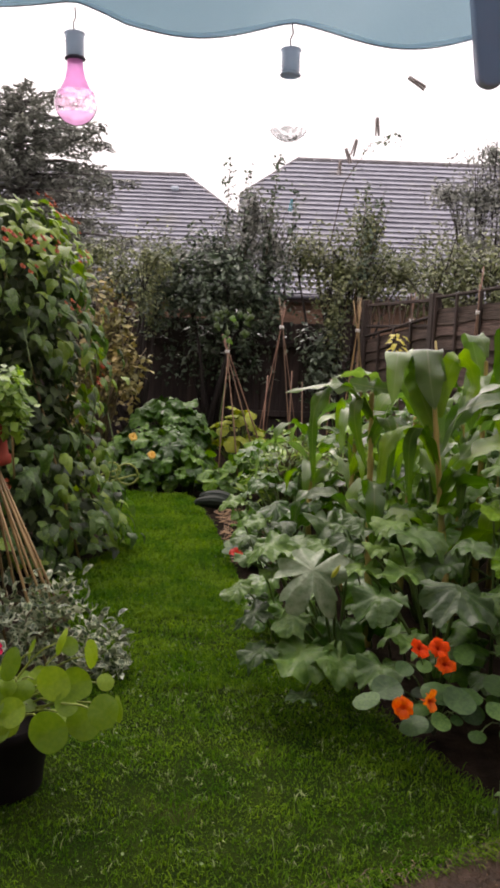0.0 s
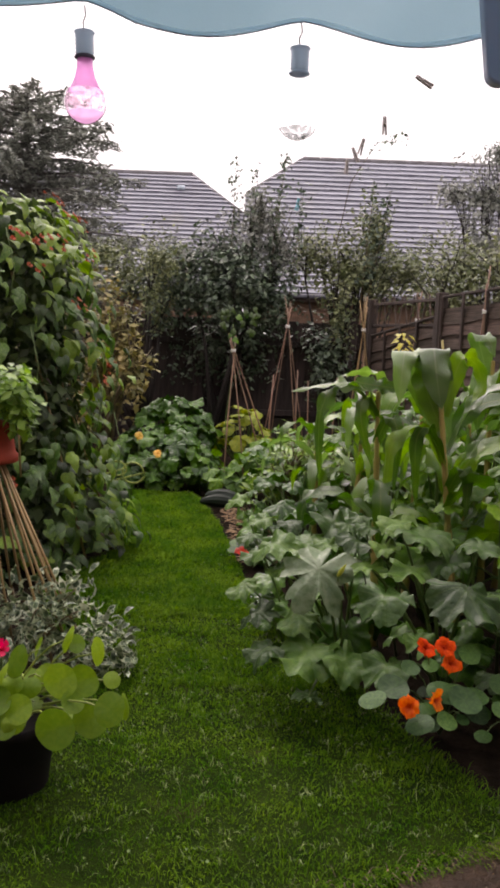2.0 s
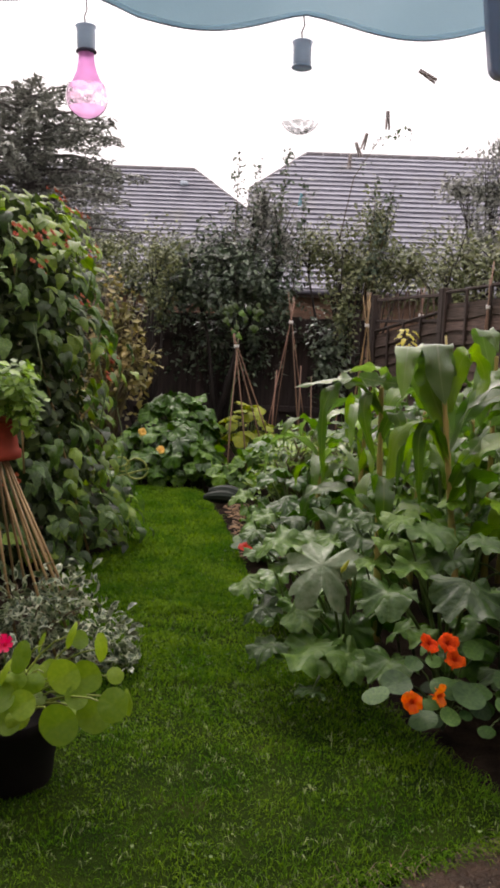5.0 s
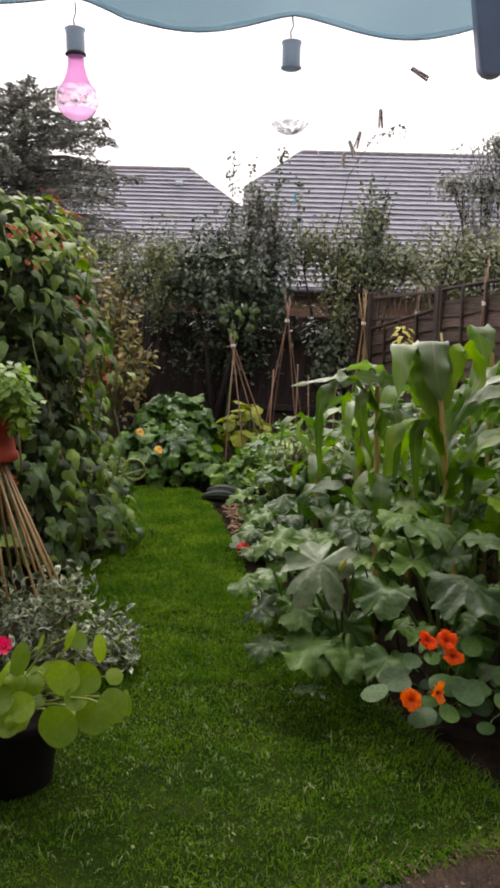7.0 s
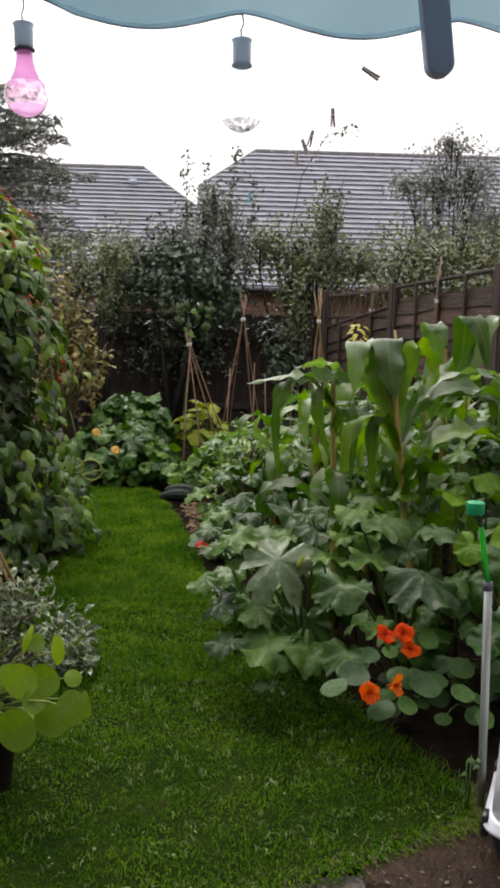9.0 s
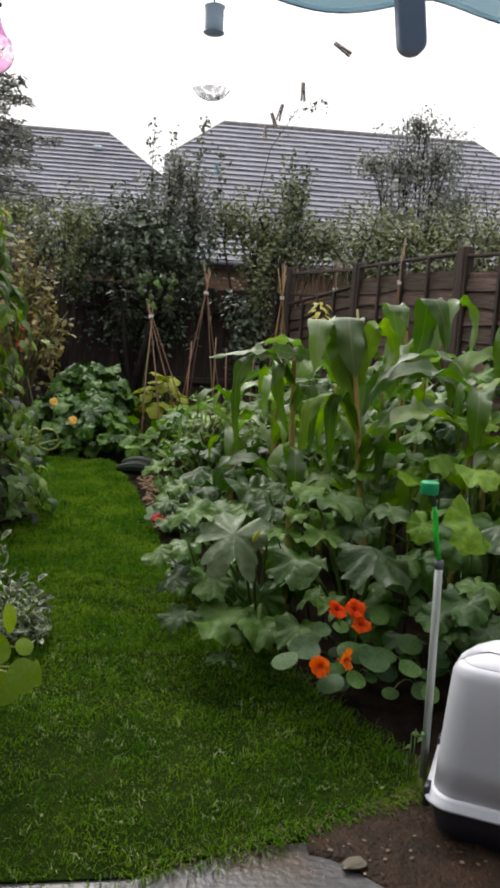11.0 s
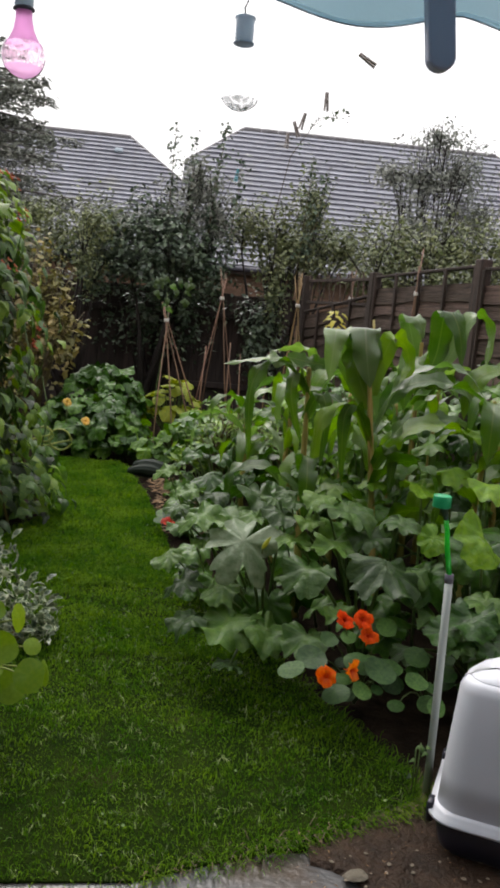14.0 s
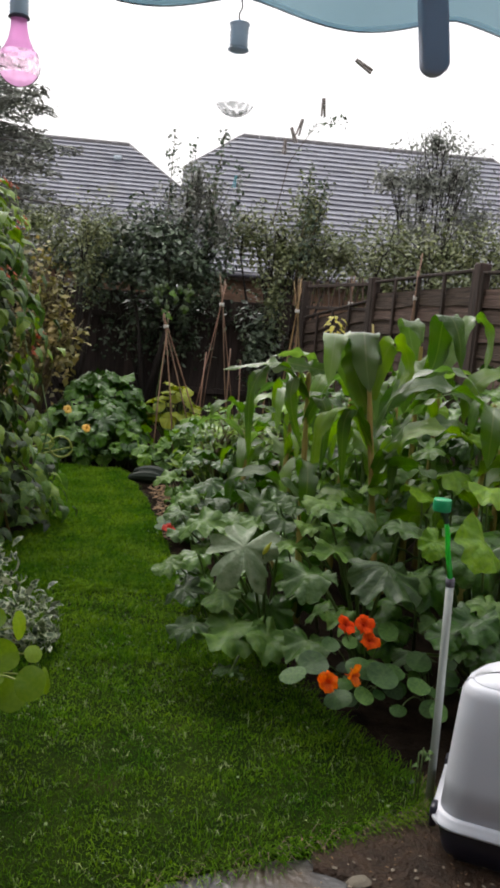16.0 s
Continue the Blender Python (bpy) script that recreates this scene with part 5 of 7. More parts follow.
# brighter leaf material here puts the backlight through these leaves into colour
for p, nrm, tip, sz in (((1.10, 2.72, 0.68), (0.6, -0.5, 0.6), (-0.7, -0.6, -0.6), 0.12), ((0.93, 2.74, 0.66), (-0.2, -0.7, 0.6), (-0.6, -0.6, -0.4), 0.065)):
    piece("leaf", SQUASH_Y[0], frame_of(p, nrm, tip, sz), t)
    sk = Geo()
    tube(sk, bend((1.26, 3.03, -0.02), Vector(p) - Vector((0, 0, 0.004)), 0.06), [0.009, 0.008, 0.007, 0.006, 0.005, 0.004], 5)
    part("stalk", sk, M_STEM, t)
SHELTERED = [
    (1.135, 2.7, 0.456, 0.084, 30, 5, 280),
    (1.024, 2.6, 0.332, 0.054, 30, -10, 230),
    (1.113, 2.6, 0.274, 0.068, 35, 5, 280),
    (0.897, 2.75, 0.228, 0.069, 25, 0, 260),
    (1.011, 2.85, 0.325, 0.067, 25, 0, 250),
    (0.913, 2.95, 0.463, 0.082, 25, 0, 250),
]
for k, row in enumerate(SHELTERED):
    lying_leaf(t, row, FRONTLEAF[(k + 2) % 6], (1.26, 3.03, -0.02), spread=1.2)
squash_plant(COURGETTE, (1.75, 3.3), 0.45, 0.56, 20, 0.13)
def squash_row(rows):
    for x, y, R, H, n, s, fresh in rows:
        n, s = int(n * 0.62), s * 1.12
        squash_plant("squash plant with fresh lighter green leaves" if fresh else "squash plant with crowded green leaves", (x, y), R, H, n, s, fresh)


squash_row([
    (1.15, 4.55, 0.4, 0.74, 26, 0.105, True),
    (1.7, 4.75, 0.4, 0.86, 26, 0.105, False),
    (0.40, 4.15, 0.38, 0.42, 14, 0.105, False),
    (0.95, 4.05, 0.45, 0.55, 24, 0.115, False),
    (1.55, 4.2, 0.5, 0.62, 24, 0.115, False),
    (0.33, 4.8, 0.34, 0.38, 18, 0.095, False),
    (0.85, 4.9, 0.45, 0.62, 28, 0.1, False),
    (1.45, 5.0, 0.5, 0.9, 32, 0.11, True),
    (1.95, 5.2, 0.45, 1.1, 30, 0.11, False),
])
squash_row([
    (0.32, 5.5, 0.38, 0.46, 22, 0.09, False),
    (0.85, 5.7, 0.5, 0.72, 30, 0.095, True),
    (1.45, 5.9, 0.5, 0.98, 32, 0.1, False),
    (1.95, 6.2, 0.4, 1.1, 28, 0.1, True),
    (0.28, 6.3, 0.4, 0.55, 28, 0.095, False),
    (0.85, 6.6, 0.5, 0.72, 30, 0.095, False),
    (1.45, 6.8, 0.45, 0.95, 30, 0.095, True),
    (0.32, 7.2, 0.42, 0.52, 28, 0.1, True),
    (0.9, 7.5, 0.5, 0.66, 26, 0.1, False),
    (1.45, 7.7, 0.4, 0.75, 20, 0.1, False),
])
PUMPKIN = "spreading pumpkin plant with blue-green leaves beyond the lawn"
squash_plant(PUMPKIN, (-0.72, 7.5), 0.42, 0.50, 26, 0.125)
squash_plant(PUMPKIN, (-0.5, 7.4), 0.25, 0.34, 20, 0.09, True)
squash_plant(PUMPKIN, (-0.66, 8.0), 0.36, 0.66, 26, 0.125)
squash_plant(PUMPKIN, (-1.02, 7.6), 0.36, 0.44, 20, 0.115)
squash_plant(PUMPKIN, (-0.75, 8.2), 0.5, 0.66, 26, 0.13)
squash_plant("yellowing squash plant under the cane wigwam", (-0.05, 8.2), 0.32, 0.6, 34, 0.095, leaves=YELLOWED)
squash_plant("fresh green squash plant beside the marrows", (0.0, 7.1), 0.24, 0.3, 16, 0.085, True)
squash_plant("small fresh green squash plant behind the marrows", (-0.22, 7.02), 0.18, 0.2, 11, 0.085, True)


sl = thing("squash_plant", (0.42, 3.3, 0), "courgette plant with silvery lobed leaf and closed yellow flower", "squash plant", "squash plants")
piece("leaf", LOBED, frame_of((0.268, 2.9, 0.558), (-0.15, -0.75, 0.75), (-0.55, -0.5, -0.5), 0.15), sl)
for p in ((0.275, 2.9, 0.542), (0.334, 2.86, 0.545)):
    sk = Geo()
    tube(sk, bend((0.42, 3.3, -0.02), p, 0.06), [0.009, 0.008, 0.007, 0.006, 0.005, 0.004], 5)
    part("stalk", sk, M_STEM, sl)
gk = Geo()
lathe(gk, [(0.003, 0), (0.008, 0.01), (0.009, 0.022), (0.006, 0.04), (0.001, 0.055)], (0.334, 2.86, 0.545), 10, False, Matrix.Rotation(radians(30), 3, "Y"))
part("flower", gk, M_YLEAF, sl, "closed yellow flower")

edge = thing("squash_plant", (0.45, 3.0, 0), "low courgette leaves trailing over the lawn edge", "squash plant", "squash plants")
EDGE = [(0.3, 3.15), (0.22, 3.35), (0.14, 3.7), (0.13, 4.0)]
for k in range(10):
    u = rand(0, len(EDGE) - 1.001)
    i = int(u)
    x = EDGE[i][0] + (EDGE[i + 1][0] - EDGE[i][0]) * (u - i) + rand(-0.09, 0.16)
    y = EDGE[i][1] + (EDGE[i + 1][1] - EDGE[i][1]) * (u - i) + rand(-0.03, 0.16)
    p = Vector((x, y, rand(0.03, 0.16) if y < 3.4 else rand(0.04, 0.15)))
    piece("leaf", SQUASH[k % 6], frame_of(p, (-0.3 + rand(-0.5, 0.5), -0.25 + rand(-0.5, 0.4), 0.9), (rand(-1, 0.5), -0.8, rand(-0.7, 0)), rand(0.055, 0.1)), edge)
    sk = Geo()
    tube(sk, bend((x + 0.1, y + 0.12, -0.02), p - Vector((0, 0, 0.003)), 0.03), 0.0045, 5)
    part("stalk", sk, M_STEM, edge)


strip = thing("squash_plant", (0.1, 5.6, 0), "small trailing leaves over the bare soil beside the lawn", "squash plant", "squash plants")
for k in range(26):
    y = 4.9 + 1.6 * k / 26 + rand(-0.05, 0.05)
    p = Vector((0.07 - 0.17 * (y - 4.7) / 2.2 + rand(-0.03, 0.17), y, rand(0.03, 0.13)))
    piece("leaf", SQUASH_Y[k % 4] if k % 2 else SQUASH[k % 6], frame_of(p, (rand(-0.7, 0.3), rand(-0.7, 0.2), 0.9), (rand(-1, 0.4), -0.6, -0.3), rand(0.045, 0.08)), strip)
    sk = Geo()
    tube(sk, bend((p.x + 0.08, p.y + 0.06, -0.02), p - Vector((0, 0, 0.003)), 0.02), 0.003, 4)
    part("stalk", sk, M_STEM, strip)

far_edge = thing("squash_plant", (-0.75, 7.3, 0), "low pumpkin leaves along the far end of the lawn", "squash plant", "squash plants")
for k in range(46):
    p = Vector((rand(-1.2, -0.3), rand(7.08, 7.3), rand(0.05, 0.22)))
    pool = SQUASH_Y if k % 3 == 0 else SQUASH
    piece("leaf", pool[k % 4], frame_of(p, (rand(-0.6, 0.6), -0.6 + rand(-0.4, 0.4), 0.8), (rand(-1, 1), -0.6, rand(-0.6, 0)), rand(0.05, 0.085)), far_edge)
    sk = Geo()
    tube(sk, bend((p.x, p.y + 0.12, -0.02), p - Vector((0, 0, 0.003)), 0.03), 0.004, 5)
    part("stalk", sk, M_STEM, far_edge)


def flower_on(parent, me, p, nrm, size, label=""):
    piece("flower", me, frame_of(p, nrm, (0.3, 0.2, 1), size), parent, label)


pf = thing("squash_flowers", (-0.9, 7.5, 0), "open yellow pumpkin flowers among the leaves", "flower")
for x, y, z in ((-0.98, 7.2, 0.47), (-0.80, 7.1, 0.33)):
    flower_on(pf, FLOWER_Y, (x, y, z), (0.4, -0.8, 0.6), 0.05)
    sgf = Geo()
    tube(sgf, [(x, y + 0.05, 0), (x, y + 0.03, z * 0.6), (x, y + 0.01, z)], 0.005, 5)
    part("stalk", sgf, M_STEM, pf)



def corn_leaf(geo, base, az, length, width, rise, droop, twist=0.0, n=26):
    """A long strap leaf that leaves the stalk, arches and hangs; V-shaped across."""
    d = Vector((math.cos(az), math.sin(az), 0))
    p, e = Vector(base), radians(rise)
    v, f = [], []
    step = length / n
    for i in range(n + 1):
        s = i / n
        w = width * min(1.0, 0.55 + 2.2 * s) * (1 - s ** 4.5) + 0.002
        fwd = d * math.cos(e) + Vector((0, 0, math.sin(e)))
        side = d.cross(Vector((0, 0, 1)))
        up = side.cross(fwd)
        tw = twist * s + 0.25 * math.sin(6 * s + az)
        sd = side * math.cos(tw) + up * math.sin(tw)
        uu = up * math.cos(tw) - side * math.sin(tw)
        ruf = 0.36 * math.sin(19 * s + az * 3) + 0.24 * math.sin(37 * s + az)
        for u, h in ((-1, 0.2 + ruf), (-0.5, 0.06), (0, 0), (0.5, 0.06), (1, 0.2 - ruf)):
            v.append(tuple(p + sd * (u * w / 2) + uu * (h * w / 2)))
        p = p + fwd * step
        e -= radians(droop) / n * ((0.15 + 3.0 * math.exp(-((s - 0.42) / 0.13) ** 2)) if droop >= 300 else (0.35 + 1.5 * s))
        e = max(e, radians(-86))
    for i in range(n):
        for j in range(4):
            f.append((5 * i + j, 5 * i + j + 1, 5 * i + j + 6, 5 * i + j + 5))
    geo.add(v, f)
    return [-1.0, -0.5, 0.0, 0.5, 1.0] * (n + 1)


def strap_leaf(geo, ctrl, width, side0, side1, cup=0.25, blunt=3.0, n=30):
    """A strap leaf swept along a smooth line through ctrl; side0 and side1: the direction across it at its foot and tip."""
    c = [Vector(q) for q in ctrl]
    c = [c[0] * 2 - c[1]] + c + [c[-1] * 2 - c[-2]]
    m = len(c) - 3
    v, f = [], []
    ph = ctrl[0][0] * 40 + width * 90
    for i in range(n + 1):
        s = i / n
        u = min(s * m, m - 1e-6)
        k = int(u)
        u -= k
        p0, p1, p2, p3 = c[k:k + 4]
        p = 0.5 * (2 * p1 + (p2 - p0) * u + (2 * p0 - 5 * p1 + 4 * p2 - p3) * u * u + (3 * p1 - p0 - 3 * p2 + p3) * u ** 3)
        fwd = (0.5 * ((p2 - p0) + 2 * (2 * p0 - 5 * p1 + 4 * p2 - p3) * u + 3 * (3 * p1 - p0 - 3 * p2 + p3) * u * u)).normalized()
        sd = Vector(side0).lerp(Vector(side1), s)
        sd = (sd - fwd * sd.dot(fwd)).normalized()
        up = sd.cross(fwd)
        w = width * min(1.0, 0.5 + 1.8 * s) * (1 - s ** blunt) + 0.003
        ruf = (0.4 * math.sin(15 * s + ph) + 0.4 * math.sin(31 * s + 2 * ph)) * min(1, 3 * s) * (0.09 / (width + 0.02))
        for q, h in ((-1, cup + ruf), (-0.5, cup * 0.3), (0, 0), (0.5, cup * 0.3), (1, cup - ruf)):
            v.append(tuple(p + sd * (q * w / 2) + up * (h * w / 2)))
    for i in range(n):
        for j in range(4):
            f.append((5 * i + j, 5 * i + j + 1, 5 * i + j + 6, 5 * i + j + 5))
    geo.add(v, f)
    return [-1.0, -0.5, 0.0, 0.5, 1.0] * (n + 1)


def add_strap(plant, ctrl, width, side0=(1, 0, 0), side1=(1, 0, 0), cup=0.25, blunt=3.0, material=None):
    gl = Geo()
    across = strap_leaf(gl, ctrl, width, side0, side1, cup, blunt)
    ob = part("leaf", gl, material or M_CORN, plant)
    ob.data.attributes.new("across", "FLOAT", "POINT").data.foreach_set("value", across)


def corn_plant(base, top, leaves, label):
    """A jointed stalk and its strap leaves: (height share, azimuth, length, width, rise, droop, twist)."""
    t = thing("sweetcorn_plant", base, label, "sweetcorn", "sweetcorn plants")
    b, e = Vector(base), Vector(top)
    gs_ = Geo()
    m = 9
    pts, rad = [], []
    for i in range(m):
        q = b.lerp(e, i / (m - 1))
        r = 0.018 * (1 - 0.5 * i / (m - 1))
        pts += [q, q + (e - b).normalized() * 0.012]
        rad += [r * 1.22, r]
    tube(gs_, pts, rad, 8)
    part("stalk", gs_, M_CORNST, t)
    for s, az, L, w, rise, droop, tw in leaves:
        gl = Geo()
        across = corn_leaf(gl, b.lerp(e, s), radians(az), L, w, rise, droop, tw)
        ob = part("leaf", gl, M_CORN, t)
        ob.data.attributes.new("across", "FLOAT", "POINT").data.foreach_set("value", across)
    return t


corn = corn_plant((0.955, 3.5, 0), (0.803, 3.5, 1.2), [
    (0.56, 310, 0.60, 0.10, 62, 230, 0.5), (0.40, 150, 0.55, 0.09, 60, 210, 0.8), (0.38, 330, 0.55, 0.09, 60, 200, 0.5), (0.62, 120, 0.6, 0.11, 70, 210, -0.2)],
    "tall sweetcorn plant with folded strap leaves and a yellow-brown stalk")
add_strap(corn, [(0.828, 3.51, 0.982), (0.76, 3.56, 1.147), (0.672, 3.56, 1.321), (0.645, 3.5, 1.35), (0.628, 3.45, 1.27), (0.622, 3.44, 1.128)], 0.118, (1, 0.1, 0), (1, 0, 0), 0.12, 5, material=M_CORN_P)
add_strap(corn, [(0.834, 3.53, 0.957), (0.817, 3.56, 1.149), (0.778, 3.56, 1.338), (0.766, 3.5, 1.364), (0.772, 3.46, 1.28), (0.787, 3.45, 1.19), (0.806, 3.455, 1.115)], 0.142, (1, 0.1, 0), (1, 0, 0), 0.12, 4.5, material=M_CORN_P)
add_strap(corn, [(0.822, 3.5, 1.02), (0.755, 3.52, 1.18), (0.738, 3.53, 1.30), (0.735, 3.55, 1.35)], 0.103, (1, 0.2, 0), (1, 0.2, 0), -0.2, 6)
add_strap(corn, [(0.83, 3.52, 1.08), (0.872, 3.55, 1.25), (0.905, 3.54, 1.33), (0.955, 3.52, 1.305), (0.978, 3.5, 1.22), (0.93, 3.47, 1.14)], 0.099, (0.8, -0.5, 0), (0.4, -0.9, 0), 0.1, 4)
add_strap(corn, [(0.862, 3.5, 0.80), (0.935, 3.46, 0.916), (0.993, 3.43, 1.023), (1.081, 3.42, 1.105), (1.185, 3.42, 1.15)], 0.064, (0.3, -0.8, 0.5), (0.1, -0.9, 0.4), 0.2, material=M_CORN_P)
add_strap(corn, [(0.855, 3.5, 0.92), (0.919, 3.5, 1.09), (1.006, 3.5, 1.186), (1.137, 3.5, 1.232), (1.249, 3.5, 1.20), (1.321, 3.5, 1.12)], 0.068, (0.3, -0.8, 0.3), (0.0, -0.9, -0.4), 0.25, material=M_CORN_P)
add_strap(corn, [(0.849, 3.5, 0.854), (0.765, 3.47, 0.996), (0.679, 3.44, 1.045), (0.60, 3.42, 0.96), (0.585, 3.42, 0.80), (0.582, 3.43, 0.54)], 0.073, (0.2, -0.9, 0.3), (1, -0.3, 0), 0.2)
add_strap(corn, [(0.88, 3.5, 0.58), (0.958, 3.45, 0.647), (1.018, 3.42, 0.734), (1.122, 3.40, 0.78)], 0.060, (0.3, -0.8, 0.5), (0.1, -0.9, 0.4), 0.2)
add_strap(corn, [(0.84, 3.5, 0.88), (0.79, 3.46, 1.0), (0.735, 3.43, 1.04), (0.70, 3.42, 0.98), (0.705, 3.42, 0.82), (0.72, 3.43, 0.68)], 0.065, (0.6, -0.7, 0), (1, -0.2, 0), 0.2)
add_strap(corn, [(0.86, 3.5, 0.74), (0.90, 3.44, 0.86), (0.925, 3.41, 0.82), (0.925, 3.40, 0.66)], 0.069, (0.8, -0.5, 0), (1, -0.2, 0), 0.2)
gk = Geo()
tube(gk, [(0.808, 3.53, 1.15), (0.83, 3.58, 1.32), (0.822, 3.6, 1.405)], [0.008, 0.007, 0.005], 7)
part("shoot_tip", gk, M_CORNST, corn, "pale cut shoot tip")
corn = corn_plant((0.60, 3.62, 0), (0.556, 3.6, 1.16), [
    (0.6, 265, 0.55, 0.09, 50, 230, 0.3), (0.5, 160, 0.56, 0.078, 50, 190, 0.8), (0.45, 20, 0.50, 0.078, 50, 190, -0.8)],
    "shorter sweetcorn plant with leaves bent over level")
add_strap(corn, [(0.556, 3.6, 1.10), (0.50, 3.57, 1.19), (0.40, 3.53, 1.205), (0.29, 3.5, 1.195), (0.167, 3.48, 1.165)], 0.073, (0, -0.8, -0.5), (0, -0.9, -0.2), 0.25, material=M_CORN_P)
add_strap(corn, [(0.45, 3.56, 1.213), (0.53, 3.56, 1.2), (0.61, 3.56, 1.192), (0.70, 3.56, 1.19)], 0.073, (0, -0.5, -0.85), (0, -0.6, -0.7), 0.2)
add_strap(corn, [(0.56, 3.6, 1.08), (0.45, 3.55, 1.19), (0.36, 3.52, 1.19), (0.30, 3.5, 1.09), (0.296, 3.5, 0.94), (0.31, 3.5, 0.76)], 0.069, (0.3, -0.9, 0.2), (1, -0.2, 0), 0.2)
add_strap(corn, [(0.56, 3.6, 1.07), (0.59, 3.66, 1.22), (0.50, 3.68, 1.255), (0.385, 3.68, 1.225)], 0.069, (0.3, -0.7, 0.4), (0.1, -0.8, 0.6), 0.2, material=M_CORN_P)
add_strap(corn, [(0.56, 3.6, 1.05), (0.50, 3.56, 1.15), (0.474, 3.53, 1.08), (0.50, 3.52, 0.95), (0.54, 3.52, 0.84)], 0.060, (0.8, -0.5, 0), (1, -0.3, 0), 0.2)
add_strap(corn, [(0.56, 3.6, 0.95), (0.60, 3.54, 1.06), (0.63, 3.5, 1.02), (0.635, 3.5, 0.88), (0.63, 3.5, 0.74)], 0.060, (0.8, -0.5, 0), (1, -0.2, 0), 0.2)
corn = corn_plant((1.28, 4.3, 0), (1.255, 4.3, 1.30), [
    (0.85, 245, 0.62, 0.126, 55, 220, 0), (0.75, 300, 0.67, 0.126, 55, 220, 0.2), (0.6, 170, 0.56, 0.112, 50, 180, 0.9), (0.6, 10, 0.56, 0.112, 50, 180, -0.9)],
    "tall sweetcorn plant near the fence")
add_strap(corn, [(1.265, 4.3, 1.12), (1.21, 4.33, 1.32), (1.18, 4.33, 1.435), (1.22, 4.28, 1.42), (1.25, 4.26, 1.33)], 0.112, (1, 0.1, 0), (1, 0, 0), 0.15, 4, material=M_CORN_P)
add_strap(corn, [(1.27, 4.3, 1.05), (1.35, 4.33, 1.25), (1.37, 4.33, 1.46), (1.40, 4.28, 1.47), (1.44, 4.24, 1.36), (1.46, 4.22, 1.2)], 0.129, (1, 0.1, 0), (1, 0, 0), 0.15, 4)
add_strap(corn, [(1.27, 4.3, 1.0), (1.42, 4.31, 1.25), (1.50, 4.31, 1.45), (1.57, 4.29, 1.475), (1.615, 4.27, 1.38), (1.60, 4.25, 1.2)], 0.103, (0.6, -0.7, 0), (0.3, -0.9, 0), 0.15, 4, material=M_CORN_P)
corn_plant((1.36, 3.6, 0), (1.42, 3.6, 1.08), [
    (0.97, 178, 0.69, 0.105, 35, 130, 1.0), (0.97, 5, 0.67, 0.126, 40, 150, -0.9), (0.9, 250, 0.56, 0.119, 55, 230, 0), (0.8, 172, 0.67, 0.112, 35, 160, 1.1), (0.7, 290, 0.56, 0.112, 50, 220, 0), (0.6, 30, 0.56, 0.112, 50, 180, -0.9),
    (0.55, 200, 0.56, 0.112, 50, 200, 0.7)],
    "sweetcorn plant with bent silvery-edged leaves")
corn_plant((1.85, 4.1, 0), (1.87, 4.1, 1.25), [
    (0.9, 225, 0.67, 0.154, 75, 240, 0.3), (0.9, 290, 0.62, 0.168, 78, 250, 0), (0.88, 340, 0.67, 0.140, 60, 190, 0.6), (0.85, 190, 0.67, 0.126, 50, 180, 0.9), (0.7, 260, 0.67, 0.126, 50, 220, 0.2), (0.6, 10, 0.56, 0.126, 50, 180, -0.8)],
    "sweetcorn plant near the fence")
corn_plant((1.02, 4.75, 0), (1.03, 4.75, 1.05), [
    (0.9, 215, 0.62, 0.126, 60, 230, 0.5), (0.9, 280, 0.56, 0.140, 70, 250, 0), (0.9, 350, 0.62, 0.112, 50, 190, -0.8), (0.75, 190, 0.62, 0.112, 45, 180, 0.9), (0.6, 310, 0.56, 0.112, 50, 220, 0.2)],
    "young sweetcorn plant in the middle of the bed")


def sweetcorn_fill(base, h, n, seed):
    """A smaller plant whose narrow leaves arch out all round."""
    q = np.random.default_rng(seed)
    leaves = [(0.45 + 0.53 * k / (n - 1), seed * 70 + k * 137.5 + q.uniform(-25, 25), q.uniform(0.4, 0.62), q.uniform(0.045, 0.075), q.uniform(40, 68), q.uniform(150, 240), q.uniform(-1, 1)) for k in range(n)]
    t = corn_plant(base, (base[0] + q.uniform(-0.05, 0.05), base[1], h), leaves, "slender sweetcorn plant with narrow arching leaves")
    # every other leaf takes the paler sheen copy as a highlight
    for k, ob in enumerate([o for o in t.children if o.name.startswith("leaf")]):
        if k % 2 == 0:
            ob.data.materials[0] = M_CORN_P


for k, (x, y, h) in enumerate(((0.58, 4.45, 0.98), (0.86, 4.25, 1.0), (0.42, 4.95, 0.86), (0.75, 5.15, 0.95), (1.12, 4.1, 0.98), (1.6, 3.85, 1.02), (1.45, 4.6, 1.12))):
    sweetcorn_fill((x, y, 0), h, 9, k + 3)
for x, y, h in ((0.3, 5.9, 0.62), (0.72, 6.1, 0.66), (1.1, 6.3, 0.7), (0.35, 6.7, 0.62)):
    shrub("bush_bean", "bushy yellow-green plant with narrow leaves in the bed", (x, y, 0),
          [((x, y, h * 0.55), (0.26, 0.24, h * 0.42)), ((x + 0.12, y - 0.1, h * 0.75), (0.15, 0.14, h * 0.25))], 620, 0.028, M_BUSH, 9, 0.4, 0.3, 3.2, "bean plant", True)


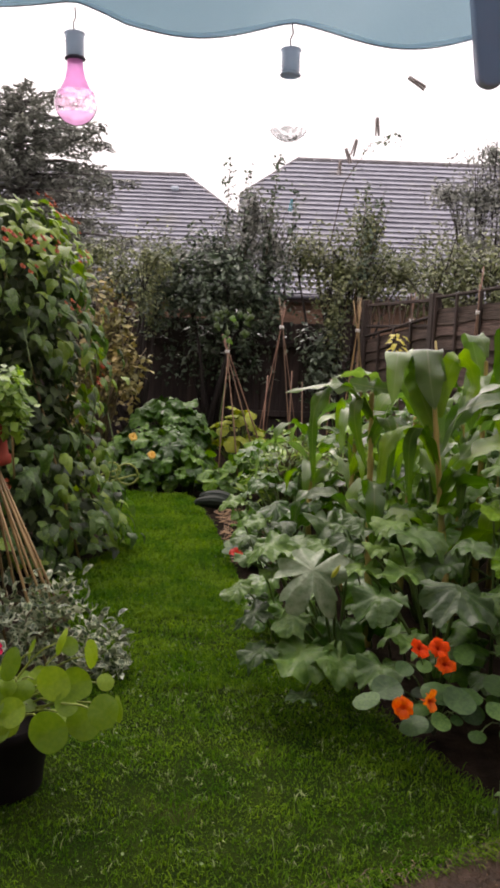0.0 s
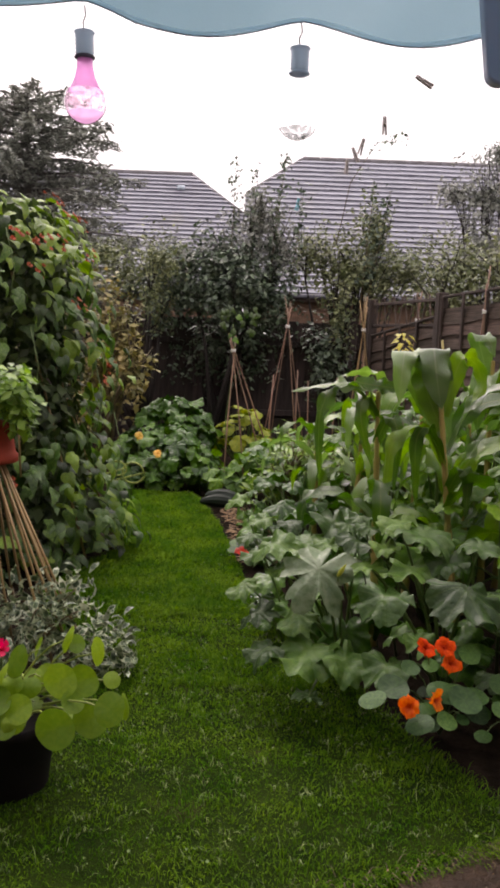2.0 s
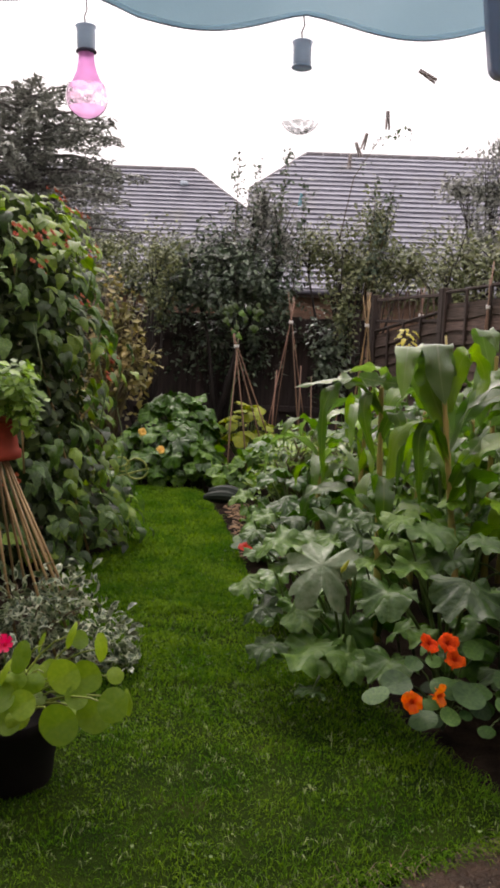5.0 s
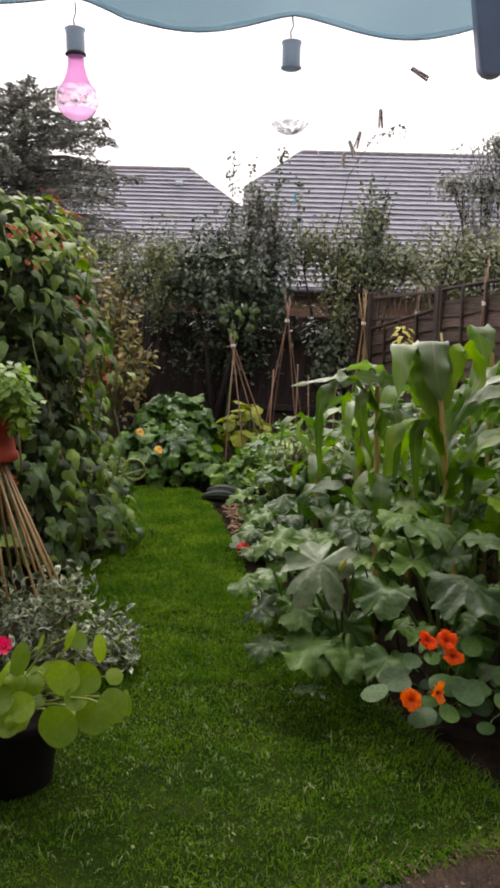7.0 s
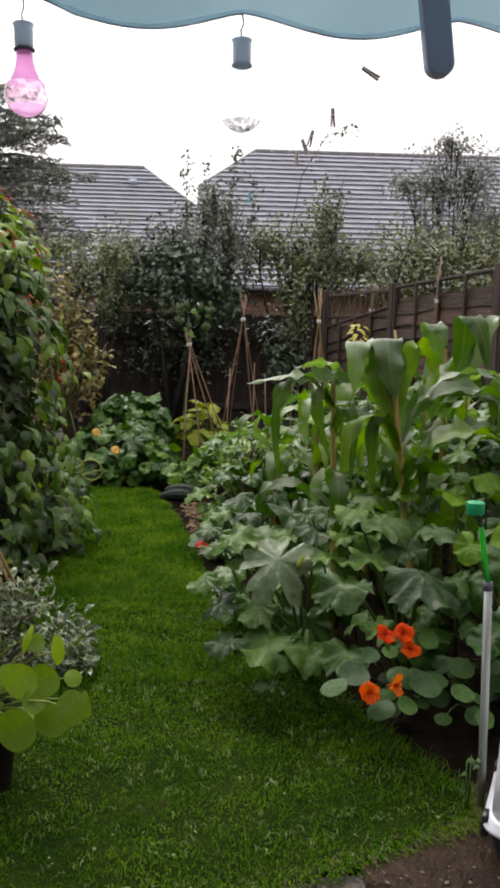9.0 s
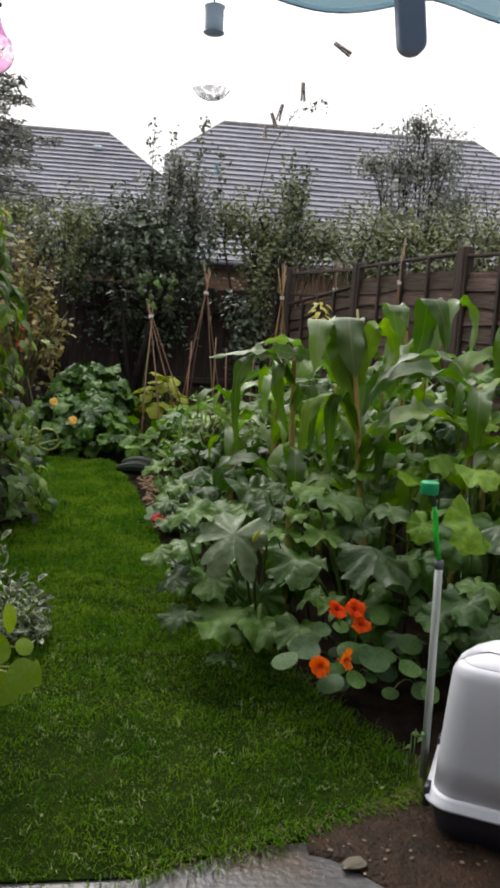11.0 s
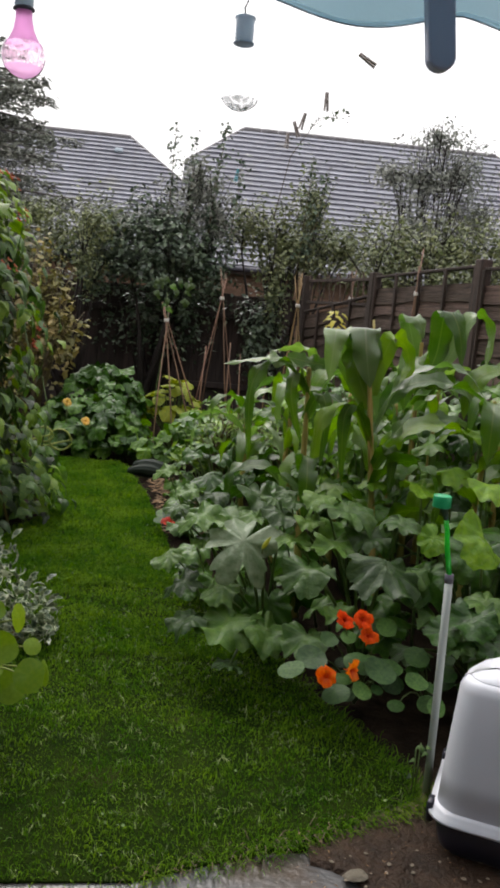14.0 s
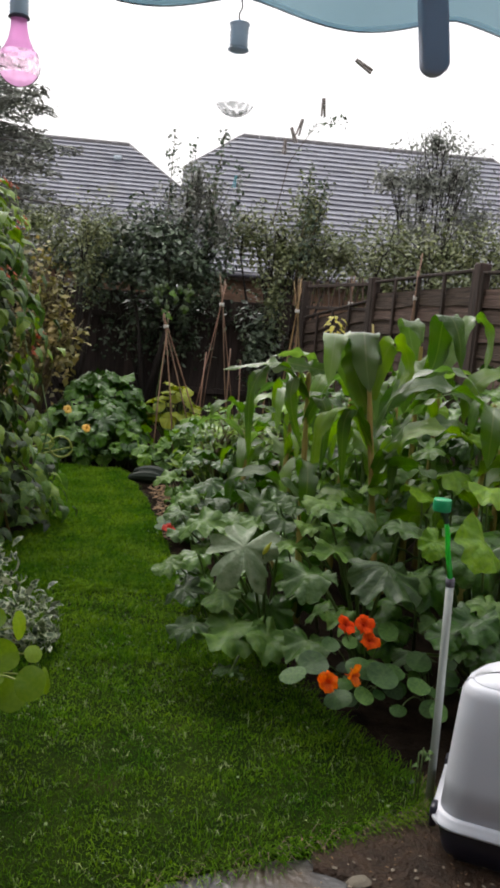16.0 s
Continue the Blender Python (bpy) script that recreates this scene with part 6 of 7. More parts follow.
def wigwam(label, apex, tie_z, feet, r=0.006, over=0.35, material=None):
    """Canes that stand in a ring and are tied below their tops."""
    a = Vector(apex)
    t = thing("cane_wigwam", (a.x, a.y, 0), label, "plant support", "cane wigwams")
    for k, (fx, fy) in enumerate(feet):
        foot = Vector((fx, fy, -0.05))
        tie = Vector((a.x + 0.012 * math.cos(k * 2.1), a.y + 0.012 * math.sin(k * 2.1), tie_z))
        d = (tie - foot).normalized()
        gk = Geo()
        end = tie + d * over * rand(0.5, 1.1)
        mid = foot.lerp(tie, 0.5) + Vector((rand(-0.012, 0.012), rand(-0.012, 0.012), 0))
        tube(gk, [foot, mid, tie, end], [r, r * 0.95, r * 0.85, r * 0.75], 6)
        part("cane", gk, material or M_CANE, t)
    gk = Geo()
    tube(gk, [(a.x + 0.02 * math.cos(w), a.y + 0.02 * math.sin(w), tie_z + 0.0022 * w - 0.015) for w in [0.8 * i for i in range(20)]], 0.007, 6)
    part("tie", gk, M_TIE, t, "white string tie")
    return t


def ring(x, y, r, n, ph=0.0):
    return [(x + r * math.cos(2 * math.pi * k / n + ph), y + r * math.sin(2 * math.pi * k / n + ph)) for k in range(n)]


wigwam("bamboo cane wigwam tied with white string", (-0.19, 8.0, 1.24), 1.24, [(-0.23, 7.45), (-0.03, 7.55), (0.2, 7.7), (0.31, 7.95)], 0.0072, 0.2, material=M_CANE_D)
wigwam("bamboo cane wigwam tied with white string", (0.37, 9.0, 1.5), 1.505, ring(0.37, 9.0, 0.32, 4, 0.5), 0.006, material=M_CANE_D)
wigwam("bamboo cane wigwam tied with white string", (1.20, 9.0, 1.5), 1.50, ring(1.22, 9.0, 0.24, 5, 0.9), 0.006)
wigwam("bamboo cane wigwam tied with white string", (1.66, 8.4, 1.6), 1.61, ring(1.66, 8.4, 0.2, 4, 0.3), 0.0065, material=M_CANE_D)
wigwam("bamboo canes tied near the fence", (1.92, 6.9, 1.6), 1.66, ring(1.92, 6.9, 0.12, 3, 0.5), 0.008, material=M_CANE_D)
for x, y, h in ((0.2, 8.6, 1.0), (0.5, 8.7, 1.05), (0.62, 8.5, 0.95), (0.85, 8.3, 1.0)):
    t = thing("garden_cane", (x, y, 0), "short bamboo cane standing in the bed", "cane", "single canes")
    gk = Geo()
    tube(gk, [(x, y, -0.05), (x + rand(-0.02, 0.02), y, h * 0.5), (x + rand(-0.04, 0.04), y, h)], [0.008, 0.008, 0.006], 6)
    part("cane", gk, M_CANE_D, t)
gk = Geo()
t = thing("garden_cane", (1.52, 6.3, 0), "pale cane leaning in the bed", "cane", "single canes")
tube(gk, [(1.55, 6.3, -0.05), (1.5, 6.3, 0.6), (1.42, 6.3, 1.18)], [0.008, 0.008, 0.006], 6)
part("cane", gk, M_CANE, t)

# beans climbing the top of the nearest wigwam, and a yellow-leaved plant
t = thing("climbing_bean", (-0.19, 8.0, 0), "climbing bean with leaves round the top of the wigwam", "climbing plant")
for k in range(20):
    p = Vector((-0.16 + rand(-0.17, 0.2), 8.0 + rand(-0.12, 0.1), rand(1.32, 1.66)))
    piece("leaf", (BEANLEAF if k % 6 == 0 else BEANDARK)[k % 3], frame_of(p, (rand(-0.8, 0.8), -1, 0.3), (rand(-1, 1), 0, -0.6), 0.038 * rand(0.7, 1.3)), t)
gk = Geo()
tube(gk, [(-0.22, 7.86, -0.02), (-0.24, 7.95, 0.6), (-0.17, 8.0, 1.2), (-0.2, 8.0, 1.5)], 0.004, 5)
part("vine", gk, M_STEM, t)
t = thing("leafy_shoot", (1.28, 7.0, 0), "lime green leafy shoot beside the fence", "plant")
gk = Geo()
tube(gk, [(1.36, 7.0, -0.02), (1.33, 7.0, 0.7), (1.24, 6.98, 1.38)], [0.011, 0.009, 0.006], 6)
part("stalk", gk, M_STEM, t)
LIME = fan_leaf("lime_leaf", lambda a: 0.35 + 0.75 * math.exp(-(a / 0.5) ** 2), M_LIME, 2, 14, 0.3, 0.05, 2, 0.0, 0.3)
for k in range(16):
    a = k * 2.4
    p = Vector((1.265 + 0.06 * math.cos(a), 6.95 + 0.04 * math.sin(a), 1.29 + 0.011 * k))
    piece("leaf", LIME, frame_of(p, (0.5 * math.cos(a), -0.4, 0.9), (math.cos(a), math.sin(a), 0.25), rand(0.045, 0.07)), t)

# nasturtiums
def nasturtium(label, c, n, R, H, size, meshes, flowers, fm, fsize, group=""):
    t = thing("nasturtium", (c[0], c[1], 0), label, "nasturtium", group)
    root = Vector((c[0] + 0.03, c[1] + 0.14, -0.02))
    mid = Vector((c[0], c[1], 0))
    for k in range(n):
        a, rho = k * 2.39996, math.sqrt((k + 0.5) / n)
        out = Vector((math.cos(a), math.sin(a), 0))
        p = mid + out * R * rho * rand(0.8, 1.15)
        p.z = 0.04 + H * (1 - 0.6 * rho * rho) * rand(0.75, 1.1)
        nrm = Vector((rand(-0.5, 0.5), -0.28 + rand(-0.4, 0.35), 1)) + out * 0.3 * rho
        piece("leaf", meshes[k % len(meshes)], frame_of(p, nrm, out, size * rand(0.65, 1.2)), t)
        sk = Geo()
        tube(sk, bend(root, p - Vector((0, 0, 0.003)), 0.05), 0.0022, 4)
        part("stem", sk, M_STEM, t)
    for k, (x, y, z) in enumerate(flowers):
        z -= 0.018 if k > 2 else 0
        face = (0.3, -0.6, 0.7) if k < 3 else (0.55 * (-1) ** k, -0.65, 0.15)
        flower_on(t, fm[k % len(fm)], (x, y, z), face, fsize * rand(0.92, 1.08) * (1 if k < 3 else 1.05))
        sk = Geo()
        tube(sk, bend(root, (x, y + 0.02, z - 0.01), 0.05), 0.002, 4)
        part("stem", sk, M_STEM, t)
    return t


t = nasturtium("nasturtium with round leaves and orange flowers", (0.70, 2.68), 9, 0.14, 0.2, 0.04, NAST,
               [(0.58, 2.5, 0.428), (0.629, 2.46, 0.445), (0.648, 2.44, 0.402), (0.518, 2.38, 0.306), (0.591, 2.38, 0.327)], FLOWER_D + FLOWER_O[:2], 0.040)
ROUND = [
    (0.488, 2.5, 0.292, 0.052, 35, -5, 250),
    (0.414, 2.45, 0.274, 0.042, 25, -20, 200),
    (0.561, 2.42, 0.214, 0.045, 30, -25, 220),
    (0.645, 2.42, 0.224, 0.032, 60, 5, 270),
    (0.706, 2.45, 0.28, 0.051, 50, 5, 270),
    (0.754, 2.6, 0.374, 0.038, 55, 0, 270),
    (0.642, 2.5, 0.291, 0.043, 45, 0, 270),
    (0.56, 2.6, 0.319, 0.031, 50, 0, 270),
    (0.694, 2.42, 0.23, 0.02, 50, 0, 270),
    (0.625, 2.6, 0.331, 0.029, 40, 0, 270),
    (0.6, 2.5, 0.228, 0.031, 30, 0, 250),
]
for k, row in enumerate(ROUND):
    lying_leaf(t, row, NAST[k % 4], (0.73, 2.82, -0.02), 0.0018, lift=0.6)
t = nasturtium("nasturtium with round leaves at the bed edge", (0.98, 2.68), 8, 0.15, 0.22, 0.04, NAST, [], FLOWER_O, 0.04)
ROUND_B = [
    (0.848, 2.5, 0.225, 0.038, 40, 0, 270),
    (0.909, 2.45, 0.163, 0.034, 65, 5, 270),
    (0.79, 2.5, 0.141, 0.028, 40, 0, 270),
    (0.899, 2.5, 0.207, 0.024, 35, 10, 270),
    (0.786, 2.6, 0.226, 0.04, 35, 0, 270),
    (0.888, 2.65, 0.25, 0.048, 35, 0, 270),
    (0.989, 2.6, 0.215, 0.036, 40, 0, 270),
]
for k, row in enumerate(ROUND_B):
    lying_leaf(t, row, NAST[k % 4], (1.0, 2.8, -0.02), 0.0018, lift=0.6)
nasturtium("small nasturtium with one scarlet flower beside the lawn", (0.05, 4.95), 14, 0.14, 0.1, 0.045, NAST, [(-0.02, 4.62, 0.14)], [FLOWER_S], 0.05)

# ---- runner beans ----
BC = Vector((-1.62, 5.05, 0))
bt = thing("runner_bean_tower", BC, "tall runner bean wigwam thick with leaves and scarlet flowers", "climbing beans")
def bean_r(z):
    return (0.85 - 0.115 * z) * (1.0 if z < 1.75 else math.sqrt(max(0.02, 1 - ((z - 1.75) / 0.48) ** 2)))
for k in range(8):
    a = 2 * math.pi * k / 8 + 0.3
    gk = Geo()
    tube(gk, [BC + Vector((0.8 * math.cos(a), 0.8 * math.sin(a), -0.05)), BC + Vector((0.42 * math.cos(a), 0.42 * math.sin(a), 1.1)), BC + Vector((0.03 * math.cos(a), 0.03 * math.sin(a), 2.15))], 0.008, 6)
    part("cane", gk, M_CANE, bt)
gk = Geo()
tube(gk, [(-1.18, 4.18, 0.62), (-1.22, 4.24, 1.08)], 0.006, 6)
part("cane", gk, M_CANE, bt, "pale cane showing between the leaves")
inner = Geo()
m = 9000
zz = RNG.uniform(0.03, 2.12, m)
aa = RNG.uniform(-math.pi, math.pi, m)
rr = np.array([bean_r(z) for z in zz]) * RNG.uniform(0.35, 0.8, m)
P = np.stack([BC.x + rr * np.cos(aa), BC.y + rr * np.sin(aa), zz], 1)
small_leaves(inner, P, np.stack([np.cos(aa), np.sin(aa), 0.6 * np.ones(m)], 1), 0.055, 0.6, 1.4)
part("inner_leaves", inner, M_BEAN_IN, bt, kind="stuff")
count = 0
while count < 1200:
    z, a = rand(0.05, 2.16) if count > 90 else rand(0.03, 0.35), rand(-math.pi * 0.95, math.pi * 0.35)
    out = Vector((math.cos(a), math.sin(a), 0))
    lump = 1 + 0.1 * math.sin(6 * z + 3 * a) + 0.06 * math.sin(13 * z - 5 * a)
    p = BC + out * bean_r(z) * lump * rand(0.82, 1.08)
    p.z = z
    high = max(0.0, (z - 1.6) / 0.5)
    nrm = out * 0.85 + Vector((rand(-0.85, 0.85), rand(-0.85, 0.85), 0.65 + high * 0.8 + rand(-0.4, 0.7)))
    tip = Vector((rand(-0.6, 0.6), rand(-0.6, 0.6), -1.0)) + out * 0.3
    if high == 0 and z > 0.35 and noise.noise((a * 2.0, z * 2.6, 5.0)) < -0.12:
        count += 1
        continue
    # extra pale leaves on the right put that side's brighter light into colour
    pool = BEANPALE if rand() < 0.06 + (0.8 if z > 1.72 else 0) + (0.25 if a > -0.8 else 0) else BEANLEAF
    piece("leaf", pool[count % len(pool)], frame_of(p, nrm, tip, rand(0.036, 0.075)), bt)
    count += 1
for k in range(80):
    a, z = rand(-1.7, 0.45), rand(0.03, 0.3)
    p = BC + Vector((math.cos(a), math.sin(a), 0)) * rand(0.62, 0.9)
    p.z = z
    piece("leaf", (BEANPALE if k % 4 == 0 else BEANLEAF)[k % 2], frame_of(p, (0.5 * math.cos(a) + rand(-0.4, 0.4), 0.5 * math.sin(a) - 0.2, 0.9), (rand(-1, 1), rand(-1, 0.3), -0.3), rand(0.04, 0.07)), bt)
CLUSTERS = [(-0.17, 2.11), (-1.06, 1.85), (-0.93, 1.83), (-0.79, 1.81), (-0.64, 1.82), (-0.33, 1.77), (-0.92, 1.65), (-0.36, 2.03), (-0.18, 1.13)]
for k in range(75):
    if k % 5 == 0:
        a0, z0 = CLUSTERS[k // 5] if k // 5 < len(CLUSTERS) else (rand(-2.4, -0.1), rand(0.5, 2.0))
    z, a = z0 + rand(-0.045, 0.045), a0 + rand(-0.06, 0.06)
    p = BC + Vector((math.cos(a), math.sin(a), 0)) * bean_r(min(z, 2.17)) * rand(1.04, 1.12)
    p.z = z + 0.04
    piece("flower", FLOWER_R, frame_of(p, (math.cos(a), math.sin(a), 0.6), (0, 0, 1), rand(0.013, 0.021)), bt)
for c, r in (((-0.901, 6.3, 0.291), 0.085), ((-1.012, 6.25, 0.332), 0.06)):
    gv = Geo()
    tube(gv, [(c[0] + r * (1 + 0.05 * i / 14) * math.cos(0.45 * i), c[1] + 0.004 * i, c[2] + r * math.sin(0.45 * i)) for i in range(15)] + [(c[0] - 0.25, c[1] + 0.08, c[2] - 0.1)], 0.008, 6)
    part("tendril", gv, M_YSTEM, bt, "pale green curled shoot")
gv = Geo()
for k in range(14):
    a, z0 = rand(-2.6, 0.3), rand(0.2, 1.6)
    q = BC + Vector((math.cos(a), math.sin(a), 0)) * bean_r(z0)
    tube(gv, [q + Vector((0, 0, z0)), q + Vector((0.04, -0.03, z0 + 0.2)), q + Vector((-0.02, 0.02, z0 + 0.42))], 0.003, 4)
part("vine", gv, M_STEM, bt)

# ---- planter on canes ----
PX, PY = -1.085, 3.3
t = thing("cane_stand", (PX, PY, 0), "bundle of bamboo canes splayed under a red pot", "plant support")
for k in range(20):
    a = 2 * math.pi * k / 20 + 0.2 + rand(-0.1, 0.1)
    gk = Geo()
    tp = Vector((PX + 0.07 * math.cos(a), PY + 0.07 * math.sin(a), 0.855))
    ft = Vector((PX + 0.46 * math.cos(a), PY + 0.2 * math.sin(a), -0.04))
    tube(gk, [ft, ft.lerp(tp, 0.5) + Vector((rand(-0.01, 0.01), 0, 0)), tp], [0.0062, 0.006, 0.0056], 7)
    part("cane", gk, M_CANE, t)
t = thing("red_plant_pot", (PX, PY, 0.845), "red clay-coloured plant pot standing on canes", "plant pot")
gp = Geo()
lathe(gp, [(0.0, 0.012), (0.125, 0.012), (0.132, 0.0), (0.138, 0.002), (0.137, 0.03), (0.128, 0.035), (0.112, 0.135), (0.118, 0.14), (0.118, 0.158), (0.106, 0.16), (0.104, 0.12), (0.0, 0.115)], (PX, PY, 0.845), 32)
part("pot", gp, M_TERRA, t)
t = thing("leafy_herb", (PX, PY, 1.02), "fresh green parsley-like herb growing from the red pot", "potted plant")
pts, d = cloud_points([((PX, PY, 1.13), (0.23, 0.2, 0.14)), ((PX + 0.09, PY - 0.05, 1.12), (0.14, 0.12, 0.1)), ((PX - 0.1, PY, 1.2), (0.14, 0.12, 0.09)), ((PX + 0.17, PY - 0.06, 1.03), (0.07, 0.07, 0.1))], 1000, 0.2, 0.4)
gl = Geo()
small_leaves(gl, pts, d * 0.5 + np.array([0, -0.2, 0.7]), 0.03, 0.4, 1.5)
part("leaves", gl, M_PARSLEY, t, kind="stuff")
for k in range(16):
    a = k * 2.4
    gk = Geo()
    tube(gk, bend((PX, PY, 1.0), (PX + 0.15 * math.cos(a), PY + 0.15 * math.sin(a), 1.15 + rand(-0.04, 0.06)), 0.03), 0.0025, 4)
    part("stem", gk, M_STEM, t)


# ---- variegated plant ----
VC = (-0.80, 3.2, 0)
t = thing("variegated_shrub", VC, "low bushy plant with grey-green cream-edged leaves", "shrub")
pts, d = cloud_points([((-0.95, 3.12, 0.20), (0.30, 0.2, 0.2)), ((-0.64, 3.15, 0.13), (0.24, 0.18, 0.15)), ((-1.2, 3.15, 0.22), (0.3, 0.2, 0.22)), ((-0.50, 3.2, 0.08), (0.13, 0.12, 0.09)), ((-0.8, 3.3, 0.26), (0.2, 0.15, 0.16))], 1250, 0.4, 0.35)
keep = (pts[:, 2] > 0.01) & (pts[:, 0] < -0.43)
gl, gr_ = Geo(), Geo()
edged_leaves(gl, gr_, pts[keep], d[keep] * 0.5 + np.array([0, -0.15, 0.6]), 0.025, 0.75, 2.4)
part("leaves", gl, M_VARIEG, t, kind="stuff")
part("leaf_edges", gr_, M_CREAM, t, "cream leaf edges", kind="stuff")
for k in range(26):
    a = k * 2.4
    gk = Geo()
    tube(gk, bend((VC[0] - 0.1, VC[1], -0.02), (VC[0] - 0.1 + rand(0.15, 0.42) * math.cos(a), VC[1] + 0.25 * math.sin(a), rand(0.05, 0.34)), 0.05), 0.003, 4)
    part("stem", gk, M_VINE, t)


# ---- potted nasturtium ----
QX, QY = -0.71, 2.28
t = thing("black_plant_pot", (QX, QY + 0.08, 0), "black plastic plant pot on the grass", "plant pot")
gp = Geo()
lathe(gp, [(0.0, 0.0), (0.12, 0.0), (0.125, 0.01), (0.145, 0.19), (0.152, 0.195), (0.152, 0.225), (0.142, 0.228), (0.138, 0.17), (0.0, 0.165)], (QX, QY + 0.08, 0), 32)
part("pot", gp, M_BLACKP, t)
t = thing("potted_nasturtium", (QX, QY, 0.17), "light green round-leaved nasturtium spilling over a black pot", "potted plant")
for k in range(14):
    a, rho = k * 2.39996, math.sqrt((k + 0.5) / 14)
    out = Vector((math.cos(a), math.sin(a), 0))
    p = Vector((QX, QY + 0.06, 0)) + out * 0.2 * rho
    p.z = 0.26 + 0.09 * (1 - rho * rho) * rand(0.7, 1.15)
    piece("leaf", POTLEAF[k % 4], frame_of(p, Vector((rand(-0.6, 0.6), rand(-0.6, 0.2), 0.8)) + out * 0.5 * rho, out, 0.04 * rand(0.7, 1.2)), t)
    sk = Geo()
    tube(sk, bend((QX, QY + 0.08, 0.17), p, 0.05), 0.0025, 4)
    part("stem", sk, M_YSTEM, t)
HANGING = [
    (-0.496, 2.08, 0.325, 0.055, 78, 0, 270),
    (-0.361, 2.14, 0.356, 0.047, 70, 18, 285),
    (-0.318, 2.2, 0.337, 0.04, 30, 80, 300),
    (-0.6, 2.1, 0.367, 0.042, 65, -10, 260),
    (-0.663, 2.12, 0.377, 0.044, 60, -15, 250),
    (-0.641, 2.22, 0.453, 0.046, 70, -35, 80),
    (-0.675, 2.16, 0.433, 0.039, 40, -60, 120),
    (-0.522, 2.25, 0.386, 0.05, 75, 5, 270),
    (-0.463, 2.28, 0.375, 0.047, 75, 20, 280),
    (-0.417, 2.28, 0.466, 0.044, 45, 72, 85),
    (-0.522, 2.3, 0.493, 0.041, 50, -62, 95),
    (-0.493, 2.32, 0.469, 0.029, 60, 20, 60),
    (-0.597, 2.3, 0.462, 0.035, 45, -65, 95),
    (-0.579, 2.28, 0.388, 0.035, 60, -10, 250),
]
UPPER = [
    (-0.601, 2.2, 0.384, 0.034, 65, 0, 270),
    (-0.435, 2.24, 0.272, 0.05, 70, 5, 280),
    (-0.664, 2.18, 0.272, 0.036, 60, 0, 260),
    (-0.38, 2.3, 0.372, 0.029, 50, 35, 40),
    (-0.652, 2.2, 0.39, 0.034, 60, -5, 260),
    (-0.48, 2.22, 0.336, 0.034, 60, 10, 270),
]
for k, row in enumerate(HANGING + UPPER):
    lying_leaf(t, row, POTLEAF[k % 4], (QX + rand(-0.05, 0.05), QY + 0.08, 0.17), 0.0022, M_YSTEM, 1.05, 0.8)
for k in range(6):
    sk = Geo()
    tube(sk, bend((QX + rand(-0.02, 0.05), QY + 0.05, 0.25), (QX + rand(0.0, 0.22), QY - 0.04, rand(0.36, 0.43)), rand(0.02, 0.06)), 0.0024, 5)
    part("stem", sk, M_YSTEM, t)
t = thing("pink_flower", (-0.80, 2.6, 0), "bright pink flower behind the potted nasturtium", "flower")
gk = Geo()
tube(gk, bend((-0.82, 2.6, -0.02), (-0.769, 2.51, 0.359), 0.02), 0.003, 5)
part("stalk", gk, M_STEM, t)
piece("flower", FLOWER_P, frame_of((-0.769, 2.5, 0.371), (0.1, -0.8, 0.5), (0, 0, 1), 0.042), t)

# ---- marrows, chips, stones ----
def marrow(p, length, r, rz, label):
    t = thing("marrow", p, label, "marrow", "marrows on the bed edge")
    g_ = Geo()
    prof = [(0.012, -0.52), (0.02, -0.47), (0.045, -0.44)] + [(1 * math.sin(math.pi * (0.12 + 0.8 * k / 12)) ** 0.7, -0.42 + 0.9 * k / 12) for k in range(13)] + [(0.02, 0.5)]
    prof = [(q * r if q > 0.05 else q * r * 3, z * length) for q, z in prof]
    lathe(g_, prof, (0, 0, 0), 40, True)
    v = g_.v[0]
    a = np.arctan2(v[:, 1], v[:, 0])
    v[:, :2] *= (1 + 0.06 * np.cos(10 * a))[:, None]
    v[:, 0] += 0.25 * v[:, 2] ** 2 / length
    turn = np.array(Matrix.Rotation(radians(rz), 3, "Z") @ Matrix.Rotation(radians(84), 3, "Y"))
    g_.v[0] = v @ turn.T + np.array(p)
    part("fruit", g_, M_MARROW, t)


marrow((-0.17, 6.68, 0.058), 0.38, 0.058, 165, "large dark green marrow lying beside the lawn")
marrow((-0.22, 6.54, 0.05), 0.33, 0.05, 188, "large dark green striped marrow lying beside the lawn")

# ---- pet litter box and stake ----
LX, LY = 1.03, 2.015
t = thing("hooded_litter_box", (LX, LY, 0), "pale grey hooded pet litter box with a dark navy base", "litter box")
def rounded(hx, hy, r, far=None, n=6):
    """A rounded outline; far: the radius of its rear corner by the stake."""
    out, q = [], far or r
    for cx, cy, a0, e in ((hx - r, hy - r, 0, r), (-hx + q, hy - q, 90, q), (-hx + r, -hy + r, 180, r), (hx - r, -hy + r, 270, r)):
        for k in range(n + 1):
            a = radians(a0 + 90 * k / n)
            out.append((cx + e * math.cos(a), cy + e * math.sin(a)))
    return out
def loft(geo, levels, rz):
    """Stacks rounded outlines: (half x, half y, corner radius, z, shift y)."""
    turn = Matrix.Rotation(radians(rz), 3, "Z")
    v, f, n = [], [], 28
    for hx, hy, r, z, sy, *far in levels:
        for x, y in rounded(hx, hy, r, *far):
            v.append(tuple(turn @ Vector((x, y + sy, z)) + Vector((LX, LY, 0))))
    for i in range(len(levels) - 1):
        for k in range(n):
            f.append((i * n + k, i * n + (k + 1) % n, (i + 1) * n + (k + 1) % n, (i + 1) * n + k))
    f += [tuple(range(n))[::-1], tuple((len(levels) - 1) * n + k for k in range(n))]
    return geo.add(v, f)
RZ = -26
gp = Geo()
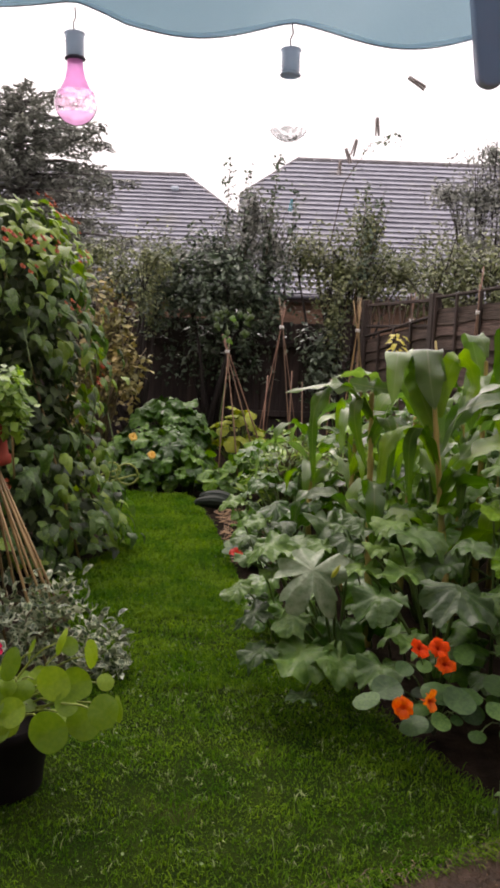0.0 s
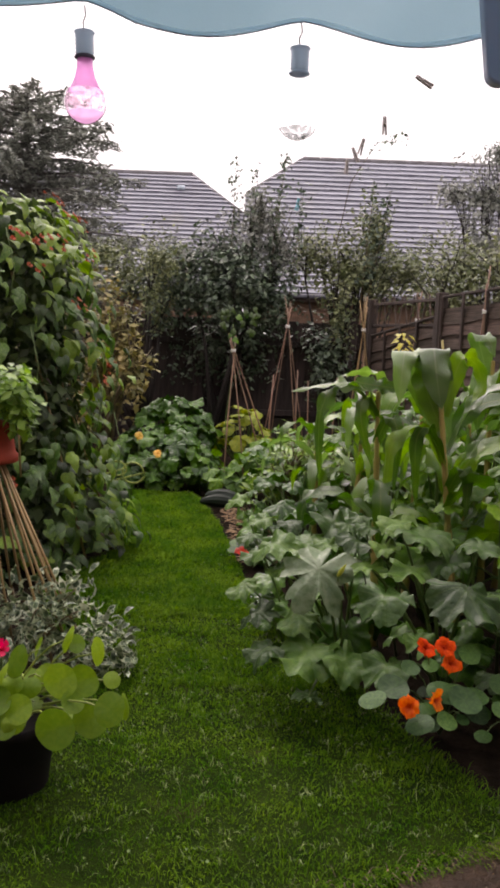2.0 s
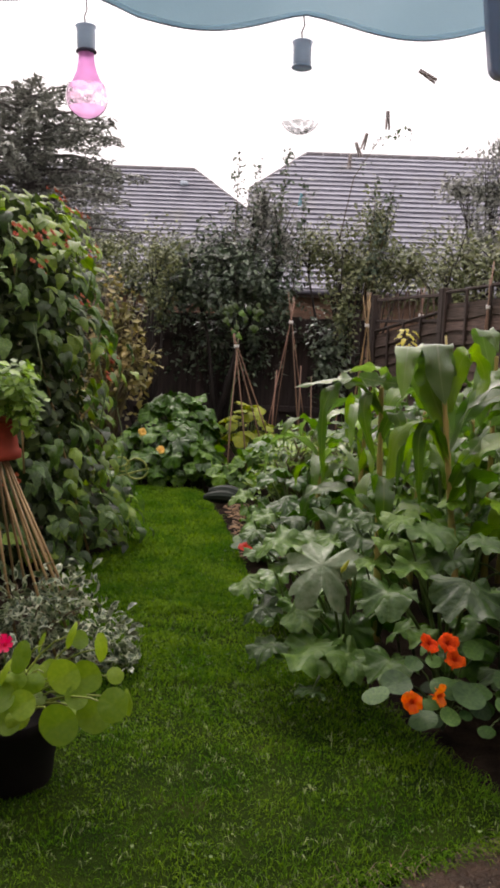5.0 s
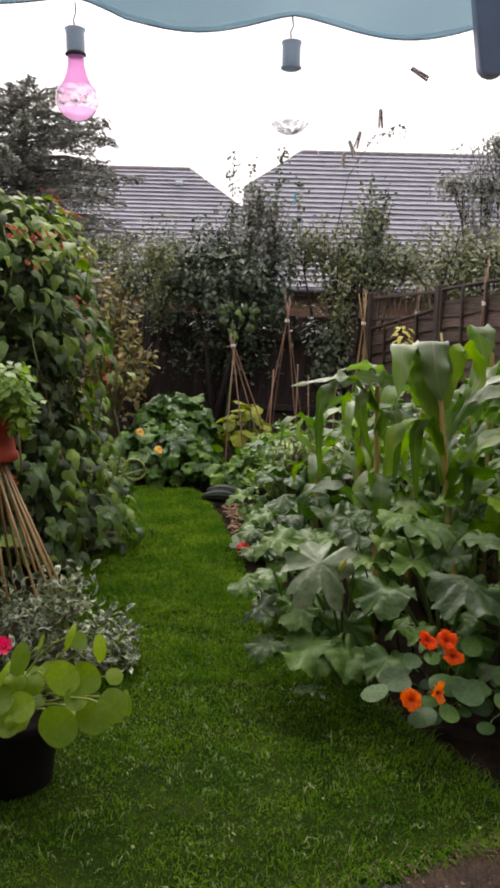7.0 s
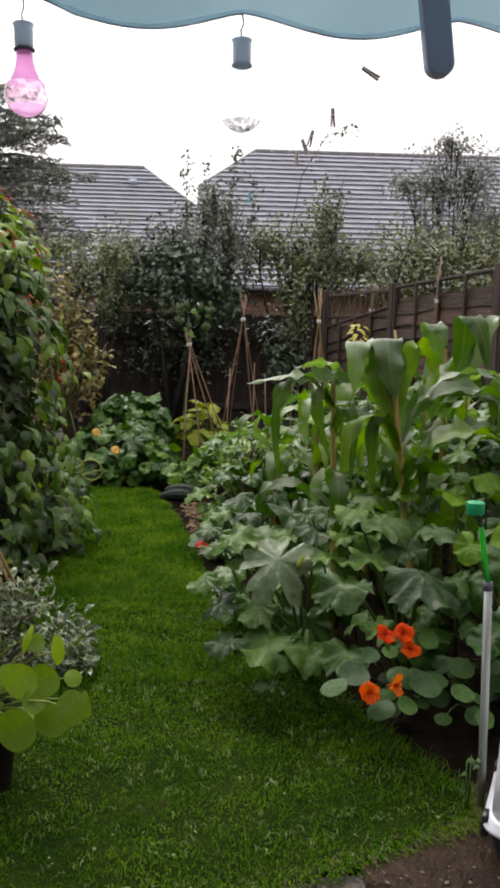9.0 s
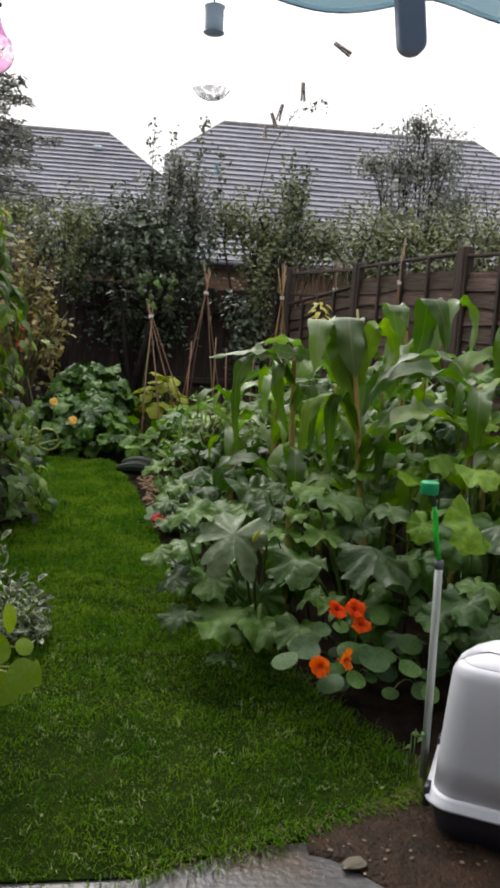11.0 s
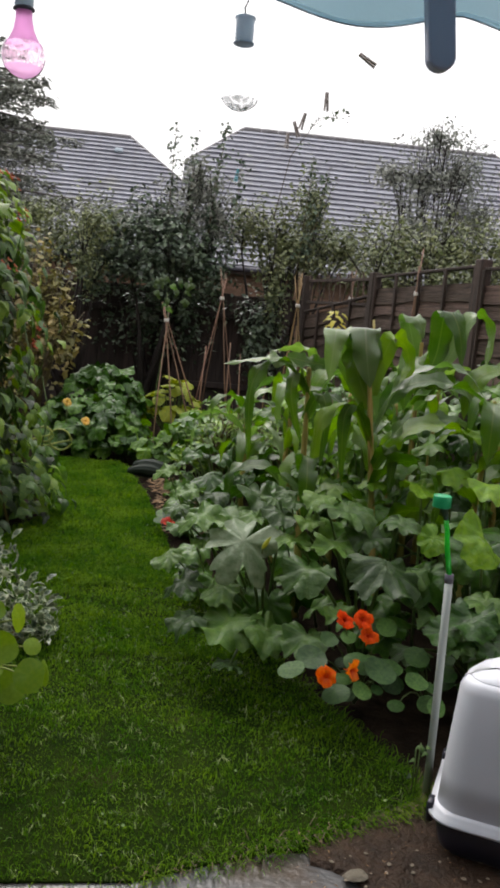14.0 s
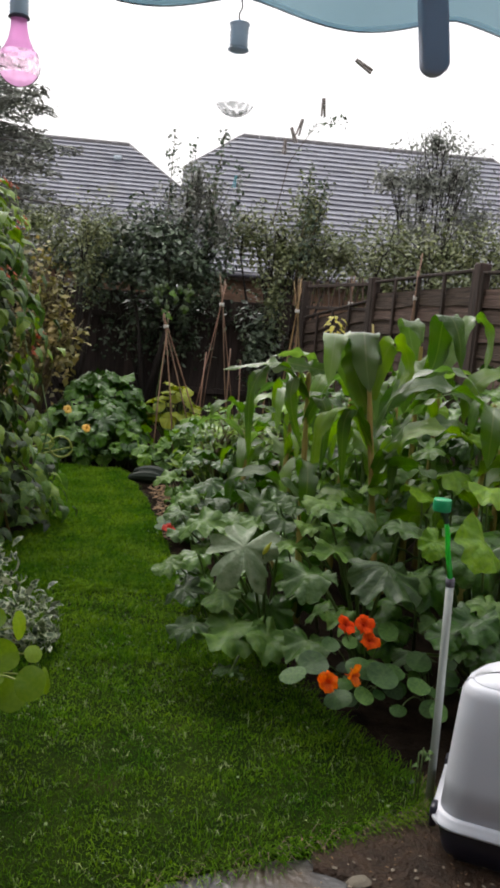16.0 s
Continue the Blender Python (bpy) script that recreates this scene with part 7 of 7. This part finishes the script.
loft(gp, [(0.20, 0.17, 0.06, 0.0, 0), (0.205, 0.175, 0.06, 0.012, 0), (0.226, 0.196, 0.065, 0.11, 0)], RZ)
part("base_tray", gp, M_NAVY, t, "dark navy plastic tray")
gp = Geo()
loft(gp, [(0.232, 0.202, 0.07, 0.1, 0), (0.24, 0.21, 0.072, 0.102, 0), (0.24, 0.21, 0.072, 0.109, 0), (0.232, 0.202, 0.07, 0.113, 0), (0.23, 0.2, 0.07, 0.124, 0), (0.222, 0.19, 0.066, 0.13, 0)], RZ)
part("rim", gp, M_WHITEP, t)
gp = Geo()
loft(gp, [(0.220, 0.188, 0.068, 0.126, 0), (0.216, 0.184, 0.072, 0.22, 0), (0.208, 0.176, 0.07, 0.36, 0, 0.16), (0.202, 0.169, 0.065, 0.455, 0.003, 0.26), (0.196, 0.162, 0.06, 0.476, 0.003, 0.27), (0.184, 0.15, 0.055, 0.486, 0.003, 0.25)], RZ)
part("hood", gp, M_WHITEP, t)
gp = Geo()
loft(gp, [(0.178, 0.144, 0.055, 0.484, 0.004, 0.24), (0.176, 0.142, 0.055, 0.489, 0.004, 0.24), (0.14, 0.108, 0.045, 0.497, 0.005, 0.18), (0.115, 0.09, 0.04, 0.5, 0.005, 0.15)], RZ)
part("lid", gp, M_WHITEP, t)
gp = Geo()
pts = [Matrix.Rotation(radians(RZ), 3, "Z") @ Vector((x, 0.005, z)) + Vector((LX, LY, 0)) for x, z in ((-0.05, 0.506), (-0.045, 0.53), (0, 0.536), (0.045, 0.53), (0.05, 0.506))]
tube(gp, pts, 0.009, 8)
part("handle", gp, M_RIMD, t)
for sx, sy in ((-1, -1), (-1, 1), (1, -1), (1, 1)):
    gp = Geo()
    turn = Matrix.Rotation(radians(RZ), 3, "Z")
    block(gp, turn @ Vector((sx * 0.232, sy * 0.14, 0.1)) + Vector((LX, LY, 0)), (0.02, 0.045, 0.06), 0.005, turn)
    part("clip", gp, M_NAVY, t, "dark plastic clip")

SB = Vector((0.822, 2.2, 0))
t = thing("garden_stake", SB, "grey metal stake topped by a bright green plastic sprinkler head", "garden stake")
gp = Geo()
tube(gp, [SB + Vector((0, 0, -0.06)), SB + Vector((-0.008, 0, 0.34)), SB + Vector((-0.018, 0, 0.69))], 0.0118, 12)
part("pole", gp, M_GREYPOLE, t)
gp = Geo()
tube(gp, [SB + Vector((-0.018, 0, 0.675)), SB + Vector((-0.019, 0, 0.70))], 0.0128, 12)
part("collar", gp, M_RIMD, t)
gp = Geo()
tube(gp, [SB + Vector((-0.02, 0, 0.7)), SB + Vector((-0.036, 0, 0.78)), SB + Vector((-0.042, 0, 0.825)), SB + Vector((-0.049, 0, 0.86))], [0.008, 0.0075, 0.0072, 0.007], 12)
part("neck", gp, M_NECK, t, "clear green plastic neck")
gp = Geo()
tube(gp, [SB + Vector((-0.048, 0, 0.855)), SB + Vector((-0.055, 0, 0.88)), SB + Vector((-0.062, 0, 0.905))], [0.006, 0.0085, 0.0125], 12)
part("nozzle", gp, M_NOZZLE, t, "smoky clear plastic nozzle")
gp = Geo()
lathe(gp, [(0.0, -0.019), (0.0245, -0.019), (0.0258, -0.017), (0.0258, 0.013), (0.0245, 0.015), (0.0, 0.015)], SB + Vector((-0.068, 0, 0.915)), 20)
part("head", gp, M_GREENP, t)

t = thing("soil_patch", (0.7, 1.97, 0), "brown dirt and leaf litter between lawn and patio", "soil", kind="structure")
v, f = [], []
nx, ny = 60, 16
for j in range(ny + 1):
    for i in range(nx + 1):
        u, w = i / nx, j / ny
        x = 0.42 + 1.6 * u
        lo = 1.86 - 0.26 * min(1, (x - 0.42) / 0.5) + 0.03 * math.sin(17 * x)
        hi = 1.88 + 0.36 * min(1, max(0, (x - 0.36) / 0.5)) + 0.25 * max(0, x - 0.86)
        y = lo + (hi + 0.03 - lo) * w
        z = 0.011 * math.sin(math.pi * w) ** 0.5 * (0.6 + 0.6 * noise.noise((x * 9, y * 9, 0))) - 0.006 * (w < 0.01 or w > 0.99)
        v.append((x, y, z))
for j in range(ny):
    for i in range(nx):
        a = j * (nx + 1) + i
        f.append((a, a + 1, a + nx + 2, a + nx + 1))
part("dirt", Geo().add(v, f), M_DIRT, t)
stone_meshes = []
for k in range(4):
    bm = bmesh.new()
    bmesh.ops.create_icosphere(bm, subdivisions=2, radius=1.0)
    for w in bm.verts:
        w.co *= 1 + 0.35 * noise.noise(w.co * 1.3 + Vector((k * 7, 0, 0)))
        w.co.z *= 0.45
    me = bpy.data.meshes.new("pebble")
    bm.to_mesh(me)
    bm.free()
    me.materials.append(M_STONE)
    stone_meshes.append(me)
for k in range(22):
    x = rand(0.42, 0.9)
    y = rand(1.78, 1.88 + 0.25 * max(0, x - 0.4))
    s = rand(0.003, 0.008) if k > 0 else 0.034
    if k == 0:
        x, y = 0.53, 1.83
    st = new("pebble", stone_meshes[k % 4])
    st.matrix_basis = pose(x, y, 0.008, rand(-8, 8), rand(-8, 8), rand(0, 360)) @ Matrix.Diagonal((s, s * 0.7, s * 0.5, 1))
    tagged(st, "small pale pebble lying in the dirt", "pebble", "pebbles by the patio")
chips = Geo()
for k in range(480):
    if k < 60:
        x, y = rand(0.38, 1.0), rand(1.76, 2.02)
        s = rand(0.002, 0.005)
    else:
        y = rand(4.9, 6.5)
        x = -0.02 - 0.24 * (y - 4.7) / 2.2 + rand(0.0, 0.3)
        s = rand(0.01, 0.028)
    a = rand(0, 6.3)
    d, e = Vector((math.cos(a), math.sin(a), rand(-0.3, 0.3))) * s, Vector((-math.sin(a), math.cos(a), rand(-0.3, 0.3))) * s * 0.4
    c = Vector((x, y, 0.014 if k < 60 else 0.006))
    chips.add([c - d - e, c + d - e, c + d + e, c - d + e, c + Vector((0, 0, s * 0.3))], [(0, 1, 4), (1, 2, 4), (2, 3, 4), (3, 0, 4)])
tagged(part("wood_chips", chips, M_CHIP, None, "", False), "scattered brown wood chips and leaf litter", "wood chips", kind="stuff")
t = thing("weed", (0.77, 2.2, 0), "small green weed growing at the stake", "weed")
for k in range(2):
    gk = Geo()
    tube(gk, [(0.775 + 0.008 * k, 2.2, -0.02), (0.77 + 0.01 * k, 2.19, 0.1), (0.765 + 0.012 * k, 2.18, 0.17 + 0.015 * k)], 0.002, 4)
    part("stem", gk, M_STEM, t)
for k in range(7):
    p = (0.78 + rand(-0.025, 0.025), 2.19, rand(0.06, 0.17))
    piece("leaf", BEANLEAF[k % 3], frame_of(p, (rand(-0.4, 0.4), -0.5, 1), (rand(-1, 1), -0.3, 0), 0.011), t)
